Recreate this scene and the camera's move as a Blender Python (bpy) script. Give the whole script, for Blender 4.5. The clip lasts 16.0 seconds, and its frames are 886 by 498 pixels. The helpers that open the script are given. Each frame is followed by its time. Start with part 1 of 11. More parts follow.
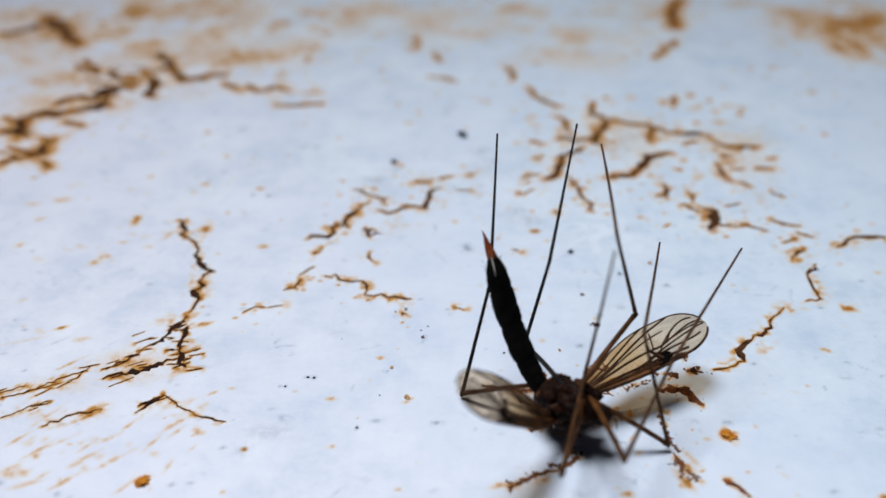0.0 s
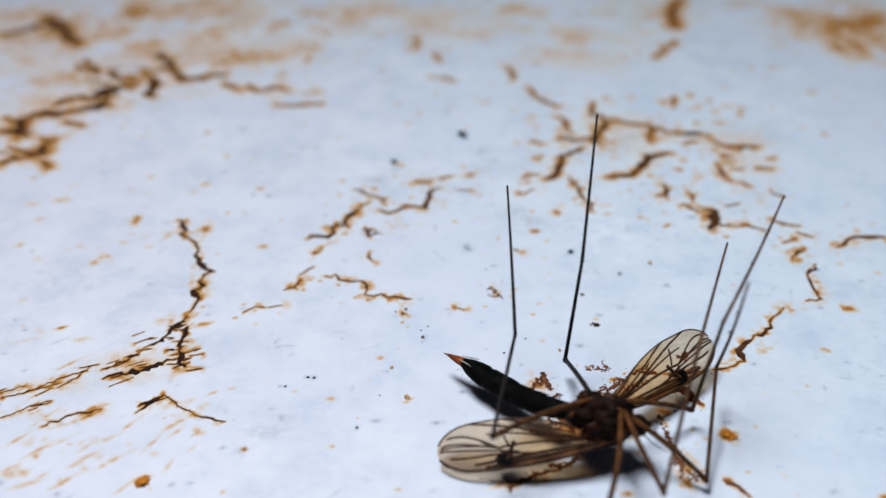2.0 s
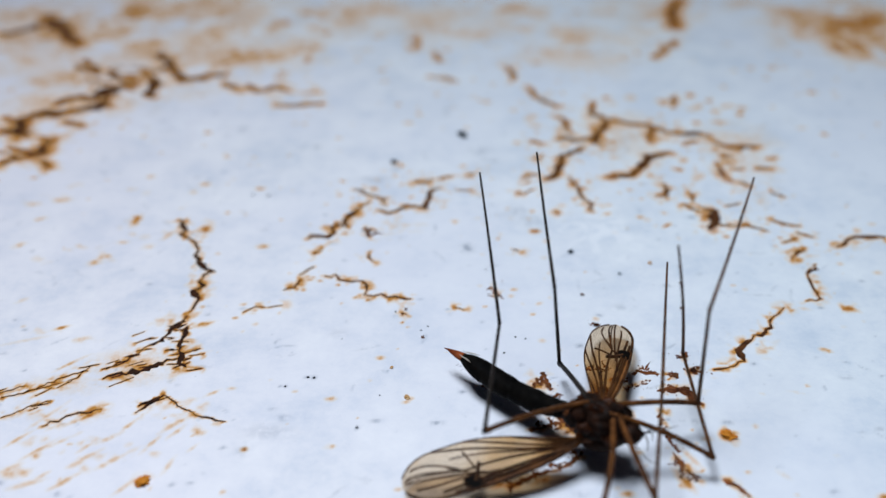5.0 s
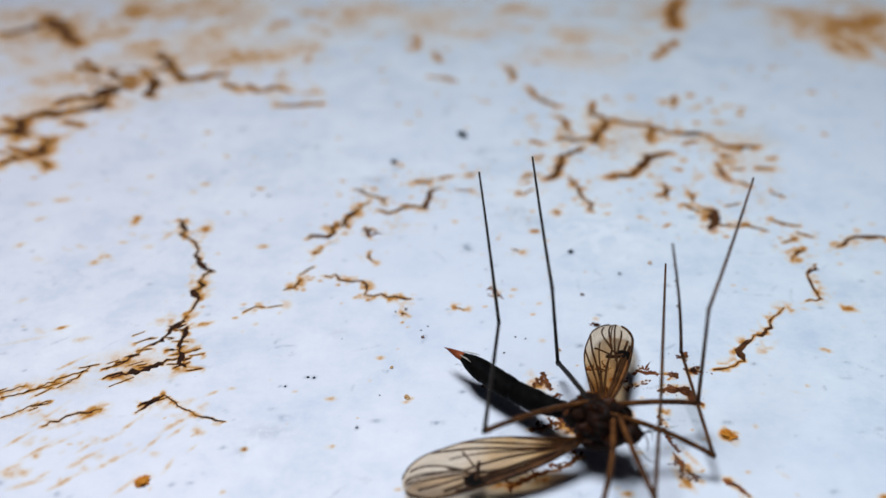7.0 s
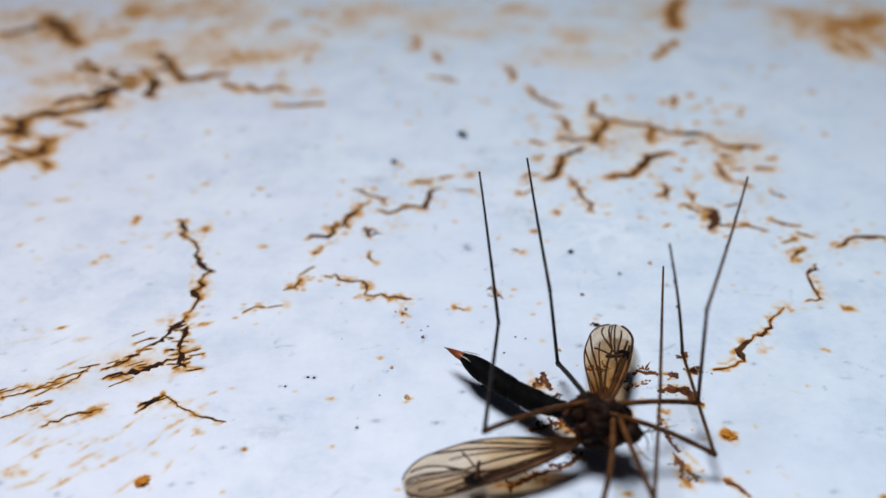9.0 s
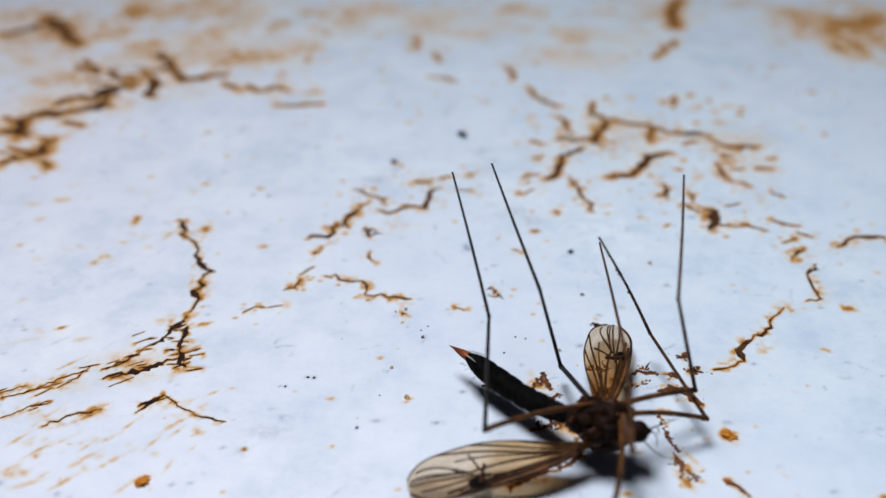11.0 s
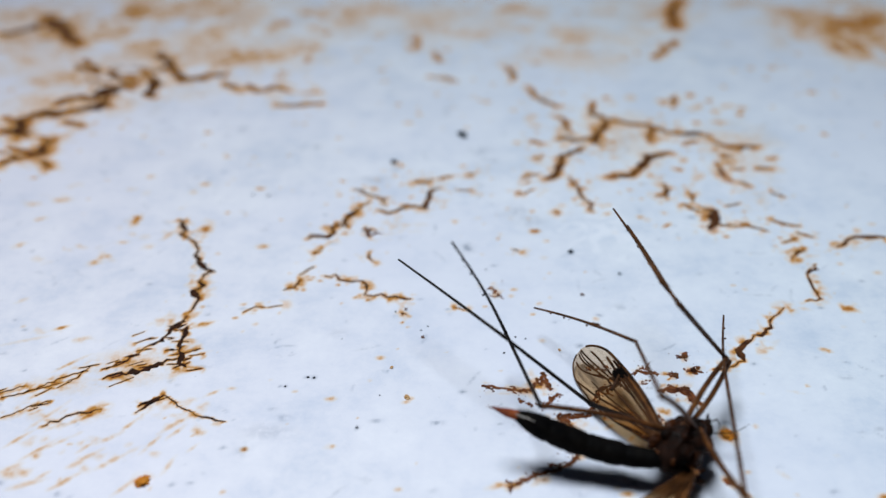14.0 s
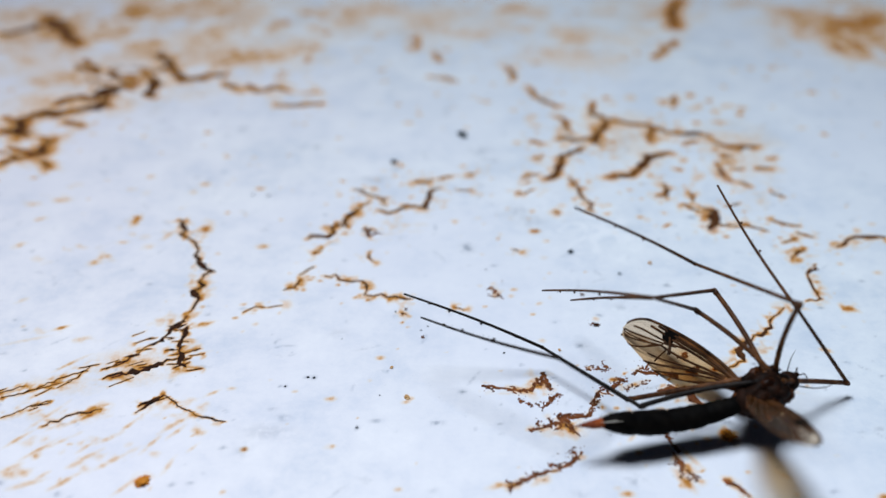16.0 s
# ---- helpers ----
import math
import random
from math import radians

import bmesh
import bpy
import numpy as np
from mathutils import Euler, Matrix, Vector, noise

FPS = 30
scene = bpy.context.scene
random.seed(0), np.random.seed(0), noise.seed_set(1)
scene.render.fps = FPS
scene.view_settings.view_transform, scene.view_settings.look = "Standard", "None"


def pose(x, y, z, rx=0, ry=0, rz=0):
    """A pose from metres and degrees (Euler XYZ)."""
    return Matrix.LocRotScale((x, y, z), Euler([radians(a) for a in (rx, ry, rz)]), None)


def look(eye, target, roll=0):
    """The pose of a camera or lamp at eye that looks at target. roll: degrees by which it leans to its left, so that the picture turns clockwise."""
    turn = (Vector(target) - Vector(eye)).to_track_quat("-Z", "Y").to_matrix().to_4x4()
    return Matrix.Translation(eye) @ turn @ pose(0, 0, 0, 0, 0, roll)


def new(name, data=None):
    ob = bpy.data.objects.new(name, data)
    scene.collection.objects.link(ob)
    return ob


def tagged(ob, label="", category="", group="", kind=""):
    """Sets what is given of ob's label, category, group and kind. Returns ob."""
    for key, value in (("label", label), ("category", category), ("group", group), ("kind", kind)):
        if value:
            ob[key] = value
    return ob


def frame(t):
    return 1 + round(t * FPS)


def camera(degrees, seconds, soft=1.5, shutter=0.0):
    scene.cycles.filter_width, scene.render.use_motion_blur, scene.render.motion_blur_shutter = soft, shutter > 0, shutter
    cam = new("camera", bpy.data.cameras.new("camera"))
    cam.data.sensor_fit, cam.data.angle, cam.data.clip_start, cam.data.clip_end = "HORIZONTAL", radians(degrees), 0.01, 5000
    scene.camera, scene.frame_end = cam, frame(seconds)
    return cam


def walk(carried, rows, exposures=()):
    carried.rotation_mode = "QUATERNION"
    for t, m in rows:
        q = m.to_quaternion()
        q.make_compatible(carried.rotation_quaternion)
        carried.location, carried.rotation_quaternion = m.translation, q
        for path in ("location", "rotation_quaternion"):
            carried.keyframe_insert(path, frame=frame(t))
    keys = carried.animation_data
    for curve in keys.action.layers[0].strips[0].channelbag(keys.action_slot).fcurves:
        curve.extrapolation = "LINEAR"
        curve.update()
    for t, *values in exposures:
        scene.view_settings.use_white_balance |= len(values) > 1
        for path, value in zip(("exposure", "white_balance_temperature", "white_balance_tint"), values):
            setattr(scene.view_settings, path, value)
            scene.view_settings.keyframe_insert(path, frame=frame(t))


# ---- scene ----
# ---- camera ----
MM = 0.001
EYE = (0.0, 0.0, 0.049)
cam = camera(50, 16.0, soft=1.5, shutter=0.0)
cam.data.dof.use_dof = True
cam.data.dof.focus_distance = 0.073
cam.data.dof.aperture_fstop = 20.0
view = look(EYE, (0.0, 0.049 / math.tan(radians(34)), 0.0))
walk(cam, [(0.0, view), (16.0, view)], [(0.0, -0.2), (15.2, -0.2), (15.5, -0.13), (16.0, -0.13)])

# ---- light: one unseen soft light added above and behind (soft shadows towards the viewer) and dim daylight ----
world = bpy.data.worlds.new("world")
scene.world = world
world.use_nodes = True
wn = world.node_tree.nodes
sky = wn.new("ShaderNodeTexSky")
sky.sky_type = "NISHITA"
sky.sun_disc = False
sky.sun_elevation = radians(76)
sky.sun_rotation = radians(8)
sky.air_density = 1.0
sky.dust_density = 3.0
world.node_tree.links.new(sky.outputs[0], wn["Background"].inputs[0])
wn["Background"].inputs[1].default_value = 0.003
# added disk for the unseen soft source that the shadows point to
lamp_data = bpy.data.lights.new("unseen_key_light", "AREA")
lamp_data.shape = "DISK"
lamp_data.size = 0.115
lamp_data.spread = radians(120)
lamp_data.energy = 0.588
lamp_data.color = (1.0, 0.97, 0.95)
lamp = new("unseen_key_light", lamp_data)
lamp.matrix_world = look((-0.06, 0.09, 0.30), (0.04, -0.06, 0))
scene.view_settings.use_white_balance = True
scene.view_settings.white_balance_temperature = 5550
scene.view_settings.white_balance_tint = 6


# ---- materials ----
def material(name):
    m = bpy.data.materials.new(name)
    m.use_nodes = True
    return m, m.node_tree.nodes, m.node_tree.links, m.node_tree.nodes["Principled BSDF"]


def noise_tex(n, l, scale, detail=4, rough=0.55, coords="Object", dist=0.0):
    tc = n.new("ShaderNodeTexCoord")
    t = n.new("ShaderNodeTexNoise")
    t.inputs["Scale"].default_value = scale
    t.inputs["Detail"].default_value = detail
    t.inputs["Roughness"].default_value = rough
    t.inputs["Distortion"].default_value = dist
    l.new(tc.outputs[coords], t.inputs["Vector"])
    return t.outputs["Fac"]


def ramp(n, l, fac, *stops):
    r = n.new("ShaderNodeValToRGB")
    while len(r.color_ramp.elements) < len(stops):
        r.color_ramp.elements.new(0.5)
    for e, (p, c) in zip(r.color_ramp.elements, stops):
        e.position, e.color = p, (*c, 1)
    l.new(fac, r.inputs[0])
    return r.outputs["Color"]


def math_node(n, l, op, a, b, clamp=False):
    m = n.new("ShaderNodeMath")
    m.operation, m.use_clamp = op, clamp
    for i, v in enumerate((a, b)):
        if isinstance(v, (int, float)):
            m.inputs[i].default_value = v
        else:
            l.new(v, m.inputs[i])
    return m.outputs[0]


def mix(n, l, fac, a, b):
    m = n.new("ShaderNodeMix")
    m.data_type = "RGBA"
    for s, v in ((m.inputs[0], fac), (m.inputs[6], a), (m.inputs[7], b)):
        if isinstance(v, tuple):
            s.default_value = (*v, 1)
        elif isinstance(v, (int, float)):
            s.default_value = v
        else:
            l.new(v, s)
    return m.outputs[2]


def bump(n, l, height, strength, distance):
    b = n.new("ShaderNodeBump")
    b.inputs["Strength"].default_value = strength
    b.inputs["Distance"].default_value = distance
    l.new(height, b.inputs["Height"])
    return b.outputs["Normal"]


def attribute(n, name):
    a = n.new("ShaderNodeAttribute")
    a.attribute_name = name
    return a.outputs["Fac"]


def painted_metal():
    m, n, l, p = material("white_enamel")
    base = ramp(n, l, noise_tex(n, l, 140, 8, 0.75), (0.32, (0.60, 0.65, 0.73)), (0.5, (0.79, 0.80, 0.83)), (0.68, (0.90, 0.90, 0.90)))
    cloud = noise_tex(n, l, 25, 3)
    base = mix(n, l, ramp(n, l, cloud, (0.35, (0, 0, 0)), (0.75, (1, 1, 1))), base, (0.80, 0.80, 0.86))
    # the white runs from pinker at the near left to bluer at the far right
    place = n.new("ShaderNodeTexCoord")
    axes = n.new("ShaderNodeSeparateXYZ")
    l.new(place.outputs["Object"], axes.inputs[0])
    side = math_node(n, l, "ADD", math_node(n, l, "MULTIPLY", axes.outputs[0], 14), math_node(n, l, "MULTIPLY", axes.outputs[1], 6))
    tint = n.new("ShaderNodeMix")
    tint.data_type, tint.blend_type = "RGBA", "MULTIPLY"
    tint.inputs[0].default_value = 1.0
    l.new(base, tint.inputs[6])
    l.new(ramp(n, l, side, (0.0, (1.0, 0.965, 0.97)), (0.8, (0.925, 0.97, 0.99))), tint.inputs[7])
    base = tint.outputs[2]
    # grey scuffs, very fine
    scuff = ramp(n, l, noise_tex(n, l, 1500, 3, 0.6), (0.68, (0, 0, 0)), (0.76, (1, 1, 1)))
    patch = ramp(n, l, noise_tex(n, l, 120, 3), (0.5, (0, 0, 0)), (0.68, (1, 1, 1)))
    base = mix(n, l, math_node(n, l, "MULTIPLY", scuff, math_node(n, l, "MULTIPLY", patch, 0.55)), base, (0.25, 0.27, 0.32))
    # rust stain soaked into the paint
    grain = noise_tex(n, l, 1100, 4, 0.65)
    r = attribute(n, "rust")
    r = math_node(n, l, "ADD", r, math_node(n, l, "MULTIPLY", math_node(n, l, "SUBTRACT", grain, 0.5), math_node(n, l, "MULTIPLY", r, 2.6)))
    rust_col = ramp(n, l, r, (0.08, (0.78, 0.62, 0.33)), (0.3, (0.68, 0.35, 0.05)), (0.7, (0.34, 0.115, 0.013)), (1.0, (0.07, 0.022, 0.006)))
    base = mix(n, l, ramp(n, l, r, (0.06, (0, 0, 0)), (0.5, (1, 1, 1))), base, rust_col)
    s = attribute(n, "soot")
    s = math_node(n, l, "MULTIPLY", s, ramp(n, l, noise_tex(n, l, 1300, 3), (0.38, (0, 0, 0)), (0.55, (1, 1, 1))))
    base = mix(n, l, s, base, (0.06, 0.10, 0.16))
    chalk = math_node(n, l, "MULTIPLY", attribute(n, "chalk"), ramp(n, l, noise_tex(n, l, 420, 5, 0.7, dist=1.5), (0.48, (0, 0, 0)), (0.56, (1, 1, 1))))
    base = mix(n, l, chalk, base, (0.93, 0.94, 0.96))
    l.new(base, p.inputs["Base Color"])
    l.new(ramp(n, l, r, (0.1, (0.5,) * 3), (0.5, (0.9,) * 3)), p.inputs["Roughness"])
    p.inputs["Specular IOR Level"].default_value = 0.5
    h = math_node(n, l, "ADD", noise_tex(n, l, 700, 4), math_node(n, l, "MULTIPLY", r, 0.8))
    l.new(bump(n, l, h, 0.35, 0.00012), p.inputs["Normal"])
    return m


def rust_material(name, dark, light):
    m, n, l, p = material(name)
    c = ramp(n, l, noise_tex(n, l, 1600, 4, 0.65), (0.3, dark), (0.72, light))
    l.new(c, p.inputs["Base Color"])
    p.inputs["Roughness"].default_value = 0.9
    p.inputs["Specular IOR Level"].default_value = 0.2
    l.new(bump(n, l, noise_tex(n, l, 2500, 4), 0.7, 0.0001), p.inputs["Normal"])
    return m


def chitin(name, dark, light, scale=900, rough=0.45, gloss=0.10):
    m, n, l, p = material(name)
    c = ramp(n, l, noise_tex(n, l, scale, 4, 0.6), (0.35, dark), (0.7, light))
    l.new(c, p.inputs["Base Color"])
    l.new(ramp(n, l, noise_tex(n, l, 3000, 2), (0.3, (rough - 0.1,) * 3), (0.7, (rough + 0.15,) * 3)), p.inputs["Roughness"])
    p.inputs["Specular IOR Level"].default_value = gloss
    l.new(bump(n, l, noise_tex(n, l, 4000, 3), 0.4, 0.00005), p.inputs["Normal"])
    return m


def membrane():
    m, n, l, p = material("wing_membrane")
    out = n["Material Output"]
    clear = n.new("ShaderNodeBsdfTransparent")
    place = n.new("ShaderNodeTexCoord")
    axes = n.new("ShaderNodeSeparateXYZ")
    l.new(place.outputs["Object"], axes.inputs[0])
    along = math_node(n, l, "ADD", math_node(n, l, "MULTIPLY", axes.outputs[0], 1 / 0.0124),
                      math_node(n, l, "MULTIPLY", math_node(n, l, "SUBTRACT", noise_tex(n, l, 400, 2), 0.5), 0.5))
    l.new(ramp(n, l, along, (0.0, (0.62, 0.37, 0.14)), (0.35, (0.88, 0.71, 0.48)), (0.7, (0.92, 0.83, 0.70)), (0.95, (0.89, 0.80, 0.68))), clear.inputs[0])
    c = ramp(n, l, along, (0.1, (0.20, 0.075, 0.02)), (0.55, (0.36, 0.19, 0.07)), (0.8, (0.30, 0.25, 0.21)))
    l.new(c, p.inputs["Base Color"])
    p.inputs["Roughness"].default_value = 0.3
    mx = n.new("ShaderNodeMixShader")
    tc = n.new("ShaderNodeTexCoord")
    stretch = n.new("ShaderNodeMapping")
    stretch.inputs["Scale"].default_value = (0.12, 1, 1)
    l.new(tc.outputs["Object"], stretch.inputs["Vector"])
    streak = n.new("ShaderNodeTexNoise")
    streak.inputs["Scale"].default_value = 2600
    streak.inputs["Detail"].default_value = 3
    l.new(stretch.outputs[0], streak.inputs["Vector"])
    l.new(ramp(n, l, streak.outputs["Fac"], (0.35, (0.02,) * 3), (0.7, (0.12,) * 3)), mx.inputs[0])
    l.new(clear.outputs[0], mx.inputs[1])
    l.new(p.outputs[0], mx.inputs[2])
    l.new(mx.outputs[0], out.inputs[0])
    return m


ENAMEL = painted_metal()
RUST = rust_material("dark_rust", (0.006, 0.003, 0.002), (0.06, 0.019, 0.005))
RUST_ORANGE = rust_material("orange_rust", (0.42, 0.12, 0.010), (0.78, 0.33, 0.03))
RUST_CORE = rust_material("brown_rust_core", (0.018, 0.007, 0.003), (0.13, 0.045, 0.010))
RUST_TAN = rust_material("tan_rust", (0.42, 0.20, 0.06), (0.70, 0.48, 0.24))
RUST_BROWN = rust_material("brown_rust", (0.06, 0.022, 0.008), (0.22, 0.09, 0.03))
RUST_RED = rust_material("red_rust", (0.05, 0.015, 0.006), (0.28, 0.095, 0.03))
GRIT = rust_material("black_grit", (0.004, 0.006, 0.008), (0.02, 0.03, 0.04))
BLACK = chitin("black_chitin", (0.0015, 0.0015, 0.0015), (0.006, 0.005, 0.004), 900, 0.6, 0.03)
BROWN = chitin("brown_chitin", (0.0018, 0.0012, 0.0008), (0.026, 0.0085, 0.003), 1400, 0.65)
AMBER = chitin("amber_chitin", (0.16, 0.06, 0.018), (0.36, 0.15, 0.045))
BAND = chitin("wing_band_chitin", (0.13, 0.05, 0.015), (0.30, 0.125, 0.036))
RUSSET = chitin("russet_chitin", (0.03, 0.010, 0.003), (0.15, 0.052, 0.014))
AMBER_DARK = chitin("dark_amber_chitin", (0.010, 0.003, 0.0012), (0.07, 0.021, 0.005))
LEG = chitin("leg_chitin", (0.006, 0.005, 0.005), (0.024, 0.016, 0.011))
LEG_BROWN = chitin("brown_leg_chitin", (0.032, 0.014, 0.005), (0.13, 0.054, 0.018))
FEMUR = chitin("femur_chitin", (0.032, 0.012, 0.004), (0.15, 0.058, 0.016))
RED = chitin("red_chitin", (0.13, 0.028, 0.009), (0.38, 0.095, 0.024))
# pale colour that stands in for a highlight on the black abdomen
GLINT = chitin("painted_glint", (0.35, 0.3, 0.24), (0.55, 0.5, 0.42))
EYE_MAT = chitin("eye_facets", (0.006, 0.006, 0.007), (0.02, 0.016, 0.014), 6000, 0.3)
VEIN = chitin("vein_brown", (0.016, 0.007, 0.003), (0.11, 0.044, 0.013))
MEMBRANE = membrane()


# ---- mesh helpers (millimetres in, metres out) ----
def part(name, bm, mat, parent=None, label="", smooth=True):
    me = bpy.data.meshes.new(name)
    bmesh.ops.recalc_face_normals(bm, faces=bm.faces)
    bm.to_mesh(me)
    bm.free()
    me.transform(Matrix.Scale(MM, 4))
    for f in me.polygons:
        f.use_smooth = smooth
    me.materials.append(mat)
    ob = new(name, me)
    ob.parent = parent
    if label:
        ob["label"] = label
    return ob


def loft(bm, rings, closed=True):
    """Joins rings of points into a skin; closed ends."""
    vs = [[bm.verts.new(p) for p in r] for r in rings]
    for a, b in zip(vs, vs[1:]):
        for i in range(len(a)):
            j = (i + 1) % len(a)
            bm.faces.new((a[i], a[j], b[j], b[i]))
    if closed:
        bm.faces.new(vs[0][::-1])
        bm.faces.new(vs[-1])
    return vs


def tube(bm, path, radii, sides=8, squash=1.0):
    """A tube along a path of points, one radius a point."""
    path = [Vector(p) for p in path]
    rings = []
    side = None
    for i, p in enumerate(path):
        d = (path[min(i + 1, len(path) - 1)] - path[max(i - 1, 0)]).normalized()
        ref = Vector((0, 0, 1)) if abs(d.z) < 0.9 else Vector((0, 1, 0))
        u = side if side else ref.cross(d)
        u = (u - d * u.dot(d)).normalized()
        side = u
        w = d.cross(u)
        r = radii[i] if isinstance(radii, (list, tuple)) else radii
        rings.append([p + u * (r * math.cos(a)) + w * (r * squash * math.sin(a))
                      for a in (2 * math.pi * k / sides for k in range(sides))])
    loft(bm, rings)


def blob(bm, centre, size, rough=0.06, seed=0, u=20, v=14):
    """A lumpy ellipsoid."""
    c = Vector(centre)
    m = Matrix.Translation(c)
    made = bmesh.ops.create_uvsphere(bm, u_segments=u, v_segments=v, radius=1.0)["verts"]
    for q in made:
        k = 1 + rough * noise.noise(q.co * 2.3 + Vector((seed, seed * 2, 0)))
        q.co = m @ Vector((q.co.x * size[0] * k, q.co.y * size[1] * k, q.co.z * size[2] * k))


def bristles(bm, points, length, radius=0.012):
    """Short stiff hairs: pairs of root and direction."""
    for root, way in points:
        root, way = Vector(root), Vector(way).normalized()
        tube(bm, [root, root + way * length * 0.6, root + way * length + Vector((0, 0, -0.1 * length))],
             [radius, radius * 0.7, radius * 0.25], 3)


# ---- the painted sheet with its rust ----
rng = np.random.default_rng(7)
CRACKS = []
SEAMS = []
SMEARS = []
FRECKLES = []
STAINS = []
SOOT = []


def crack(width, *points):
    CRACKS.append((width, points))


def seam(width, *points):
    """A thin dark crack with a speckled orange rim, given by its half width."""
    SEAMS.append((width, points))


def smear(strength, width, x0, y0, x1, y1):
    SMEARS.append((strength, width, (x0, y0), (x1, y1)))


def freckles(*rows):
    FRECKLES.extend(rows)


def stain(*rows):
    STAINS.extend(rows)


def soot(*rows):
    SOOT.extend(rows)


crack(0.18, (-21.4, 62.6), (-22.3, 60.4), (-22.7, 59.4), (-23.8, 58.6))
crack(0.14, (-23.8, 58.6), (-24.8, 56.9), (-26.5, 55.9))
crack(0.22, (-21.0, 61.3), (-21.1, 59.6), (-21.0, 58.1), (-20.0, 56.2))
crack(0.22, (-20.8, 57.7), (-21.9, 56.7), (-23.4, 55.8), (-24.9, 55.5), (-26.1, 54.8))
crack(0.18, (-27.5, 56.2), (-28.1, 54.9), (-28.7, 54.2))
crack(0.13, (-27.5, 55.7), (-29.6, 54.8), (-30.9, 53.6), (-33.1, 52.7))
crack(0.21, (-21.0, 53.0), (-21.9, 52.1), (-22.6, 51.1))
crack(0.08, (-21.0, 53.0), (-19.4, 51.7), (-18.2, 50.9), (-15.8, 50.2))
crack(0.21, (-25.2, 51.5), (-27.1, 51.0), (-27.8, 50.5), (-29.0, 49.7))
crack(0.13, (-29.2, 52.4), (-30.7, 51.8), (-32.3, 50.6))
crack(0.21, (32.8, 72.5), (31.7, 70.9))
crack(0.2, (33.6, 70.2), (32.3, 68.3), (32.2, 66.6), (32.4, 65.0), (31.0, 64.7))
crack(0.30, (28.8, 63.8), (27.6, 62.6), (27.0, 61.1), (25.0, 59.6), (23.5, 58.2), (23.7, 56.9), (21.0, 55.9))
crack(0.17, (16.6, 53.6), (18.2, 53.6), (19.3, 52.0))
crack(0.06, (3.1, 54.1), (5.0, 53.6), (6.7, 53.5), (7.7, 55.2), (8.0, 53.6))
crack(0.06, (6.3, 49.3), (8.9, 50.3), (9.2, 49.2))
crack(0.06, (8.3, 50.6), (10.6, 50.8), (11.8, 53.5), (12.8, 52.9))
crack(0.06, (4.4, 44.1), (6.2, 45.0), (8.8, 46.0), (9.7, 47.2))
crack(0.08, (16.1, 47.2), (16.7, 45.6), (17.3, 44.6))
crack(0.15, (19.0, 44.7), (20.5, 43.1))
crack(1.19, (35.7, 139.9), (32.7, 128.7))
crack(0.46, (31.8, 123.6), (28.0, 117.7))
crack(0.13, (15.0, 55.9), (16.4, 55.4))
seam(0.28, (-12.7, 74.4), (-12.3, 74.8), (-10.9, 74.7), (-10.3, 75.5), (-10.7, 76.4), (-10.0, 76.8), (-9.2, 76.6), (-9.4, 78.0), (-8.8, 78.7), (-8.0, 80.2), (-7.3, 81.1))
seam(0.22, (-9.1, 83.5), (-8.3, 83.2), (-7.3, 82.4), (-6.5, 81.9), (-5.8, 81.6), (-6.1, 81.0), (-5.6, 80.3))
seam(0.3, (-6.3, 79.5), (-5.3, 78.9), (-4.4, 79.5), (-3.6, 80.3), (-2.5, 80.1), (-1.8, 79.9), (-1.5, 81.3), (-1.0, 83.5), (-0.3, 83.8))
seam(0.16, (-2.9, 85.0), (-1.9, 84.8), (-1.1, 85.6))
seam(0.14, (-0.5, 85.7), (0.9, 86.2))
seam(0.1, (2.6, 86.3), (3.3, 86.8))
seam(0.12, (1.4, 83.4), (2.9, 83.2))
seam(0.15, (8.3, 85.7), (8.9, 86.4), (10.1, 86.7))
seam(0.12, (8.5, 84.6), (8.9, 85.3))
seam(0.14, (7.5, 82.8), (8.3, 82.6), (9.1, 83.5))
seam(0.25, (12.1, 89.9), (12.9, 90.8), (13.9, 91.4), (14.8, 91.7), (15.6, 92.7))
seam(0.42, (12.8, 90.4), (12.3, 88.3), (11.8, 86.4), (10.6, 85.6))
seam(0.3, (13.0, 86.0), (13.4, 84.7), (13.8, 83.0), (14.4, 81.3), (14.7, 79.2))
seam(0.25, (12.6, 94.5), (13.6, 95.0), (14.8, 94.1), (15.8, 94.5), (16.8, 95.0))
seam(0.2, (13.2, 100.4), (13.8, 99.4), (13.9, 97.5), (14.7, 95.7))
seam(0.25, (10.5, 108.3), (11.0, 105.8), (12.3, 104.2), (13.5, 102.7))
seam(0.2, (9.8, 94.1), (10.7, 93.4))
seam(0.15, (9.8, 90.1), (10.7, 90.5))
seam(0.12, (10.8, 79.2), (11.3, 78.7))
seam(0.1, (6.3, 72.7), (7.1, 72.3))
seam(0.12, (-7.5, 76.3), (-7.0, 75.1), (-6.9, 74.6))
seam(0.08, (-6.7, 72.3), (-6.8, 71.4), (-6.3, 70.5))
seam(0.1, (-11.9, 71.6), (-11.4, 72.3), (-11.1, 72.7))
seam(0.16, (-12.7, 68.5), (-12.1, 69.3), (-11.6, 69.8))
seam(0.12, (-13.0, 66.8), (-12.6, 67.7), (-12.5, 67.9))
seam(0.08, (-13.9, 66.2), (-13.5, 66.5), (-12.7, 66.7))
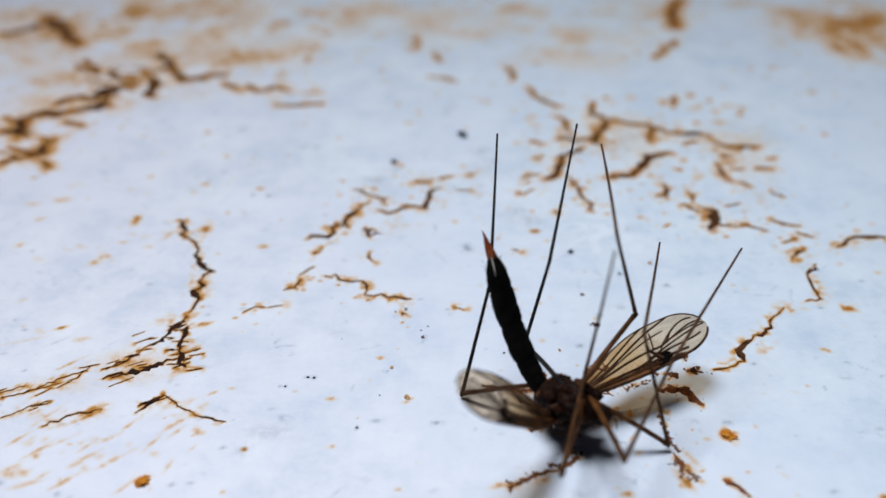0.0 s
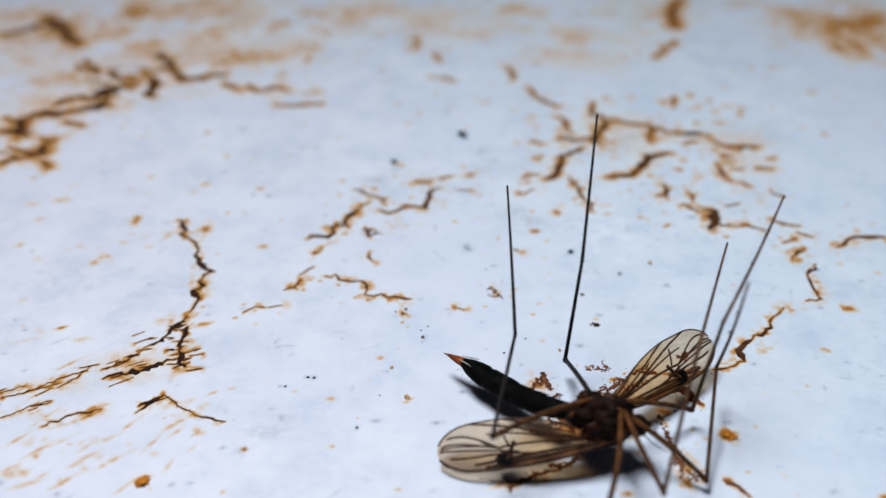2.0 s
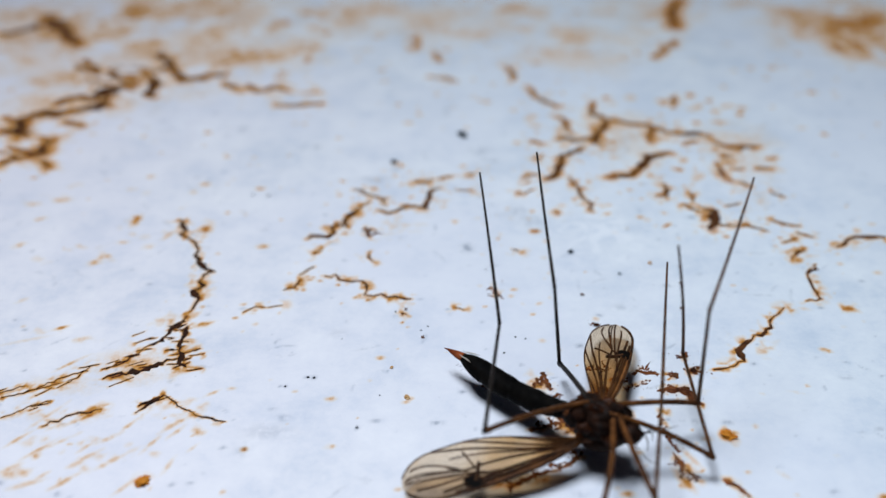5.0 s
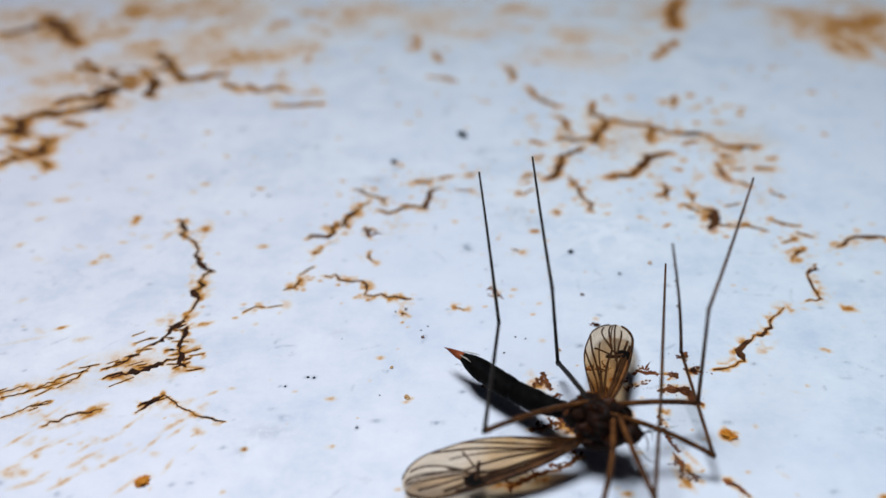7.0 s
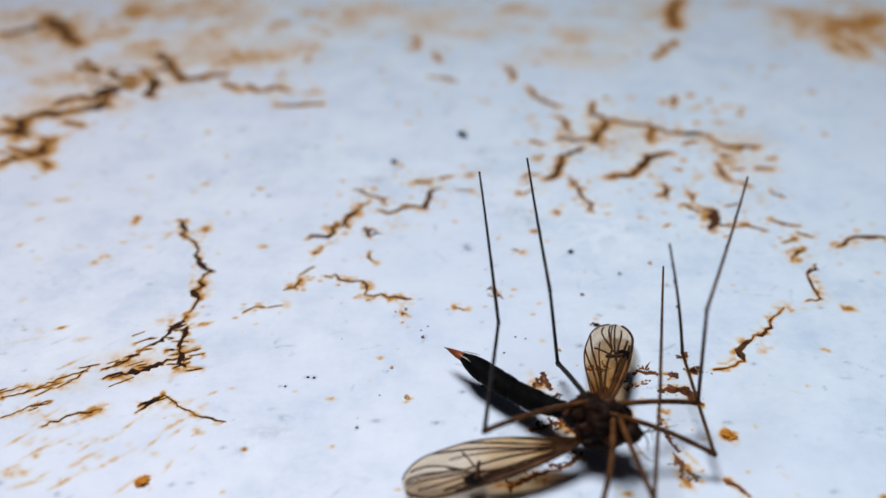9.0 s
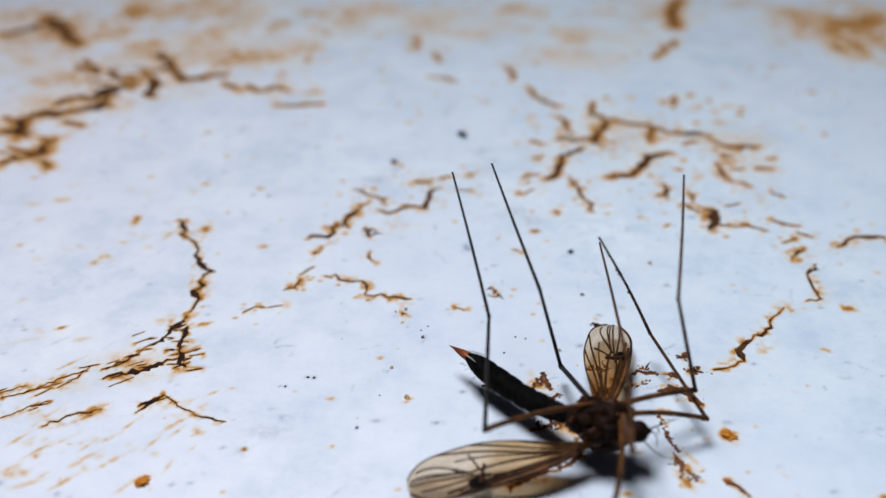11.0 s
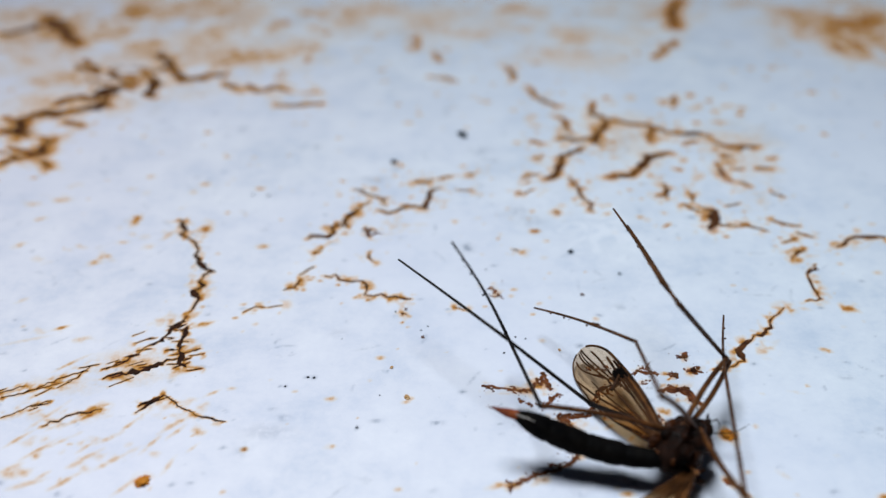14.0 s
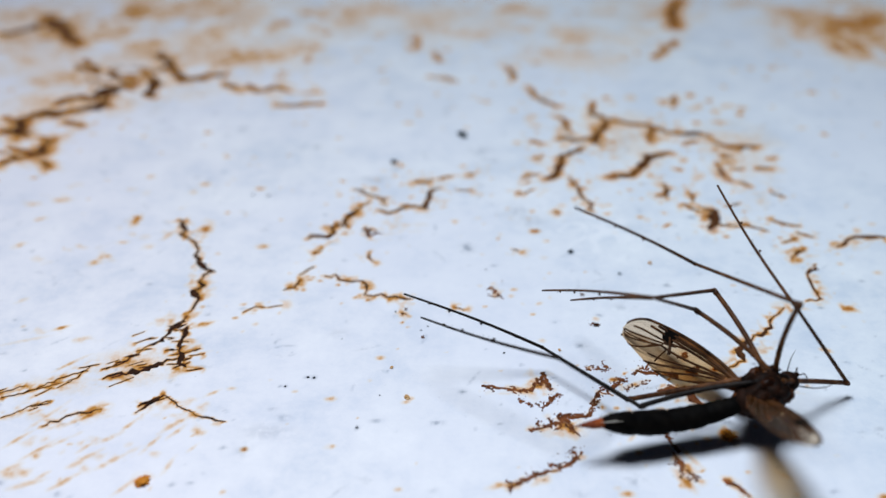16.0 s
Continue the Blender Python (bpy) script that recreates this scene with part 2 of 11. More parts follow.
seam(0.13, (-10.5, 68.4), (-9.9, 68.1), (-9.6, 68.6), (-9.2, 67.8), (-8.4, 67.6), (-7.1, 67.6), (-6.7, 67.0), (-6.6, 66.2), (-6.8, 65.6), (-6.0, 65.4), (-5.3, 65.7), (-4.8, 65.2), (-4.1, 65.3), (-3.3, 65.0), (-2.7, 65.0))
seam(0.08, (-16.8, 63.1), (-16.4, 63.5), (-15.9, 63.9), (-15.0, 63.8))
seam(0.06, (-14.8, 63.8), (-13.6, 64.1))
seam(0.07, (1.0, 63.8), (1.8, 63.4))
seam(0.07, (-3.4, 63.1), (-3.0, 62.8))
seam(0.25, (17.9, 104.2), (17.5, 101.9), (17.3, 100.7), (18.4, 100.0), (19.2, 99.2))
seam(0.5, (19.2, 99.2), (18.4, 97.5), (17.2, 95.7), (16.5, 93.8))
seam(0.25, (16.5, 94.1), (17.5, 93.2))
seam(0.35, (19.0, 99.4), (20.5, 98.8), (22.4, 98.1), (23.9, 97.5), (25.2, 96.2), (26.8, 95.8), (28.7, 96.0), (29.8, 95.3))
seam(0.4, (24.0, 97.4), (23.0, 95.4), (23.1, 94.1))
seam(0.3, (30.1, 93.8), (30.8, 93.0), (31.9, 92.5), (34.4, 92.7))
seam(0.4, (17.1, 86.0), (18.6, 86.3), (19.7, 86.4), (20.9, 87.9), (21.8, 89.5), (22.1, 90.5), (23.3, 90.8), (24.3, 91.2))
seam(0.3, (29.2, 88.9), (29.4, 87.7), (29.2, 85.9))
seam(0.3, (29.9, 90.4), (31.1, 90.4))
seam(0.25, (30.7, 87.7), (31.6, 87.7))
seam(0.25, (30.6, 85.0), (31.3, 84.1))
seam(0.25, (33.1, 87.7), (34.4, 87.9))
seam(0.2, (33.2, 83.0), (34.3, 81.9))
seam(0.25, (22.6, 84.7), (22.8, 83.5), (22.4, 82.1))
seam(0.12, (21.4, 82.2), (22.6, 81.9))
seam(0.2, (25.0, 82.6), (25.0, 81.6), (24.8, 81.0))
seam(0.25, (23.9, 80.6), (24.5, 79.7), (25.2, 79.2))
seam(0.4, (25.4, 80.0), (26.1, 79.5), (26.8, 79.4), (26.2, 78.1), (26.3, 77.1), (25.4, 76.4), (25.4, 75.8))
seam(0.15, (25.8, 77.0), (27.1, 76.7), (28.4, 76.4))
seam(0.18, (28.5, 76.9), (29.3, 76.6), (30.2, 76.1), (30.9, 75.6))
seam(0.25, (31.7, 77.6), (32.6, 77.0), (34.1, 76.5))
seam(0.25, (33.5, 75.4), (34.8, 74.6))
seam(0.2, (31.6, 73.7), (33.2, 74.4))
seam(0.25, (32.1, 71.8), (33.3, 72.5))
seam(0.35, (36.4, 73.0), (37.9, 74.2), (38.9, 74.8), (40.1, 74.5), (41.6, 74.6))
seam(0.2, (28.1, 105.8), (27.2, 102.7))
seam(0.2, (26.6, 93.4), (28.0, 94.1))
seam(0.18, (28.0, 80.2), (29.5, 80.8))
seam(0.5, (-37.5, 119.2), (-35.0, 114.7), (-32.8, 110.8), (-30.2, 111.2), (-27.5, 112.2))
seam(0.4, (-27.2, 109.6), (-25.3, 108.1))
seam(0.36, (-24.1, 108.8), (-22.4, 107.0), (-20.8, 108.3), (-19.1, 107.5))
seam(0.28, (-19.8, 103.3), (-18.0, 103.0), (-16.4, 103.2), (-14.4, 103.8))
seam(0.45, (-35.0, 114.7), (-36.1, 113.5), (-38.0, 112.6))
seam(0.5, (-37.0, 111.7), (-35.3, 109.1), (-36.0, 106.6), (-34.8, 105.5))
seam(0.4, (-42.6, 113.5), (-40.4, 110.8), (-38.4, 110.0))
seam(0.45, (-46.8, 116.6), (-43.4, 112.6))
seam(0.7, (-38.1, 109.1), (-40.0, 108.3), (-41.7, 105.8), (-40.6, 105.5))
seam(0.7, (-41.5, 105.0), (-44.0, 105.5), (-46.0, 103.5))
seam(0.6, (-40.4, 105.0), (-41.1, 102.7), (-43.3, 101.2))
seam(0.9, (-43.5, 101.9), (-47.6, 100.4), (-49.1, 99.0))
seam(0.5, (-43.4, 98.7), (-41.3, 97.9))
seam(1.0, (-50.0, 96.4), (-47.1, 95.4), (-49.1, 99.0))
seam(0.9, (-43.5, 94.1), (-43.2, 91.4), (-44.2, 90.8))
seam(0.7, (-44.2, 90.8), (-45.8, 90.1), (-47.1, 88.9))
seam(0.5, (-43.1, 89.5), (-41.7, 87.9))
seam(1.3, (-57.1, 132.7), (-52.5, 126.1), (-49.6, 122.0))
seam(0.8, (-61.5, 126.1), (-57.6, 128.3), (-56.3, 131.6))
seam(0.28, (8.2, 114.7), (8.7, 112.9), (8.8, 110.8))
seam(0.25, (-1.1, 119.4), (-0.3, 116.6))
seam(0.15, (-1.7, 111.4), (0.1, 111.2), (1.7, 110.0))
seam(0.2, (-25.5, 77.8), (-24.4, 75.8), (-24.8, 75.0), (-23.1, 73.7), (-22.5, 72.5), (-22.6, 71.6), (-22.0, 70.5), (-21.3, 69.5), (-20.6, 69.1), (-21.2, 68.6), (-21.5, 67.6), (-20.9, 66.9), (-21.7, 66.2), (-20.9, 65.1), (-21.1, 64.2), (-21.3, 63.2))
stain((-43.7, 132.7, 21.25, 15.0, 0.55), (-15.3, 135.1, 16.58, 9.99, 0.35), (5.4, 131.6, 16.24, 12.14, 0.38), (18.3, 124.0, 11.62, 13.41, 0.33), (-25.1, 119.1, 12.0, 10.3, 0.4))
stain((-54.0, 118.1, 9.0, 7.0, 0.5), (-47.0, 111.0, 6.0, 5.0, 0.55), (-46.0, 126.0, 8.0, 6.0, 0.55), (-60.0, 134.0, 8.0, 6.0, 0.55), (54.5, 121.0, 7.0, 5.0, 0.55), (60.0, 124.0, 7.0, 7.0, 0.6))
stain((-45.0, 104.2, 10.83, 10.13, 0.35), (29.9, 132.7, 9.81, 9.71, 0.4), (56.1, 130.5, 12.09, 14.58, 0.6), (55.2, 135.1, 5.8, 6.87, 0.55), (61.0, 132.7, 5.72, 8.69, 0.6))
stain((55.5, 124.0, 4.65, 5.54, 0.55), (60.9, 126.1, 3.92, 8.93, 0.6), (52.2, 138.7, 5.08, 4.03, 0.5), (51.3, 130.5, 4.03, 4.59, 0.45), (57.8, 118.1, 4.47, 8.03, 0.42))
stain((32.0, 92.7, 5.58, 8.45, 0.32), (18.9, 96.1, 7.01, 8.93, 0.3), (-34.8, 112.6, 7.9, 11.45, 0.4), (-38.0, 126.1, 13.34, 13.78, 0.5), (-47.1, 130.5, 9.68, 9.44, 0.5))
stain((-56.8, 126.1, 8.63, 4.79, 0.6), (-23.9, 126.1, 4.71, 5.47, 0.3), (-17.7, 119.1, 1.2, 6.02, 0.7), (-3.8, 123.0, 1.23, 3.75, 0.9), (-20.4, 112.6, 1.29, 2.52, 0.6))
stain((-16.1, 106.6, 1.65, 2.32, 0.6), (-28.5, 115.3, 2.19, 4.74, 0.6), (-28.6, 126.1, 3.14, 4.34, 0.35), (1.3, 130.5, 4.84, 6.98, 0.3), (9.7, 136.2, 4.17, 4.92, 0.5))
stain((13.3, 120.0, 4.53, 6.1, 0.35), (18.8, 116.2, 2.94, 3.81, 0.3), (17.7, 126.1, 2.35, 3.02, 0.4), (53.1, 126.1, 9.42, 10.12, 0.4), (56.7, 119.1, 4.5, 6.02, 0.42))
stain((49.8, 136.2, 5.84, 5.43, 0.38), (43.4, 137.4, 5.04, 3.46, 0.3), (13.6, 94.7, 1.89, 4.22, 0.6), (17.5, 95.4, 2.53, 4.27, 0.6), (23.9, 96.1, 3.18, 2.84, 0.5))
stain((28.6, 94.1, 2.51, 2.75, 0.4), (30.4, 88.9, 2.4, 3.84, 0.5), (31.8, 92.1, 2.47, 1.86, 0.6), (22.7, 83.0, 0.8, 2.29, 0.8), (25.8, 78.1, 1.32, 2.1, 0.7))
stain((33.7, 87.7, 1.79, 2.48, 0.35), (-2.0, 84.7, 1.74, 1.05, 0.6), (-6.9, 75.8, 0.86, 0.9, 0.6), (-4.5, 76.6, 3.24, 2.67, 0.22), (8.6, 85.9, 1.06, 1.43, 0.4))
stain((4.7, 66.0, 0.63, 1.33, 0.35), (-2.7, 52.7, 0.51, 0.56, 0.85), (-22.6, 76.1, 0.75, 1.82, 0.55), (-26.3, 74.8, 0.96, 0.88, 0.6), (-29.7, 77.8, 0.66, 1.45, 0.5))
stain((-19.8, 61.5, 0.93, 0.68, 0.4), (-22.2, 70.9, 0.72, 3.74, 0.4), (-22.4, 60.7, 1.85, 3.03, 0.4), (-23.9, 56.2, 3.52, 2.32, 0.4), (-28.6, 54.2, 3.87, 1.29, 0.25))
stain((-20.5, 56.5, 0.88, 1.78, 0.55), (-27.5, 50.9, 2.9, 0.95, 0.4), (-19.4, 51.8, 2.51, 1.59, 0.35), (-20.4, 44.5, 0.92, 0.91, 0.5), (-23.0, 46.7, 1.57, 0.64, 0.35))
stain((-29.0, 48.3, 1.6, 0.89, 0.25), (-29.6, 45.4, 1.93, 0.73, 0.35), (-25.4, 48.3, 1.6, 0.56, 0.3), (32.1, 71.4, 1.03, 1.29, 0.6), (32.5, 67.0, 0.89, 3.1, 0.5))
stain((34.2, 63.8, 1.24, 0.79, 0.6), (24.8, 58.9, 2.09, 2.02, 0.4), (19.4, 55.7, 0.53, 0.73, 0.9), (19.0, 57.4, 0.45, 0.55, 0.8), (18.3, 53.6, 1.71, 0.89, 0.6))
stain((20.4, 48.8, 0.65, 0.79, 1.0), (16.7, 45.4, 0.93, 1.57, 0.3), (6.4, 45.1, 1.16, 0.93, 0.6), (7.4, 54.2, 1.29, 1.68, 0.5), (8.8, 50.0, 2.05, 1.52, 0.5))
stain((4.1, 53.6, 1.28, 0.63, 0.4), (30.4, 58.2, 0.54, 0.42, 0.6), (30.9, 81.9, 2.27, 2.94, 0.25), (-37.8, 84.1, 0.81, 0.81, 0.5), (-38.8, 81.9, 1.7, 0.89, 0.35))
stain((-40.6, 80.8, 1.35, 0.65, 0.35), (-29.0, 59.6, 1.83, 0.58, 0.3), (-33.0, 60.7, 1.85, 0.59, 0.25), (-19.6, 106.6, 2.76, 2.65, 0.3), (-57.7, 120.0, 4.53, 2.38, 0.4))
stain((-40.7, 103.5, 6.06, 4.17, 0.5), (-45.9, 95.4, 3.8, 5.75, 0.5), (-34.3, 110.8, 4.26, 4.64, 0.4))
soot((2.1, 72.7, 0.47, 0.66, 0.7), (-10.4, 55.0, 0.26, 0.26, 0.7), (-9.9, 55.0, 0.17, 0.26, 0.7), (-12.0, 54.0, 0.17, 0.19, 0.6), (-6.2, 49.6, 0.16, 0.23, 0.7))
soot((4.1, 91.7, 1.35, 1.05, 0.3), (5.2, 89.5, 0.73, 0.5, 0.35), (-12.7, 49.2, 2.03, 0.8, 0.22), (-14.1, 47.5, 0.56, 0.77, 0.3), (-11.7, 50.6, 0.58, 0.35, 0.35))
soot((-5.0, 87.7, 0.48, 0.61, 0.4), (-8.5, 60.4, 0.92, 0.59, 0.16), (15.1, 63.8, 0.95, 0.55, 0.25), (11.7, 72.1, 0.31, 0.37, 0.9), (15.7, 68.7, 0.2, 0.26, 0.9))
soot((-22.7, 96.8, 0.64, 0.85, 0.4), (-13.9, 92.7, 0.5, 0.53, 0.4), (-4.0, 62.6, 0.24, 0.23, 0.5))
soot((2.2, 72.9, 0.55, 0.7, 0.8), (4.7, 89.9, 0.9, 0.35, 0.35), (7.2, 79.2, 1.2, 1.4, 0.3), (8.5, 77.4, 1.3, 1.2, 0.3), (-7.2, 85.5, 1.8, 0.9, 0.28), (3.4, 91.7, 0.7, 0.7, 0.22))


smear(0.38, 0.24, -30.1, 49.2, -27.8, 52.5)
smear(0.35, 0.24, -28.4, 47.3, -25.9, 49.2)
smear(0.41, 0.26, -24.4, 45.2, -21.3, 47.8)
smear(0.38, 0.24, -24.4, 48.1, -22.9, 49.2)
smear(0.38, 0.21, -29.6, 46.2, -27.2, 48.7)
smear(0.41, 0.23, -26.5, 43.7, -24.6, 45.5)
smear(0.38, 0.22, -22.2, 43.1, -20.3, 45.4)
smear(0.38, 0.21, -21.3, 46.9, -20.2, 48.8)
smear(0.38, 0.21, -31.1, 47.5, -29.4, 49.4)
smear(0.35, 0.21, -25.7, 47.0, -24.6, 48.5)
smear(0.38, 0.21, -19.7, 48.4, -18.6, 49.9)
smear(0.27, 0.17, -18.1, 47.0, -17.2, 48.2)
smear(0.35, 0.20, -27.9, 44.4, -26.8, 45.6)
smear(0.45, 0.30, -30.6, 45.1, -29.1, 46.2)
smear(0.35, 0.29, -29.6, 43.7, -26.7, 44.9)
smear(0.30, 0.23, -19.3, 44.9, -18.6, 47.0)
smear(0.30, 0.26, -25.9, 45.9, -23.8, 47.6)
smear(0.47, 0.24, -20.4, 49.0, -18.7, 50.7)
smear(0.38, 0.21, -23.1, 49.3, -22.2, 50.6)
smear(0.30, 0.21, -18.1, 52.7, -16.6, 53.8)
smear(0.30, 0.23, -20.1, 57.7, -18.3, 58.2)
smear(0.45, 0.24, -20.3, 61.0, -18.6, 62.1)
smear(0.45, 0.24, -32.4, 60.6, -30.6, 61.4)
smear(0.25, 0.27, -36.3, 58.6, -31.2, 60.3)
smear(0.25, 0.34, -36.4, 64.4, -35.4, 65.3)
smear(0.38, 0.22, -30.4, 55.5, -27.9, 57.8)
smear(0.47, 0.21, -33.9, 52.7, -30.6, 54.4)
smear(0.47, 0.24, -32.8, 50.2, -29.7, 52.0)
smear(0.45, 0.28, -27.7, 49.7, -24.6, 51.6)
smear(0.30, 0.25, -32.2, 70.0, -30.4, 70.7)
smear(0.20, 0.30, -36.8, 70.0, -35.0, 70.7)
smear(0.30, 0.24, 31.2, 63.4, 29.9, 63.9)
smear(0.60, 0.29, 33.8, 64.2, 35.1, 63.1)
smear(0.50, 0.23, 30.4, 58.2, 31.0, 58.0)
smear(0.40, 0.21, 17.7, 53.0, 19.1, 51.8)
smear(0.40, 0.20, 17.7, 48.3, 18.2, 47.8)
smear(0.40, 0.28, 16.6, 47.8, 17.9, 45.6)
smear(0.50, 0.23, 18.7, 44.9, 20.8, 42.9)
smear(0.60, 0.35, 15.8, 45.6, 16.9, 43.6)
smear(0.50, 0.30, 2.9, 43.9, 4.4, 44.4)
smear(0.50, 0.26, 13.5, 53.6, 15.8, 54.8)
smear(0.50, 0.25, 15.8, 50.9, 16.3, 49.4)
smear(0.40, 0.25, 13.6, 51.8, 14.1, 50.6)
smear(0.25, 0.21, 23.7, 53.3, 24.4, 53.0)
smear(0.15, 0.31, 22.3, 46.2, 24.2, 44.1)
smear(0.15, 0.30, 25.5, 53.6, 27.8, 53.0)
freckles((10, 36, 84, 106, 60, 0.35, 0.9, 0.25, 0.75))
freckles((9, 30, 75, 88, 30, 0.2, 0.5, 0.2, 0.6))
freckles((-12, 9, 75, 89, 60, 0.1, 0.4, 0.2, 0.6))
freckles((-53, -15, 104, 135, 70, 0.5, 1.5, 0.2, 0.6))
freckles((-21, 30, 114, 137, 45, 0.5, 1.6, 0.12, 0.4))
freckles((-40, -25, 70, 84, 26, 0.3, 0.7, 0.12, 0.4))
freckles((3, 10, 58, 75, 14, 0.12, 0.3, 0.2, 0.5))
freckles((11, 18, 44, 57, 26, 0.12, 0.35, 0.3, 0.8))
freckles((-29, -17, 44, 51, 16, 0.2, 0.45, 0.2, 0.5))


def jagged(points, step, sway, r, zigzag=0.0):
    """An uneven line through the way points; zigzag: how far it steps from side to side."""
    pts = [np.array(p, float) for p in points]
    out = [pts[0]]
    for a, b in zip(pts, pts[1:]):
        d = b - a
        n = max(1, int(np.hypot(*d) / step))
        side = np.array((-d[1], d[0])) / max(np.hypot(*d), 1e-6)
        for k in range(1, n + 1):
            p = a + d * k / n
            if k < n:
                p = p + side * r.normal(0, sway) + d / np.hypot(*d) * r.normal(0, sway * 0.6)
                p = p + side * zigzag * r.choice((-1, 1)) * r.uniform(0.2, 1.3) + d / np.hypot(*d) * r.normal(0, zigzag * 0.4)
            out.append(p)
    return np.array(out)


def value_noise(x, y, cell, seed):
    """Smooth random field over arrays."""
    g = np.random.default_rng(seed).random((400, 400))
    fx, fy = x / cell + 200, y / cell + 100
    ix, iy = np.floor(fx).astype(int) % 399, np.floor(fy).astype(int) % 399
    u, v = fx - np.floor(fx), fy - np.floor(fy)
    u, v = u * u * (3 - 2 * u), v * v * (3 - 2 * v)
    return (g[ix, iy] * (1 - u) + g[ix + 1, iy] * u) * (1 - v) + (g[ix, iy + 1] * (1 - u) + g[ix + 1, iy + 1] * u) * v


def strokes(x0, x1, y0, y1, count, seed, size=1.0, lean=-0.62):
    """Short slanted chips of rust along older cracks."""
    r = np.random.default_rng(seed)
    centres = [p for w, line in LINES + SEAM_LINES for p in line if x0 < p[0] < x1 and y0 < p[1] < y1]
    for _ in range(count):
        c = centres[r.integers(len(centres))] + r.normal(0, 0.55 * size, 2)
        a = r.uniform(0.5, 1.7) * size
        way = np.array((-1.0, lean + r.normal(0, 0.22))) * a * 0.5
        LINES.append((r.uniform(0.09, 0.2) * size, jagged((tuple(c - way), tuple(c), tuple(c + way)), 0.35 * size, 0.05 * size, r)))


def crack_line(w, points):
    """The course of a crack: the flaked ones step from side to side."""
    near = max(p[1] for p in points) < 80
    return jagged(points, max(0.34, w * (1.5 if near else 2.0)), 0.05 + 0.22 * w, rng, (0.55 if near else 0.8) * w)


LINES = [(w, crack_line(w, p)) for w, p in CRACKS]
SEAM_LINES = [(w, jagged(p, 0.3 + w, 0.04 + 0.12 * w, rng, 0.55 * w)) for w, p in SEAMS]

strokes(-36, -20, 50, 64, 18, 21)
strokes(-61, -30, 90, 126, 22, 22, 2.4, 0.5)
strokes(-25, -17, 55, 64, 30, 23, 0.8, -0.3)


def sheet():
    xs = np.concatenate([np.linspace(-500, -76, 14), np.arange(-74, 74.01, 0.22), np.linspace(76, 500, 14)])
    ys = np.concatenate([np.linspace(-260, 38, 12), np.arange(40, 92.01, 0.2), np.arange(92.3, 150, 0.35), np.linspace(152, 900, 20)])
    X, Y = np.meshgrid(xs, ys)
    x, y = X.ravel(), Y.ravel()
    nx, ny = len(xs), len(ys)
    rust, dirt = np.zeros(len(x)), np.zeros(len(x))
    warp = value_noise(x, y, 1.1, 3) * 0.5 + value_noise(x, y, 0.45, 4) * 0.5
    broad = value_noise(x, y, 4.5, 5) * 0.6 + value_noise(x, y, 1.7, 6) * 0.4
    for w, line in LINES:
        lo, hi = line.min(0) - 4 * w - 1, line.max(0) + 4 * w + 1
        near = np.where((x > lo[0]) & (x < hi[0]) & (y > lo[1]) & (y < hi[1]))[0]
        px, py = x[near], y[near]
        best = np.full(len(near), 99.0)
        for a, b in zip(line, line[1:]):
            d = b - a
            t = np.clip(((px - a[0]) * d[0] + (py - a[1]) * d[1]) / max(d @ d, 1e-9), 0, 1)
            best = np.minimum(best, np.hypot(px - a[0] - t * d[0], py - a[1] - t * d[1]))
        reach = 0.08 + (1.4 if w > 0.33 else (0.6 if line[:, 1].mean() > 73 else 0.42)) * w
        mx, my = line.mean(0)
        corner, hair = mx < -24 and my < 57, w < 0.16 and my < 73 and abs(mx) < 18
        if corner:
            reach = 0.10 + 0.5 * w
        halo = np.exp(-((best / reach) ** 2.0)) * (0.5 + 0.55 * warp[near]) * (0.6 if hair else 0.8 if corner else 1.0)
        halo = np.maximum(halo, np.exp(-((best / (0.3 + 1.7 * w)) ** 1.6)) * np.clip((warp[near] - 0.46) * 3.0, 0, 0.62))
        rust[near] = np.maximum(rust[near], halo * 0.9)
    for w, line in SEAM_LINES:
        lo, hi = line.min(0) - 3 * w - 2, line.max(0) + 3 * w + 2
        near = np.where((x > lo[0]) & (x < hi[0]) & (y > lo[1]) & (y < hi[1]))[0]
        px, py = x[near], y[near]
        best = np.full(len(near), 99.0)
        for a, b in zip(line, line[1:]):
            d = b - a
            t = np.clip(((px - a[0]) * d[0] + (py - a[1]) * d[1]) / max(d @ d, 1e-9), 0, 1)
            best = np.minimum(best, np.hypot(px - a[0] - t * d[0], py - a[1] - t * d[1]))
        far = line[:, 1].mean() > 84
        rim = np.exp(-((best / (0.10 + (1.5 if far else 0.95) * w)) ** 2)) * ((0.42 if far else 0.28) + 0.5 * warp[near])
        wide = np.exp(-((best / (0.5 + 2.2 * w)) ** 1.6)) * np.clip((warp[near] - 0.5) * 3.0, 0, 0.6)
        rust[near] = np.maximum(rust[near], np.maximum(rim, wide))
        for k in range(int(2 + len(line) * 0.5)):
            cx, cy = line[rng.integers(len(line))] + rng.normal(0, 0.5 + 2.2 * w, 2)
            r = rng.uniform(0.08, 0.2) + 0.3 * w * rng.random()
            sel = near[(abs(px - cx) < 3 * r) & (abs(py - cy) < 3 * r)]
            q = ((x[sel] - cx) / (r * rng.uniform(0.8, 1.7))) ** 2 + ((y[sel] - cy) / r) ** 2
            rust[sel] = np.maximum(rust[sel], np.exp(-q) * rng.uniform(0.25, 0.7))
    for cx, cy, rx, ry, s in STAINS:
        q = ((x - cx) / rx) ** 2 + ((y - cy) / ry) ** 2
        near = q < 4
        field = 0.25 + 0.6 * broad if rx > 5 else (broad if rx > 3.5 else warp)
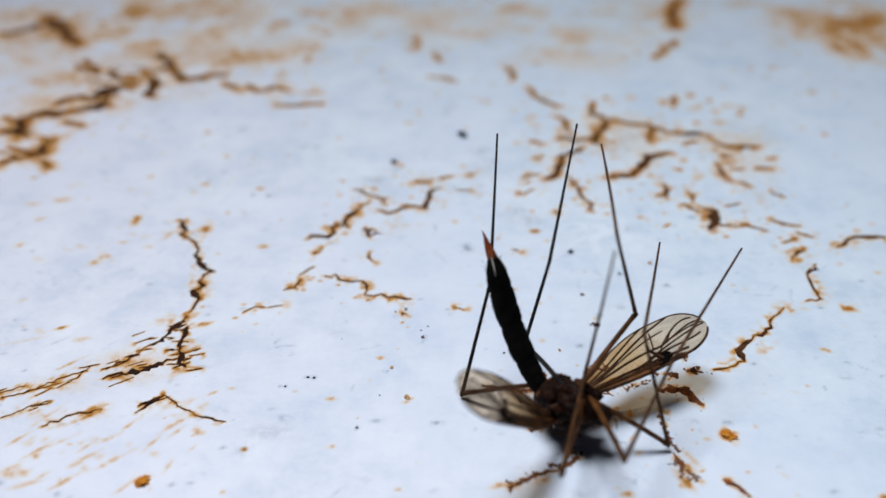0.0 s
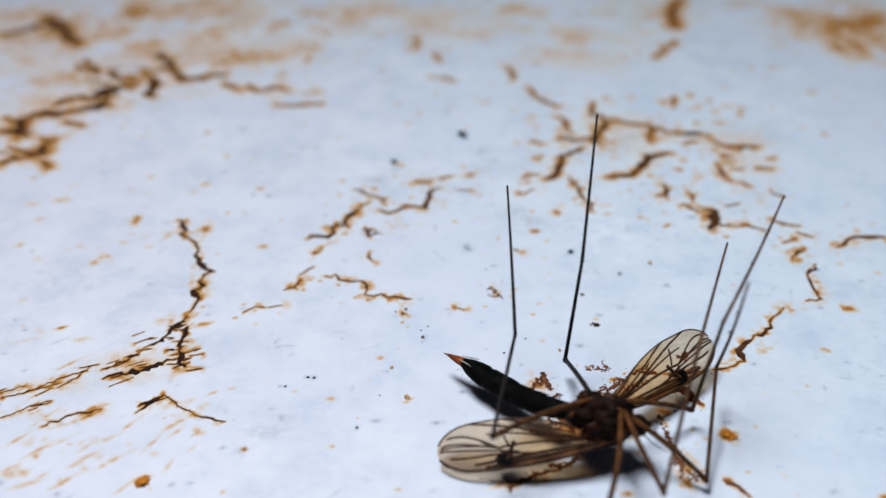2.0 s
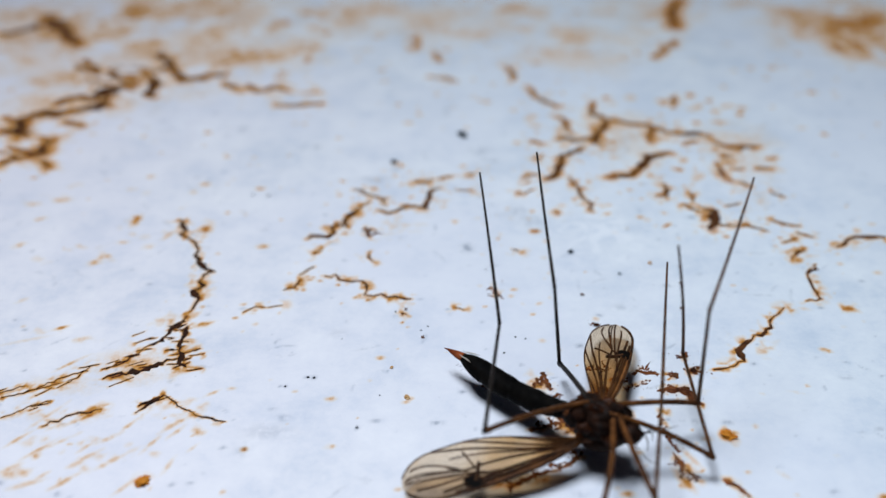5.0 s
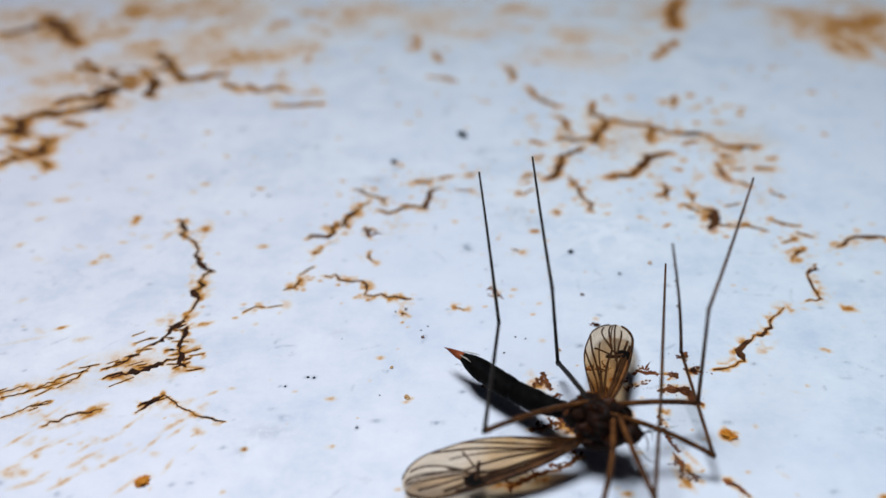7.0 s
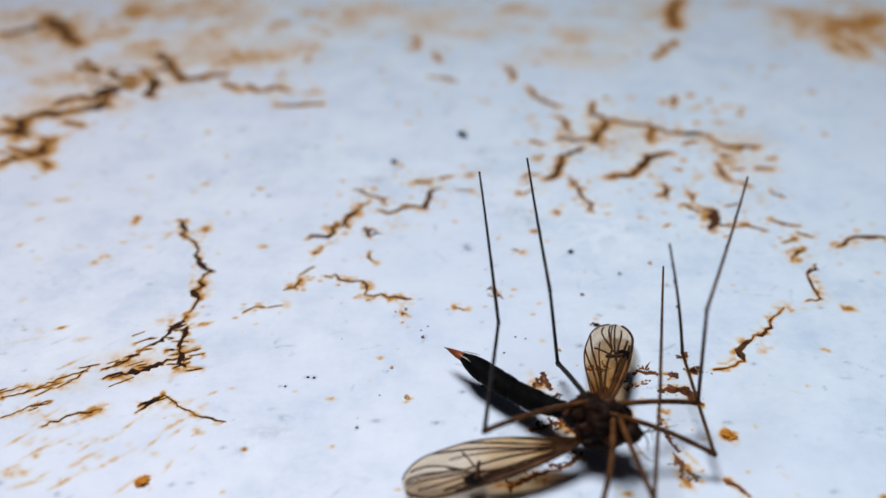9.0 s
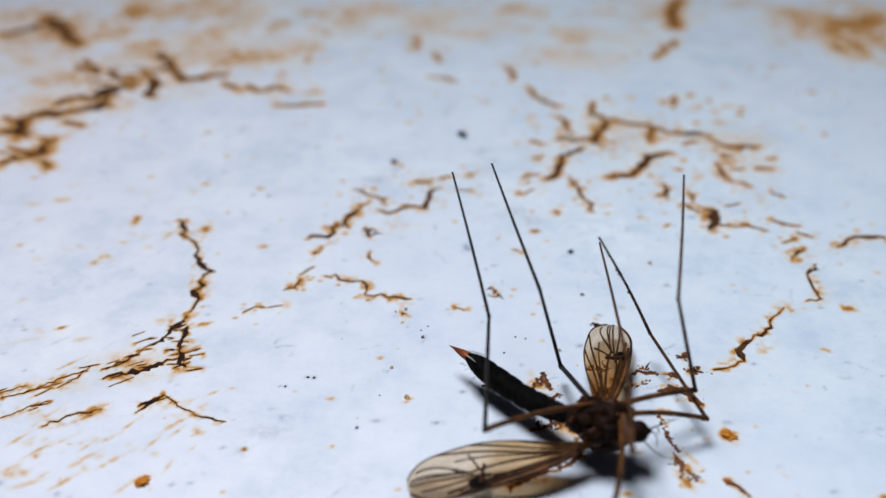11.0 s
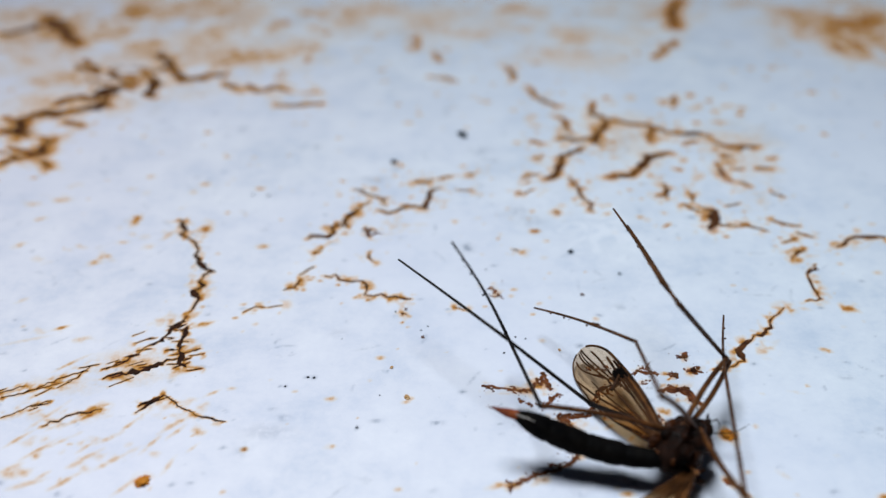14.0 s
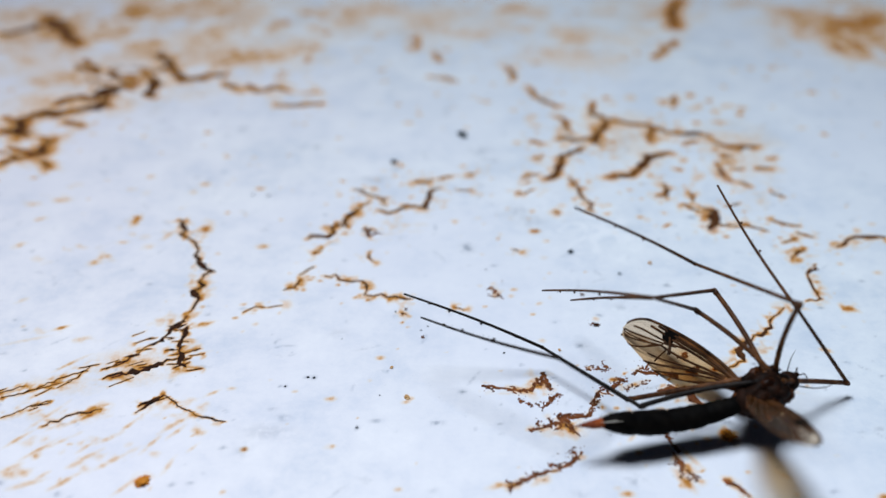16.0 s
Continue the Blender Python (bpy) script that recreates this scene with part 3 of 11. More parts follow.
        patch = np.exp(-q[near] * 1.1) * s * np.clip((field[near] - 0.27) * 2.4 - 0.12 * q[near], 0, 1.1)
        rust[near] = np.maximum(rust[near], patch)
    for s, w, a, b in SMEARS:
        a, b = np.array(a), np.array(b)
        d = b - a
        t = np.clip(((x - a[0]) * d[0] + (y - a[1]) * d[1]) / (d @ d), 0, 1)
        dist = np.hypot(x - a[0] - t * d[0], y - a[1] - t * d[1])
        near = dist < 4 * w
        rust[near] = np.maximum(rust[near], s * np.exp(-(dist[near] / w) ** 2) * (1 - 0.7 * np.abs(2 * t[near] - 1)) * (0.5 + warp[near]))
    for x0, x1, y0, y1, n, r0, r1, s0, s1 in FRECKLES:
        for k in range(n):
            cx, cy, r = rng.uniform(x0, x1), rng.uniform(y0, y1), rng.uniform(r0, r1)
            sel = np.where((abs(x - cx) < 3.5 * r) & (abs(y - cy) < 3 * r))[0]
            q = ((x[sel] - cx) / (r * rng.uniform(0.7, 1.7))) ** 2 + ((y[sel] - cy + rng.normal(0, 0.3) * (x[sel] - cx)) / (r * rng.uniform(0.6, 1.2))) ** 2
            rust[sel] = np.maximum(rust[sel], np.exp(-q) * rng.uniform(s0, s1) * (0.35 + 1.2 * warp[sel]))
    # fine scatter of rust freckles, denser away from the clean middle
    for k in range(1500):
        cx, cy = rng.uniform(-70, 70), rng.uniform(42, 148)
        dense = value_noise(np.array([cx]), np.array([cy]), 14, 9)[0] + 0.25 * (cy > 95)
        if rng.random() > dense * 0.9:
            continue
        r = abs(rng.normal(0.06, 0.12)) + 0.07 + 0.004 * max(0, cy - 75)
        sel = np.where((abs(x - cx) < 3 * r) & (abs(y - cy) < 3 * r))[0]
        q = ((x[sel] - cx) / (r * rng.uniform(0.8, 1.8))) ** 2 + ((y[sel] - cy) / r) ** 2
        rust[sel] = np.maximum(rust[sel], np.exp(-q) * rng.uniform(0.15, 0.6))
    for cx, cy, rx, ry, s in SOOT:
        q = ((x - cx) / rx) ** 2 + ((y - cy) / ry) ** 2
        near = q < 4
        dirt[near] = np.maximum(dirt[near], np.exp(-q[near] * 1.3) * s)
    for k in range(520):
        cx, cy = rng.uniform(-55, 55), rng.uniform(43, 120)
        r = abs(rng.normal(0.06, 0.07)) + 0.06
        sel = np.where((abs(x - cx) < 4 * r) & (abs(y - cy) < 4 * r))[0]
        q = ((x[sel] - cx) / (r * rng.uniform(0.8, 2.2))) ** 2 + ((y[sel] - cy) / r) ** 2
        dirt[sel] = np.maximum(dirt[sel], np.exp(-q) * rng.uniform(0.2, 0.7))
    # hairline scratches and scuffs
    for k in range(150):
        cx, cy, a, half = rng.uniform(-45, 45), rng.uniform(43, 100), rng.uniform(0, math.pi), rng.uniform(0.2, 1.1)
        sel = np.where((abs(x - cx) < half + 0.4) & (abs(y - cy) < half + 0.4))[0]
        u = (x[sel] - cx) * math.cos(a) + (y[sel] - cy) * math.sin(a)
        v = (y[sel] - cy) * math.cos(a) - (x[sel] - cx) * math.sin(a) + 0.25 * (u / half) ** 2 * rng.normal(0, 0.6)
        dirt[sel] = np.maximum(dirt[sel], np.exp(-(v / 0.10) ** 2 - (u / half) ** 4) * rng.uniform(0.12, 0.42))
    chalk = np.zeros(len(x))
    for cx, cy, rx, ry, s in ((14.9, 76.6, 4.87, 5.26, 0.5), (24.1, 76.6, 8.65, 2.67, 0.3), (8.3, 81.9, 9.07, 5.79, 0.22), (31.5, 84.1, 5.78, 4.03, 0.3), (-31.2, 97.5, 7.73, 4.41, 0.3)):
        chalk = np.maximum(chalk, s * np.exp(-(((x - cx) / rx) ** 2 + ((y - cy) / ry) ** 2)))
    inner = (abs(x) < 74) & (y > 40) & (y < 149)
    z = np.where(inner, 0.05 * np.minimum(rust, 1) * warp, 0) - 0.02
    me = bpy.data.meshes.new("ground")
    idx = np.arange(nx * ny).reshape(ny, nx)
    quads = np.stack([idx[:-1, :-1], idx[:-1, 1:], idx[1:, 1:], idx[1:, :-1]], -1).reshape(-1, 4)
    me.vertices.add(len(x))
    me.vertices.foreach_set("co", (np.stack([x, y, z], 1) * MM).astype(np.float32).ravel())
    me.loops.add(quads.size)
    me.loops.foreach_set("vertex_index", quads.ravel().astype(np.int32))
    me.polygons.add(len(quads))
    me.polygons.foreach_set("loop_start", (np.arange(len(quads)) * 4).astype(np.int32))
    me.update(calc_edges=True)
    for name, values in (("rust", rust), ("soot", dirt), ("chalk", chalk)):
        me.attributes.new(name, "FLOAT", "POINT").data.foreach_set("value", values.astype(np.float32))
    me.polygons.foreach_set("use_smooth", np.ones(len(quads), bool))
    me.materials.append(ENAMEL)
    ob = new("ground", me)
    return tagged(ob, "white painted sheet metal with cracked rusty paint", "metal surface", kind="structure")


ground = sheet()


def ribbon(line, width, r, thin=0.35):
    """A ragged raised ridge of rust along a crack."""
    bm = bmesh.new()
    prev = None
    bulk = 0.8
    n = len(line)
    for i, p in enumerate(line):
        d = line[min(i + 1, n - 1)] - line[max(i - 1, 0)]
        d = d / max(np.hypot(*d), 1e-6)
        s = np.array((-d[1], d[0]))
        taper = min(1.0, 0.3 + 0.35 * min(i, n - 1 - i))
        if r.random() < 0.45:
            bulk = r.choice((thin, 0.6, 0.8, 1.1, 1.4))
        left, right = (width * taper * bulk * r.uniform(0.55, 1.4) for _ in range(2))
        k = [bm.verts.new((*(p + s * f), h)) for f, h in ((-left, -0.03), (-left * 0.45, 0.03), (right * 0.3, 0.06), (right, -0.03))]
        if prev:
            for a in range(3):
                bm.faces.new((prev[a], prev[a + 1], k[a + 1], k[a]))
        prev = k
    return bm


def crack_look(w, x, y):
    """Width and material of a ridge: black scale where the paint is freshly flaked, browner where it is older."""
    if 2 < x < 20 and y < 58:
        return w * 1.8, RUST_RED
    if x < -24 and y < 57:
        return w * 0.6, RUST
    if w < 0.16 and y < 73 and abs(x) < 18:
        return w * 1.4, RUST
    if x > 18 and y < 70:
        return w * 0.8, RUST_CORE
    if y > 84 or x > 18:
        return w * (0.75 if w < 0.33 else 0.45 if w < 0.7 else 0.55), RUST_CORE if w > 0.5 or x < -15 else RUST_BROWN
    return w * (1.15 if x < -15 else 0.9), RUST if x < -15 or y < 73 else RUST_CORE


for w, line in LINES:
    half, scale = crack_look(w, *line.mean(0))
    part("rust_crack", ribbon(line, half, rng), scale, ground)
for w, line in SEAM_LINES:
    part("rust_crack", ribbon(line, w * (1.15 if line[:, 1].mean() > 70 and line[:, 0].mean() > 7 else 1.35), rng, 0.55), RUST_BROWN if line[:, 1].mean() > 116 else RUST_CORE if line[:, 0].mean() > -15 or line[:, 1].mean() > 84 else RUST, ground)


# ---- crusts of rust crumbs along the flaked edges ----
def crumbs(size, count, *way):
    """A lacy crust of small flakes that follows the way points and sends out twigs."""
    r = np.random.default_rng(len(bpy.data.objects))
    line = jagged(way, 0.16, 0.07, r, 0.09)
    spots = [(p, 1.0) for p in line]
    for _ in range(max(4, count // 6)):
        p, a = line[r.integers(len(line))], r.uniform(0, 2 * math.pi)
        for f in np.arange(0.1, r.uniform(0.3, 0.95), 0.1):
            a += r.normal(0, 0.5)
            p = p + np.array((math.cos(a), math.sin(a))) * 0.1
            spots.append((p, 0.75 - 0.35 * f))
    spots += [(spots[k][0] + r.normal(0, 0.12, 2), r.uniform(0.25, 0.8)) for k in r.integers(0, len(spots), count)]
    spots += [(spots[k][0] + r.normal(0, 0.5, 2), r.uniform(0.15, 0.4)) for k in r.integers(0, len(spots), count // 3)]
    verts, faces = [], []
    for p, k in spots:
        s = size * 1.05 * k * r.uniform(0.55, 1.15)
        long, turn = r.uniform(0.8, 1.9), r.uniform(0, math.pi)
        ring = []
        for j in range(6):
            a = 2 * math.pi * j / 6 + r.uniform(-0.4, 0.4)
            u, v = s * long * r.uniform(0.5, 1.3) * math.cos(a), s * r.uniform(0.5, 1.3) * math.sin(a)
            ring.append((p[0] + u * math.cos(turn) - v * math.sin(turn), p[1] + u * math.sin(turn) + v * math.cos(turn)))
        base = len(verts)
        verts += [(q[0], q[1], -0.02) for q in ring]
        verts += [(p[0] + (q[0] - p[0]) * 0.65, p[1] + (q[1] - p[1]) * 0.65, s * r.uniform(0.2, 0.7)) for q in ring]
        faces += [(base + j, base + (j + 1) % 6, base + 6 + (j + 1) % 6, base + 6 + j) for j in range(6)]
        faces.append(tuple(base + 6 + j for j in range(6)))
    me = bpy.data.meshes.new("rust_crumbs")
    me.from_pydata([tuple(c * MM for c in v) for v in verts], [], faces)
    me.materials.append(RUST_RED)
    return tagged(new("rust_crumbs", me), "crust of reddish brown rust crumbs on the sheet", "rust crumbs", kind="stuff")


crumbs(0.14, 70, (3.1, 54.1), (5.0, 53.6), (6.7, 53.5), (7.8, 55.4), (8.1, 53.6))
crumbs(0.13, 40, (5.7, 52.3), (7.4, 51.7), (8.5, 53.0))
crumbs(0.15, 110, (6.3, 49.3), (8.9, 50.3), (9.4, 49.2), (8.5, 50.9), (10.6, 50.8), (11.7, 53.0))
crumbs(0.14, 50, (11.8, 53.5), (13.1, 54.0), (14.1, 54.9))
crumbs(0.11, 26, (14.6, 55.4), (15.6, 56.1), (16.5, 55.3))
crumbs(0.11, 30, (11.2, 55.9), (12.8, 56.2))
crumbs(0.15, 40, (4.4, 44.0), (6.2, 45.0), (7.2, 45.5))
crumbs(0.13, 30, (7.4, 45.9), (8.8, 46.2), (9.7, 47.2))
crumbs(0.17, 34, (16.4, 53.5), (18.0, 53.7), (19.3, 52.0))
crumbs(0.16, 14, (18.8, 57.4), (19.3, 57.7))
crumbs(0.16, 14, (17.7, 55.3), (18.0, 55.0))
crumbs(0.22, 12, (19.4, 55.9), (19.5, 55.5))
crumbs(0.12, 16, (15.8, 50.9), (16.0, 48.9), (16.5, 47.2))
crumbs(0.10, 16, (16.1, 46.4), (16.7, 44.6), (17.5, 44.9))
crumbs(0.13, 14, (-7.3, 76.2), (-6.9, 74.8), (-6.4, 75.4))
crumbs(0.13, 16, (4.2, 66.7), (4.7, 65.4))
crumbs(0.10, 10, (12.3, 61.6), (12.8, 61.3))
crumbs(0.10, 16, (13.9, 53.6), (15.8, 54.6))


# ---- loose grains on the sheet ----
def grain(name, x, y, size, mat, label, category, seed, long=1.0, turn=0.0):
    bm = bmesh.new()
    blob(bm, (0, 0, 0), (size * long, size, size * 0.55), 0.9, seed, 10, 7)
    ob = part(name, bm, mat, None, label, False)
    ob.matrix_world = pose(x * MM, y * MM, size * 0.35 * MM, 0, 0, turn)
    return tagged(ob, label, category, "grit on the sheet")


grain("paint_chip", -5.24, 89.13, 0.34, GRIT, "small black paint chip lying on the sheet", "paint chip", 11, 0.8, 20)
grain("paint_chip", 2.15, 95.41, 0.42, GRIT, "curled black paint chip on the sheet", "paint chip", 12, 1.4, 110)
grain("grit", 11.73, 72.18, 0.21, GRIT, "tiny black grit on the sheet", "grit", 13, 1, 0)
grain("rust_grain", 20.31, 48.82, 0.40, RUST_ORANGE, "bright orange rust grain on the sheet", "rust grain", 14, 1.3, -40)
grain("rust_grain", 19.39, 55.73, 0.22, RUST, "dark brown rust grain on the sheet", "rust grain", 15, 1, 0)
grain("rust_grain", 12.62, 61.40, 0.16, RUST, "dark brown rust grain on the sheet", "rust grain", 16, 1.4, 10)
grain("rust_grain", -2.71, 52.75, 0.19, RUST_TAN, "orange rust grain on the sheet", "rust grain", 17, 1, 0)
grain("rust_grain", -20.32, 44.43, 0.38, RUST_ORANGE, "bright orange rust grain on the sheet", "rust grain", 18, 1.2, 30)
grain("grit", -10.38, 55.02, 0.08, GRIT, "tiny black grit on the sheet", "grit", 30, 1.2, 0)
grain("grit", -9.89, 54.95, 0.08, GRIT, "tiny black grit on the sheet", "grit", 31, 1.2, 40)
grain("grit", -11.98, 53.99, 0.07, GRIT, "tiny black grit on the sheet", "grit", 32, 1.2, 80)
grain("grit", -6.20, 49.61, 0.08, GRIT, "tiny black grit on the sheet", "grit", 33, 1.2, 120)
grain("grit", 15.65, 68.70, 0.08, GRIT, "tiny black grit on the sheet", "grit", 34, 1.2, 160)
grain("grit", -7.10, 67.00, 0.05, GRIT, "tiny black grit on the sheet", "grit", 35, 1.2, 200)
grain("grit", -3.99, 63.22, 0.06, GRIT, "tiny black grit on the sheet", "grit", 36, 1.2, 240)
grain("grit", -1.26, 61.25, 0.06, GRIT, "tiny black grit on the sheet", "grit", 37, 1.2, 280)
grain("grit", 3.84, 69.31, 0.06, GRIT, "tiny black grit on the sheet", "grit", 38, 1.2, 320)
grain("grit", 6.67, 59.65, 0.07, GRIT, "tiny black grit on the sheet", "grit", 39, 1.2, 360)
grain("grit", 4.84, 57.89, 0.07, GRIT, "tiny black grit on the sheet", "grit", 40, 1.2, 400)
grain("grit", 5.86, 59.86, 0.06, GRIT, "tiny black grit on the sheet", "grit", 41, 1.2, 440)
grain("grit", -8.18, 59.65, 0.04, GRIT, "tiny black grit on the sheet", "grit", 42, 1.2, 480)
grain("grit", -4.75, 52.99, 0.05, GRIT, "tiny black grit on the sheet", "grit", 43, 1.2, 520)
grain("grit", -1.80, 60.74, 0.06, GRIT, "tiny black grit on the sheet", "grit", 44, 1.2, 560)
grain("grit", -17.56, 82.20, 0.11, GRIT, "tiny black grit on the sheet", "grit", 45, 1.2, 600)
grain("grit", -19.13, 82.42, 0.09, GRIT, "tiny black grit on the sheet", "grit", 46, 1.2, 640)
grain("rust_grain", 19.00, 57.41, 0.19, RUST_BROWN, "brown rust crumb on the sheet", "rust grain", 60, 1.3, 0)
grain("rust_grain", 17.89, 55.21, 0.18, RUST_BROWN, "brown rust crumb on the sheet", "rust grain", 61, 1.3, 50)
grain("rust_grain", 19.82, 56.06, 0.15, RUST_BROWN, "brown rust crumb on the sheet", "rust grain", 62, 1.3, 100)
grain("rust_grain", 18.36, 53.74, 0.18, RUST_BROWN, "brown rust crumb on the sheet", "rust grain", 63, 1.3, 150)
grain("rust_grain", 7.68, 55.41, 0.15, RUST_BROWN, "brown rust crumb on the sheet", "rust grain", 64, 1.3, 200)
grain("rust_grain", 8.07, 53.99, 0.13, RUST_BROWN, "brown rust crumb on the sheet", "rust grain", 65, 1.3, 250)
grain("rust_grain", 7.19, 54.76, 0.11, RUST_BROWN, "brown rust crumb on the sheet", "rust grain", 66, 1.3, 300)
grain("rust_grain", 15.06, 55.73, 0.13, RUST_BROWN, "brown rust crumb on the sheet", "rust grain", 67, 1.3, 350)
grain("rust_grain", 4.22, 66.42, 0.09, RUST_TAN, "orange rust crumb on the sheet", "rust grain", 68, 1.3, 400)
grain("rust_grain", 4.87, 65.76, 0.09, RUST_TAN, "orange rust crumb on the sheet", "rust grain", 69, 1.3, 450)
grain("rust_grain", 4.46, 65.20, 0.08, RUST_TAN, "orange rust crumb on the sheet", "rust grain", 70, 1.3, 500)
grain("rust_grain", -6.92, 75.81, 0.16, RUST_BROWN, "brown rust crumb on the sheet", "rust grain", 71, 1.3, 550)
grain("rust_grain", -3.14, 63.53, 0.10, RUST_BROWN, "brown rust crumb on the sheet", "rust grain", 72, 1.3, 600)
grain("rust_grain", -3.41, 62.91, 0.10, RUST_BROWN, "brown rust crumb on the sheet", "rust grain", 73, 1.3, 650)
grain("rust_grain", -1.65, 59.86, 0.12, RUST_BROWN, "brown rust crumb on the sheet", "rust grain", 74, 1.3, 700)
grain("rust_grain", -4.00, 56.13, 0.11, RUST_TAN, "orange rust crumb on the sheet", "rust grain", 75, 1.3, 750)
grain("rust_grain", 18.66, 70.37, 0.15, RUST_TAN, "orange rust crumb on the sheet", "rust grain", 76, 1.3, 800)
grain("rust_grain", 9.27, 58.24, 0.11, RUST_TAN, "orange rust crumb on the sheet", "rust grain", 77, 1.3, 850)
grain("rust_grain", 11.97, 65.60, 0.12, RUST_BROWN, "brown rust crumb on the sheet", "rust grain", 78, 1.3, 900)
grain("rust_grain", 16.73, 45.65, 0.12, RUST_TAN, "orange rust crumb on the sheet", "rust grain", 79, 1.3, 950)
grain("rust_grain", 6.22, 45.24, 0.13, RUST_BROWN, "brown rust crumb on the sheet", "rust grain", 80, 1.3, 1000)
grain("rust_grain", 16.18, 44.88, 0.10, RUST_BROWN, "brown rust crumb on the sheet", "rust grain", 81, 1.3, 1050)


# ---- the crane fly ----
fly = new("crane_fly")
tagged(fly, "dark long-legged crane fly lying on its back, legs waving", "insect")


ABDOMEN_U = (0, 0.06, 0.15, 0.3, 0.5, 0.65, 0.78, 0.88, 0.95, 1)
ABDOMEN_R = (0.50, 0.66, 0.80, 0.90, 0.92, 0.96, 0.94, 0.78, 0.50, 0.28)


def build_abdomen():
    bm = bmesh.new()
    rings, n = [], 60
    for i in range(n + 1):
        u = i / n
        x = 10.4 * u
        seg = (u * 8) % 1
        r = float(np.interp(u, ABDOMEN_U, ABDOMEN_R))
        r *= 1 - 0.10 * (abs(seg - 0.5) * 2) ** 5 + 0.025 * math.sin(u * 23)
        sag = -0.75 * math.sin(math.pi * u ** 0.9) + 0.12 * u
        rings.append([(x, r * (0.98 + 0.05 * noise.noise(Vector((x, a, 3)))) * math.cos(a), sag + r * 0.86 * math.sin(a))
                      for a in (2 * math.pi * k / 18 for k in range(18))])
    loft(bm, rings)
    ab = part("abdomen", bm, BLACK, fly, "black segmented abdomen")
    # highlights near the tip, put on as thin pale slivers
    for s in (-1, 1):
        bm = bmesh.new()
        tube(bm, [(8.9, s * 0.52, 0.50), (9.4, s * 0.42, 0.52), (9.9, s * 0.33, 0.45), (10.3, s * 0.22, 0.40)], [0.02, 0.045, 0.04, 0.015], 6)
        part("glint_stripe", bm, GLINT, ab, "painted glint near the abdomen tip")
    bm = bmesh.new()
    tube(bm, [(10.0, 0, 0.09), (10.65, 0.02, 0.12), (11.3, 0.02, 0.14), (11.75, 0, 0.14), (12.2, 0, 0.10)],
         [0.40, 0.34, 0.21, 0.1, 0.02], 10, 0.8)
    part("ovipositor", bm, RED, ab, "pointed reddish ovipositor")
    bm = bmesh.new()
    tube(bm, [(10.2, 0.08, -0.08), (10.8, 0.1, -0.10), (11.3, 0.08, -0.05)], [0.2, 0.13, 0.03], 8, 0.6)
    part("ovipositor_valve", bm, RED, ab)
    bm = bmesh.new()
    pts = []
    for i in range(150):
        u, a = rng.uniform(0.05, 0.97), rng.uniform(0, 2 * math.pi)
        r = 0.72
        pts.append(((10.4 * u, r * math.cos(a) * 0.9, -0.75 * math.sin(math.pi * u ** 0.9) + r * math.sin(a) * 0.8),
                    (0.8, math.cos(a), math.sin(a))))
    bristles(bm, pts, 0.3)
    part("hairs", bm, BLACK, ab)
    return ab


def build_thorax():
    bm = bmesh.new()
    blob(bm, (0.1, 0, -0.1), (2.15, 1.5, 1.5), 0.22, 1, 36, 24)
    blob(bm, (-1.25, 0, -0.1), (1.25, 1.1, 1.0), 0.2, 2)
    blob(bm, (0.2, 0, -1.15), (1.7, 1.4, 1.0), 0.15, 3)
    th = part("thorax", bm, BROWN, fly, "dark brown humped thorax")
    for k in range(14):
        a = k * 2.4
        bm = bmesh.new()
        blob(bm, (-1.3 + 0.21 * k, 1.3 * math.cos(a), 0.35 + 0.8 * math.sin(a)), (0.6, 0.42, 0.4), 0.5, 20 + k, 12, 9)
        part("sclerite", bm, BROWN if k % 2 else AMBER_DARK, th)
    for s in (-1, 1):
        bm = bmesh.new()
        blob(bm, (-0.35, s * 1.3, -0.55), (0.62, 0.36, 0.42), 0.5, 41 + s, 14, 10)
        part("wing_socket", bm, RUSSET, th, "russet wing socket")
        bm = bmesh.new()
        blob(bm, (-1.75, s * 0.5, 0.25), (0.45, 0.32, 0.32), 0.4, 45 + s, 12, 9)
        part("waist_plate", bm, RUSSET, th, "russet plate at the waist")
    for c, s in zip(COXAE, range(6)):
        bm = bmesh.new()
        root = Vector((c[0] * 0.75, c[1] * 0.6, c[2] - 0.75))
        end = Vector(c)
        tube(bm, [root, root.lerp(end, 0.45), root.lerp(end, 0.8), end + (end - root) * 0.12], [0.3, 0.36, 0.3, 0.16], 10)
        part("coxa", bm, AMBER, th, "amber coxa")
    bm = bmesh.new()
    pts = [((rng.uniform(-1.4, 1.5), s * rng.uniform(0.7, 1.1), rng.uniform(-0.8, 0.5)), (rng.uniform(-0.5, 0.8), s, 0.6))
           for s in (-1, 1) for _ in range(14)]
    for _ in range(110):
        a, b = rng.uniform(0, 2 * math.pi), rng.uniform(-1, 1)
        c = math.sqrt(1 - b * b)
        pts.append(((0.1 + 2.0 * b, 1.42 * c * math.cos(a), -0.1 + 1.42 * c * math.sin(a)), (b, c * math.cos(a), c * math.sin(a))))
    bristles(bm, pts, 0.42)
    part("hairs", bm, BLACK, th)
    for s in (-1, 1):
        bm = bmesh.new()
        tube(bm, [(-0.9, s * 0.8, -0.3), (-1.2, s * 1.5, -0.1), (-1.35, s * 2.0, 0.05)], [0.05, 0.04, 0.05], 6)
        blob(bm, (-1.4, s * 2.15, 0.08), (0.2, 0.16, 0.16), 0.05, 4, 10, 8)
        part("haltere", bm, AMBER, th, "club-shaped amber haltere")


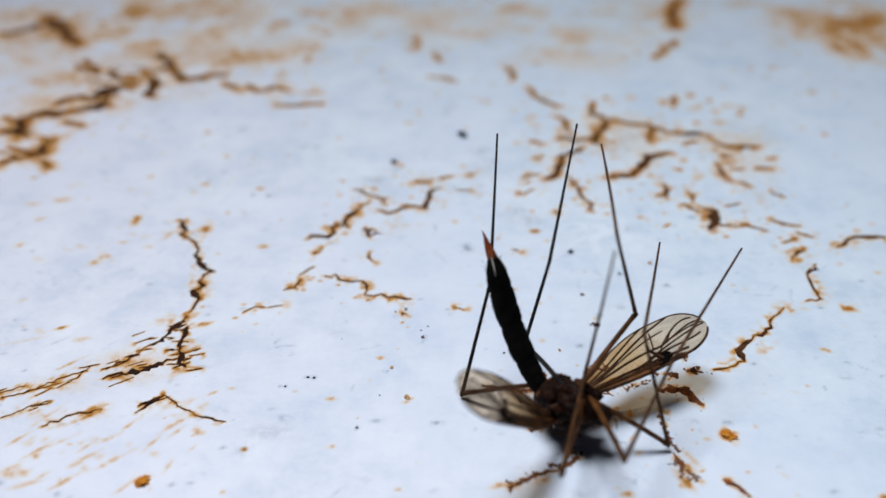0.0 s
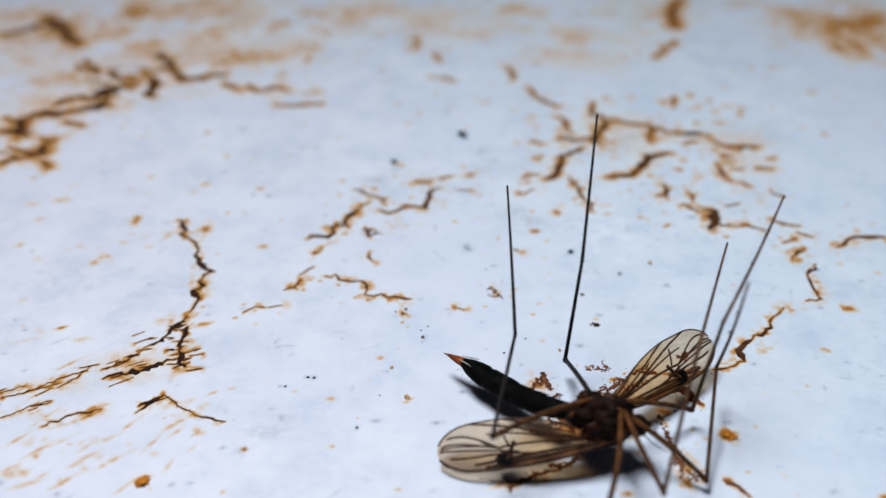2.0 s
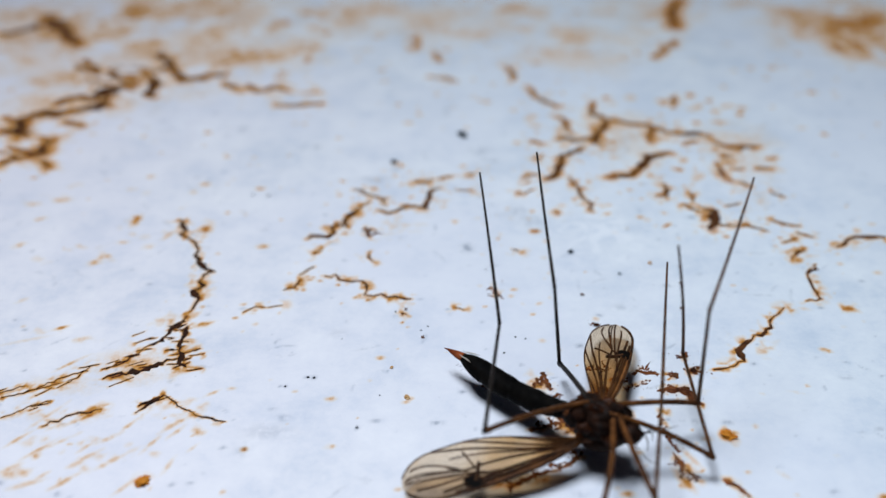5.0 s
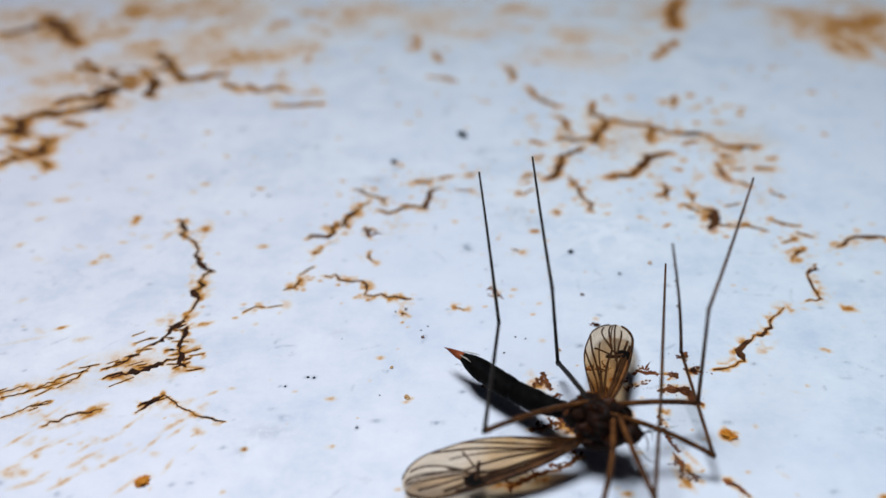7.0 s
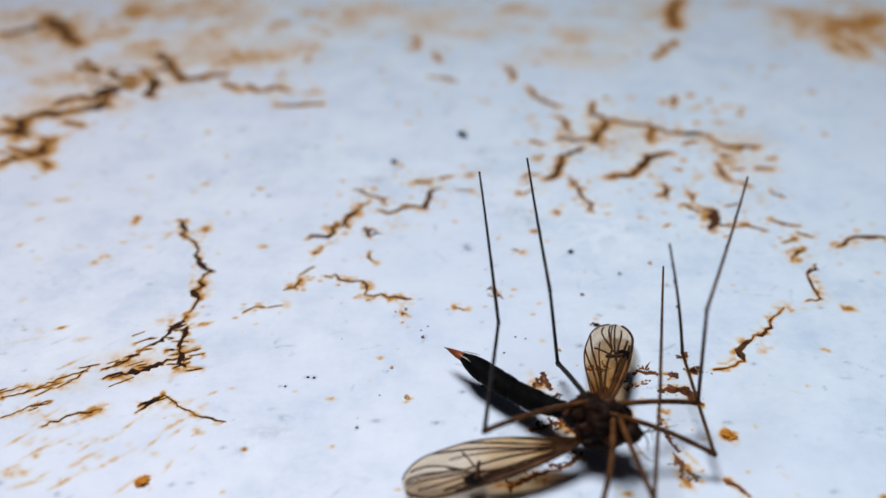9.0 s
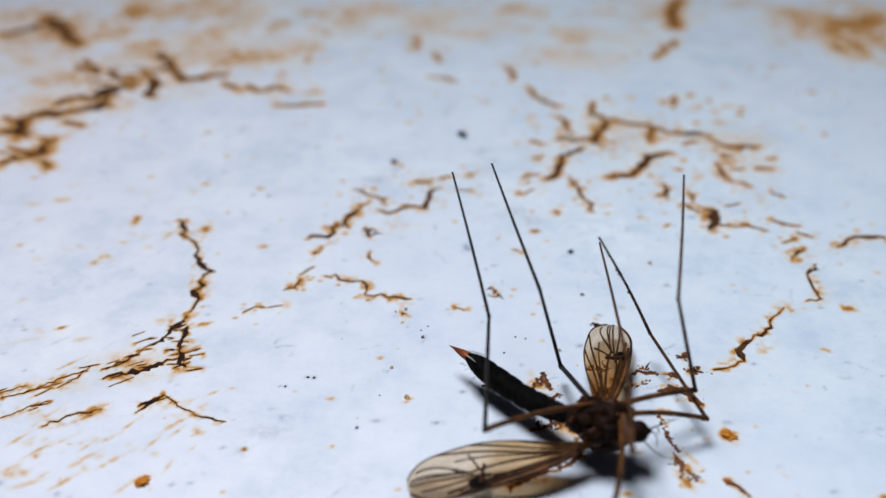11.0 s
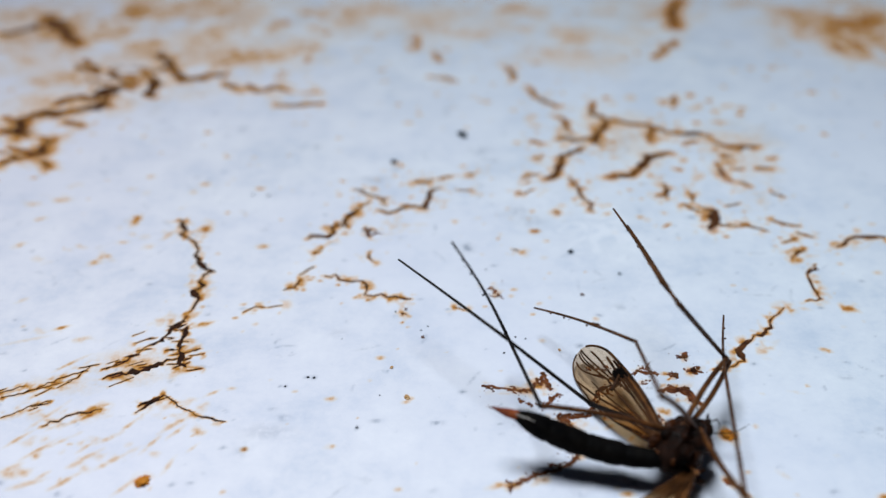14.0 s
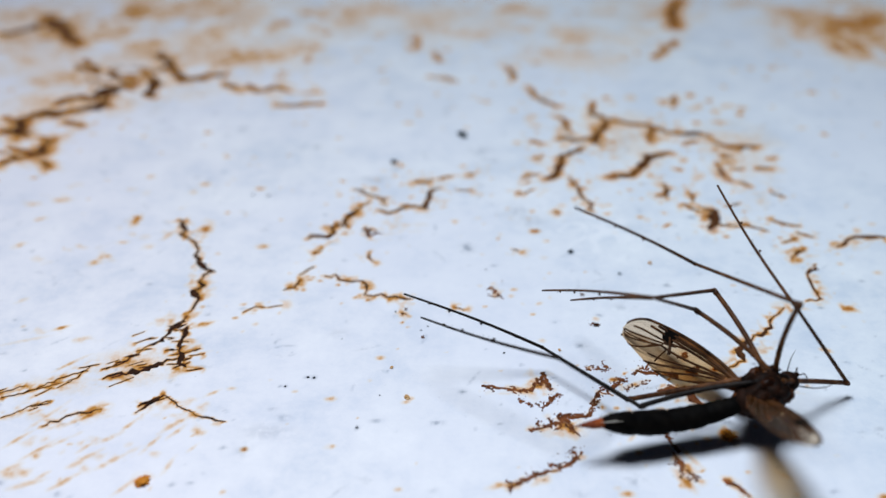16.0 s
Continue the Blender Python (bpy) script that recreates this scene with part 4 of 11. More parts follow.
def build_head():
    bm = bmesh.new()
    blob(bm, (2.35, 0, -0.2), (0.8, 0.78, 0.72), 0.08, 5)
    tube(bm, [(1.5, 0, -0.2), (1.8, 0, -0.2)], [0.32, 0.36], 10)
    tube(bm, [(2.5, 0, -0.1), (2.9, 0, 0.05), (3.25, 0, 0.15)], [0.34, 0.26, 0.16], 10)
    head = part("head", bm, BROWN, fly, "small dark brown head with a snout")
    for s in (-1, 1):
        bm = bmesh.new()
        blob(bm, (2.25, s * 0.45, -0.25), (0.36, 0.3, 0.42), 0.02, 6)
        part("eye", bm, EYE_MAT, head, "black compound eye")
        bm = bmesh.new()
        tube(bm, [(2.5, s * 0.25, -0.35), (2.95, s * 0.6, -0.45), (3.6, s * 1.2, -0.5), (4.3, s * 1.7, -0.35), (5.0, s * 2.0, 0.0)],
             [0.06, 0.05, 0.04, 0.03, 0.015], 6)
        bristles(bm, [((2.9 + 0.35 * k, s * (0.55 + 0.25 * k), -0.45), (0.3, s * 0.8, 0.7)) for k in range(5)], 0.35)
        part("antenna", bm, LEG, head, "thread-like antenna")
        bm = bmesh.new()
        tube(bm, [(3.15, s * 0.12, 0.12), (3.5, s * 0.35, 0.3), (3.7, s * 0.5, -0.1), (3.75, s * 0.55, -0.7)],
             [0.05, 0.05, 0.04, 0.02], 6)
        part("palp", bm, LEG, head)


def wing_edges(u):
    """Leading and trailing edge of the wing, 0 at the hinge and 1 at the tip."""
    lead = 0.22 + 0.80 * (1 - math.exp(-5 * u)) + 0.42 * math.sin(math.pi * u)
    trail = -(0.15 + 2.1 * math.sin(math.pi / 2 * min(1, u / 0.68)) ** 1.5 * (1 - 0.1 * u))
    if u > 0.8:
        k = math.sqrt(max(0, 1 - ((u - 0.8) / 0.2) ** 2))
        mid = -0.35
        lead, trail = mid + (lead - mid) * k, mid + (trail - mid) * k
    return lead, trail


def build_wing(s, label):
    """Blade along x; s: the side (+1, -1) of the leading edge."""
    L = 12.4
    n, c = 64, 12

    def surf(u, v):
        a, b = wing_edges(u)
        y = a + (b - a) * v
        return (L * u, s * y, 0.16 * math.sin(v * 9 + u * 3) * 0.35 + 0.25 * math.sin(math.pi * u) - 0.12 * u * u)

    bm = bmesh.new()
    for lift in (0.012, -0.012):
        grid = [[bm.verts.new(Vector(surf(1 - (1 - i / n) ** 2, j / c)) + Vector((0, 0, lift))) for j in range(c + 1)] for i in range(n + 1)]
        for i in range(n):
            for j in range(c):
                q = (grid[i][j], grid[i + 1][j], grid[i + 1][j + 1], grid[i][j + 1])
                if lift > 0:
                    bm.faces.new(q if s > 0 else q[::-1])
                else:
                    bm.faces.new(q[::-1] if s > 0 else q)
    bmesh.ops.remove_doubles(bm, verts=bm.verts, dist=0.001)
    wing = part("wing", bm, MEMBRANE, fly, label)

    def vein(u0, v0, u1, v1, bend=0.0, r=0.05, r1=None):
        q = bmesh.new()
        path = []
        for k in range(25):
            t = 1 - (1 - k / 24) ** 1.6
            path.append(Vector(surf(u0 + (u1 - u0) * t, min(1, max(0, v0 + (v1 - v0) * t + bend * math.sin(math.pi * t))))))
        tube(q, path, [1.75 * (r + ((r1 or r) - r) * k / 24) for k in range(25)], 6)
        part("vein", q, VEIN, wing)

    bm = bmesh.new()
    rows = [[bm.verts.new(Vector(surf(0.03 + 0.66 * i / 24, 0.02 + 0.09 * j / 3 * (1 - 0.4 * i / 24))) + Vector((0, 0, 0.022 + h)))
             for j in range(4)] for h in (0, -0.045) for i in range(25)]
    for base in (0, 25):
        for i in range(base, base + 24):
            for j in range(3):
                bm.faces.new((rows[i][j], rows[i + 1][j], rows[i + 1][j + 1], rows[i][j + 1]))
    part("costal_band", bm, BAND, wing, "amber band along the leading edge")
    vein(0, 0, 0.99, 0.0, 0, 0.085, 0.05)         # costa
    vein(0.0, 0.25, 0.74, 0.06, -0.02, 0.09, 0.05)
    vein(0.02, 0.3, 0.80, 0.12, 0.03, 0.06)
    vein(0.42, 0.22, 0.93, 0.25, 0.06, 0.045)
    vein(0.55, 0.30, 0.985, 0.48, 0.02, 0.04)
    vein(0.03, 0.4, 0.66, 0.42, 0.07, 0.06, 0.045)
    vein(0.66, 0.42, 0.975, 0.68, 0.0, 0.04)
    vein(0.66, 0.42, 0.94, 0.85, 0.05, 0.04)
    vein(0.03, 0.5, 0.80, 0.99, -0.05, 0.055, 0.04)
    vein(0.03, 0.6, 0.62, 1.0, -0.03, 0.05, 0.04)
    vein(0.03, 0.75, 0.36, 1.0, 0.0, 0.05, 0.04)
    vein(0.62, 0.16, 0.66, 0.44, 0.0, 0.04)
    vein(0.60, 0.42, 0.64, 0.80, 0.0, 0.04)
    vein(0.70, 0.44, 0.76, 0.62, 0.0, 0.035)
    vein(0.05, 0.46, 0.72, 0.72, 0.02, 0.045, 0.03)
    vein(0.70, 0.47, 0.985, 0.58, 0.0, 0.035, 0.03)
    vein(0.05, 0.14, 0.60, 0.14, 0.03, 0.05, 0.04)
    vein(0.57, 0.52, 0.62, 0.16, 0.0, 0.075, 0.09)  # dark cord beside the spot
    vein(0.06, 1.0, 0.99, 1.0, 0, 0.03, 0.035)     # trailing edge
    bm = bmesh.new()
    for lift in (0.11, -0.11):
        rings = [[bm.verts.new(Vector(surf(0.625 + f * (0.056 * math.cos(a) + 0.010 * math.sin(3 * a)), max(0, 0.13 + f * 0.20 * math.sin(a))))
                               + Vector((0, 0, lift * (1 - 0.8 * f ** 4)))) for a in (2 * math.pi * k / 16 for k in range(16))] for f in (0.3, 0.6, 0.85, 1)]
        bm.faces.new(rings[0])
        for r0, r1 in zip(rings, rings[1:]):
            for k in range(16):
                bm.faces.new((r0[k], r0[(k + 1) % 16], r1[(k + 1) % 16], r1[k]))
    part("wing_spot", bm, BLACK, wing, "black spot on the wing edge")
    return wing


def leg_segment(name, length, radii, mat, parent, knobs=(), hair=0, label="", bow=0.0):
    bm = bmesh.new()
    n = 16
    path = [(length * k / n, 0, bow * math.sin(math.pi * k / n)) for k in range(n + 1)]
    rr = [radii[0] + (radii[1] - radii[0]) * (k / n) for k in range(n + 1)]
    tube(bm, path, rr, 8)
    for at, r in knobs:
        blob(bm, (length * at, 0, 0), (r * 1.5, r, r), 0.05, 3, 10, 8)
    pts = []
    for k in range(hair):
        a = rng.uniform(0, 2 * math.pi)
        pts.append(((length * rng.uniform(0.05, 0.95), 0, 0), (0.8, math.cos(a), math.sin(a))))
    if pts:
        bristles(bm, pts, 0.2, 0.008)
    return part(name, bm, mat, parent, label)


COXAE = ((-0.3, 0.75, 1.0), (-0.6, 0.1, 1.2), (0.5, 0.45, 1.2), (0.9, -0.15, 1.1), (1.25, 0.35, 0.85), (1.2, -0.5, 0.85))
THIGHS = (9.0, 8.2, 7.5, 7.5, 7.5, 7.8)
abdomen = build_abdomen()
build_thorax()
build_head()
wing_a = build_wing(1, "smoky veined wing spread on the sheet")
wing_b = build_wing(-1, "smoky veined wing held up")
tibiae, femora, tarsi = [], [], []
for side, thigh in enumerate(THIGHS):
    tibia = leg_segment("tibia", 9.0, (0.15, 0.12), LEG if side < 2 else LEG_BROWN, fly, ((0.0, 0.19), (1.0, 0.15)), 24, "thin dark tibia" if side < 2 else "thin brown tibia")
    femur = leg_segment("femur", thigh, (0.20, 0.18), LEG if side == 1 else FEMUR, tibia, ((0.0, 0.22), (0.97, 0.22)), 20, "dark femur" if side == 1 else "brown femur", 0.25)
    tarsus = leg_segment("tarsus", 11.5, (0.13, 0.075), LEG if side < 2 else LEG_BROWN, tibia, ((0.45, 0.085), (0.68, 0.075), (0.82, 0.07)), 20, "thread-like dark tarsus" if side < 2 else "thread-like brown tarsus", 0.2)
    tibiae.append(tibia)
    femora.append(femur)
    tarsi.append(tarsus)


# ---- motions ----
def motions():
    walk(fly, [
        (0, pose(0.00868, 0.04864, 0.00350, 0.0, -0.0, -28.0)),
        (0.1, pose(0.00921, 0.04837, 0.00378, 0.0, -0.0, -29.0)),
        (0.2, pose(0.00928, 0.04755, 0.00406, 0.0, -0.0, -30.0)),
        (0.3, pose(0.00866, 0.04745, 0.00434, 0.0, -0.0, -31.0)),
        (0.4, pose(0.00829, 0.04784, 0.00462, 0.0, -0.0, -32.0)),
        (0.5, pose(0.00791, 0.04814, 0.00490, 0.0, -0.0, -33.0)),
        (0.6, pose(0.00814, 0.04766, 0.00458, 0.0, -0.0, -32.8)),
        (0.7, pose(0.00910, 0.04699, 0.00426, 0.0, -0.0, -32.6)),
        (0.8, pose(0.00991, 0.04670, 0.00394, 0.0, -0.0, -32.4)),
        (0.9, pose(0.01003, 0.04694, 0.00362, 0.0, -0.0, -32.2)),
        (1, pose(0.01048, 0.04729, 0.00330, 0.0, -0.0, -32.0)),
        (1.1, pose(0.01026, 0.04717, 0.00328, 0.0, -0.0, -27.6)),
        (1.2, pose(0.01029, 0.04722, 0.00326, 0.0, -0.0, -23.2)),
        (1.3, pose(0.01040, 0.04710, 0.00324, 0.0, -0.0, -18.8)),
        (1.4, pose(0.01067, 0.04719, 0.00322, 0.0, -0.0, -14.4)),
        (1.5, pose(0.01087, 0.04729, 0.00320, 0.0, -0.0, -10.0)),
        (1.75, pose(0.01084, 0.04719, 0.00335, 0.0, -0.0, -12.5)),
        (2, pose(0.01082, 0.04709, 0.00350, 0.0, -0.0, -15.0)),
        (2.25, pose(0.01062, 0.04693, 0.00350, 0.0, -0.0, -21.0)),
        (2.5, pose(0.01043, 0.04682, 0.00350, 0.0, -0.0, -27.0)),
        (3, pose(0.01043, 0.04682, 0.00350, 0.0, -0.0, -28.0)),
        (3.5, pose(0.01045, 0.04677, 0.00350, 0.0, -0.0, -27.9)),
        (4, pose(0.01045, 0.04677, 0.00350, 0.0, -0.0, -27.8)),
        (4.2, pose(0.01045, 0.04678, 0.00350, 0.0, -0.0, -27.8)),
        (5.5, pose(0.01045, 0.04679, 0.00350, 0.0, -0.0, -27.6)),
        (7, pose(0.01044, 0.04680, 0.00350, 0.0, -0.0, -27.4)),
        (9.2, pose(0.01043, 0.04682, 0.00350, 0.0, -0.0, -27.0)),
        (10.2, pose(0.01060, 0.04670, 0.00350, 0.0, -0.0, -21.1)),
        (11, pose(0.01076, 0.04657, 0.00350, 0.0, -0.0, -16.5)),
        (11.25, pose(0.01086, 0.04633, 0.00350, 0.0, -0.0, -15.0)),
        (11.5, pose(0.01124, 0.04607, 0.00350, 0.0, -0.0, -8.0)),
        (11.7, pose(0.01130, 0.04592, 0.00350, 0.0, -0.0, -4.0)),
        (11.85, pose(0.01190, 0.04581, 0.00350, 0.0, -0.0, -1.0)),
        (12, pose(0.01243, 0.04570, 0.00350, 0.0, -0.0, 2.0)),
        (12.2, pose(0.01227, 0.04576, 0.00350, 0.0, -0.0, 6.0)),
        (12.35, pose(0.01293, 0.04546, 0.00350, 0.0, -0.0, 9.0)),
        (12.5, pose(0.01378, 0.04523, 0.00350, 0.0, -0.0, 12.0)),
        (12.6, pose(0.01409, 0.04578, 0.00300, 0.0, -0.0, 12.0)),
        (12.7, pose(0.01410, 0.04533, 0.00350, 0.0, -0.0, 9.0)),
        (12.8, pose(0.01406, 0.04523, 0.00360, 0.0, -0.0, 0.0)),
        (12.9, pose(0.01452, 0.04558, 0.00320, 0.0, -0.0, 4.0)),
        (13, pose(0.01485, 0.04553, 0.00320, 0.0, -0.0, 4.0)),
        (13.1, pose(0.01475, 0.04543, 0.00320, 0.0, -0.0, 4.8)),
        (13.2, pose(0.01476, 0.04536, 0.00320, 0.0, -0.0, 5.6)),
        (13.3, pose(0.01502, 0.04565, 0.00320, 0.0, -0.0, 6.4)),
        (13.4, pose(0.01502, 0.04558, 0.00320, 0.0, -0.0, 7.2)),
        (13.5, pose(0.01491, 0.04548, 0.00320, 0.0, -0.0, 8.0)),
        (13.6, pose(0.01495, 0.04528, 0.00307, 0.0, -0.0, 15.3)),
        (13.7, pose(0.01500, 0.04507, 0.00293, 0.0, -0.0, 22.7)),
        (13.8, pose(0.01531, 0.04514, 0.00280, 0.0, -0.0, 30.0)),
        (13.9, pose(0.01561, 0.04524, 0.00270, 0.0, -0.0, 38.0)),
        (14, pose(0.01602, 0.04544, 0.00250, 0.0, -0.0, 43.0)),
        (14.1, pose(0.01685, 0.04584, 0.00260, 0.0, -0.0, 36.0)),
        (14.2, pose(0.01718, 0.04523, 0.00360, 0.0, -0.0, 15.0)),
        (14.3, pose(0.01734, 0.04574, 0.00300, 0.0, -0.0, 28.0)),
        (14.4, pose(0.01739, 0.04595, 0.00270, 0.0, -2.0, 38.0)),
        (14.5, pose(0.01741, 0.04607, 0.00250, 0.0, -4.0, 46.0)),
        (14.6, pose(0.01790, 0.04611, 0.00260, 0.0, -4.0, 40.0)),
        (14.7, pose(0.01807, 0.04525, 0.00360, 0.0, -0.0, 12.0)),
        (14.8, pose(0.01850, 0.04622, 0.00260, 0.0, -3.0, 38.0)),
        (14.9, pose(0.01857, 0.04630, 0.00250, 0.0, -4.0, 43.0)),
        (15, pose(0.01861, 0.04628, 0.00250, 0.0, -4.0, 42.0)),
        (15.1, pose(0.01863, 0.04583, 0.00250, 0.0, -4.0, 43.0)),
        (15.2, pose(0.01881, 0.04558, 0.00420, 0.0, -0.0, 20.0)),
        (15.3, pose(0.02041, 0.04767, 0.00340, 0.0, -5.0, 32.0)),
        (15.4, pose(0.02074, 0.04890, 0.00290, 0.0, -8.0, 42.0)),
        (15.5, pose(0.02070, 0.04927, 0.00280, 0.0, -10.0, 45.0)),
        (15.6, pose(0.02044, 0.04829, 0.00370, 0.0, -9.0, 42.5)),
        (15.7, pose(0.02056, 0.04759, 0.00460, 0.0, -8.0, 40.0)),
        (15.8, pose(0.02122, 0.04907, 0.00580, 0.0, -8.0, 38.0)),
        (15.9, pose(0.02196, 0.04888, 0.00440, 0.0, -6.0, 34.0)),
        (16, pose(0.02244, 0.04966, 0.00340, 0.0, -4.0, 28.0))])
    walk(abdomen, [
        (0, pose(-0.00190, 0.00000, -0.00010, 0.0, -51.3, 152.5)),
        (0.1, pose(-0.00190, 0.00000, -0.00010, 0.0, 2.6, 151.5)),
        (0.2, pose(-0.00190, 0.00000, -0.00010, 0.0, 2.5, 155.2)),
        (0.3, pose(-0.00190, 0.00000, -0.00010, 0.0, 5.2, 153.2)),
        (0.4, pose(-0.00190, -0.00000, -0.00010, 0.0, 6.8, 152.4)),
        (0.5, pose(-0.00190, 0.00000, -0.00010, -0.0, 7.9, 157.5)),
        (0.6, pose(-0.00190, 0.00000, -0.00010, 0.0, 10.5, 154.1)),
        (0.7, pose(-0.00190, -0.00000, -0.00010, 0.0, 8.8, 166.2)),
        (0.8, pose(-0.00190, 0.00000, -0.00010, 0.0, 3.1, 166.7)),
        (0.9, pose(-0.00190, 0.00000, -0.00010, 0.0, 0.4, 162.6)),
        (1, pose(-0.00190, 0.00000, -0.00010, 0.0, -23.6, 176.5)),
        (1.1, pose(-0.00190, 0.00000, -0.00010, -0.0, -9.5, 161.4)),
        (1.2, pose(-0.00190, 0.00000, -0.00010, 0.0, 8.4, 156.7)),
        (1.3, pose(-0.00190, 0.00000, -0.00010, -0.0, 7.0, 154.2)),
        (1.4, pose(-0.00190, 0.00000, -0.00010, 0.0, 6.0, 150.4)),
        (1.5, pose(-0.00190, 0.00000, -0.00010, 0.0, 5.2, 146.3)),
        (1.75, pose(-0.00190, 0.00000, -0.00010, 0.0, 6.6, 149.5)),
        (2, pose(-0.00190, 0.00000, -0.00010, 0.0, 7.9, 152.7)),
        (2.25, pose(-0.00190, -0.00000, -0.00010, 0.0, 8.0, 157.7)),
        (2.5, pose(-0.00190, 0.00000, -0.00010, 0.0, 7.9, 163.0)),
        (3, pose(-0.00190, 0.00000, -0.00010, -0.0, 7.5, 164.1)),
        (3.5, pose(-0.00190, -0.00000, -0.00010, 0.0, 7.3, 163.7)),
        (4, pose(-0.00190, 0.00000, -0.00010, -0.0, 7.1, 163.6)),
        (4.2, pose(-0.00190, 0.00000, -0.00010, 0.0, 7.0, 163.6)),
        (5.5, pose(-0.00190, 0.00000, -0.00010, -0.0, 7.0, 163.3)),
        (7, pose(-0.00190, -0.00000, -0.00010, 0.0, 6.9, 163.0)),
        (9.2, pose(-0.00190, 0.00000, -0.00010, -0.0, 6.9, 162.6)),
        (10.2, pose(-0.00190, 0.00000, -0.00010, 0.0, 6.0, 156.3)),
        (11, pose(-0.00190, 0.00000, -0.00010, 0.0, 4.9, 150.5)),
        (11.25, pose(-0.00190, 0.00000, -0.00010, 0.0, 3.8, 148.3)),
        (11.5, pose(-0.00190, 0.00000, -0.00010, 0.0, 2.2, 140.3)),
        (11.7, pose(-0.00190, 0.00000, -0.00010, 0.0, 0.5, 134.6)),
        (11.85, pose(-0.00190, 0.00000, -0.00010, 0.0, -4.2, 129.8)),
        (12, pose(-0.00190, 0.00000, -0.00010, 0.0, -9.0, 126.4)),
        (12.2, pose(-0.00190, 0.00000, -0.00010, 0.0, -0.7, 127.3)),
        (12.35, pose(-0.00190, -0.00000, -0.00010, -0.0, -3.7, 126.0)),
        (12.5, pose(-0.00190, 0.00000, -0.00010, 0.0, -6.7, 124.3)),
        (12.6, pose(-0.00190, 0.00000, -0.00010, 0.0, 8.1, 127.3)),
        (12.7, pose(-0.00190, 0.00000, -0.00010, 0.0, -11.3, 123.3)),
        (12.8, pose(-0.00190, 0.00000, -0.00010, 0.0, -57.8, 137.5)),
        (12.9, pose(-0.00190, 0.00000, -0.00010, -0.0, 1.6, 132.8)),
        (13, pose(-0.00190, 0.00000, -0.00010, -0.0, 5.0, 141.1)),
        (13.1, pose(-0.00190, 0.00000, -0.00010, -0.0, 0.9, 138.0)),
        (13.2, pose(-0.00190, -0.00000, -0.00010, 0.0, -9.5, 135.4)),
        (13.3, pose(-0.00190, 0.00000, -0.00010, 0.0, -27.6, 125.5)),
        (13.4, pose(-0.00190, 0.00000, -0.00010, -0.0, -13.8, 126.6)),
        (13.5, pose(-0.00190, 0.00000, -0.00010, 0.0, -2.3, 132.2)),
        (13.6, pose(-0.00190, -0.00000, -0.00010, 0.0, -1.7, 127.2)),
        (13.7, pose(-0.00190, 0.00000, -0.00010, 0.0, -2.5, 122.3)),
        (13.8, pose(-0.00190, -0.00000, -0.00010, -0.0, -5.6, 122.2)),
        (13.9, pose(-0.00190, -0.00000, -0.00010, 0.0, -4.9, 119.5)),
        (14, pose(-0.00190, -0.00000, -0.00010, 0.0, -10.2, 123.8)),
        (14.1, pose(-0.00190, -0.00000, -0.00010, 0.0, -12.7, 128.5)),
        (14.2, pose(-0.00190, 0.00000, -0.00010, 0.0, -33.8, 127.0)),
        (14.3, pose(-0.00190, 0.00000, -0.00010, -0.0, 3.0, 120.2)),
        (14.4, pose(-0.00190, -0.00000, -0.00010, 0.0, 8.1, 126.8)),
        (14.5, pose(-0.00190, 0.00000, -0.00010, -0.0, -1.9, 129.8)),
        (14.6, pose(-0.00190, 0.00000, -0.00010, 0.0, -8.7, 149.7)),
        (14.7, pose(-0.00190, 0.00000, -0.00010, 0.0, -46.8, 169.3)),
        (14.8, pose(-0.00190, 0.00000, -0.00010, -0.0, -24.4, 148.9)),
        (14.9, pose(-0.00190, 0.00000, -0.00010, 0.0, -18.5, 143.1)),
        (15, pose(-0.00190, 0.00000, -0.00010, -0.0, -1.0, 127.3)),
        (15.1, pose(-0.00190, 0.00000, -0.00010, -0.0, -15.5, 139.0)),
        (15.2, pose(-0.00190, 0.00000, -0.00010, 0.0, -10.6, 107.3)),
        (15.2667, pose(-0.00190, -0.00000, -0.00010, 3.9, -28.4, 149.7)),
        (15.3, pose(-0.00190, -0.00000, -0.00010, -0.0, -36.9, 173.1)),
        (15.4, pose(-0.00190, 0.00000, -0.00010, 0.0, -8.6, 167.6)),
        (15.5, pose(-0.00190, 0.00000, -0.00010, 0.0, -8.8, 158.2)),
        (15.6, pose(-0.00190, 0.00000, -0.00010, 0.0, -9.3, 162.3)),
        (15.7, pose(-0.00190, 0.00000, -0.00010, 0.0, -42.7, 153.3)),
        (15.8, pose(-0.00190, 0.00000, -0.00010, 0.0, -18.0, 165.8)),
        (15.9, pose(-0.00190, 0.00000, -0.00010, -0.0, -29.0, 159.4)),
        (16, pose(-0.00190, -0.00000, -0.00010, -0.0, -3.1, 162.7))])
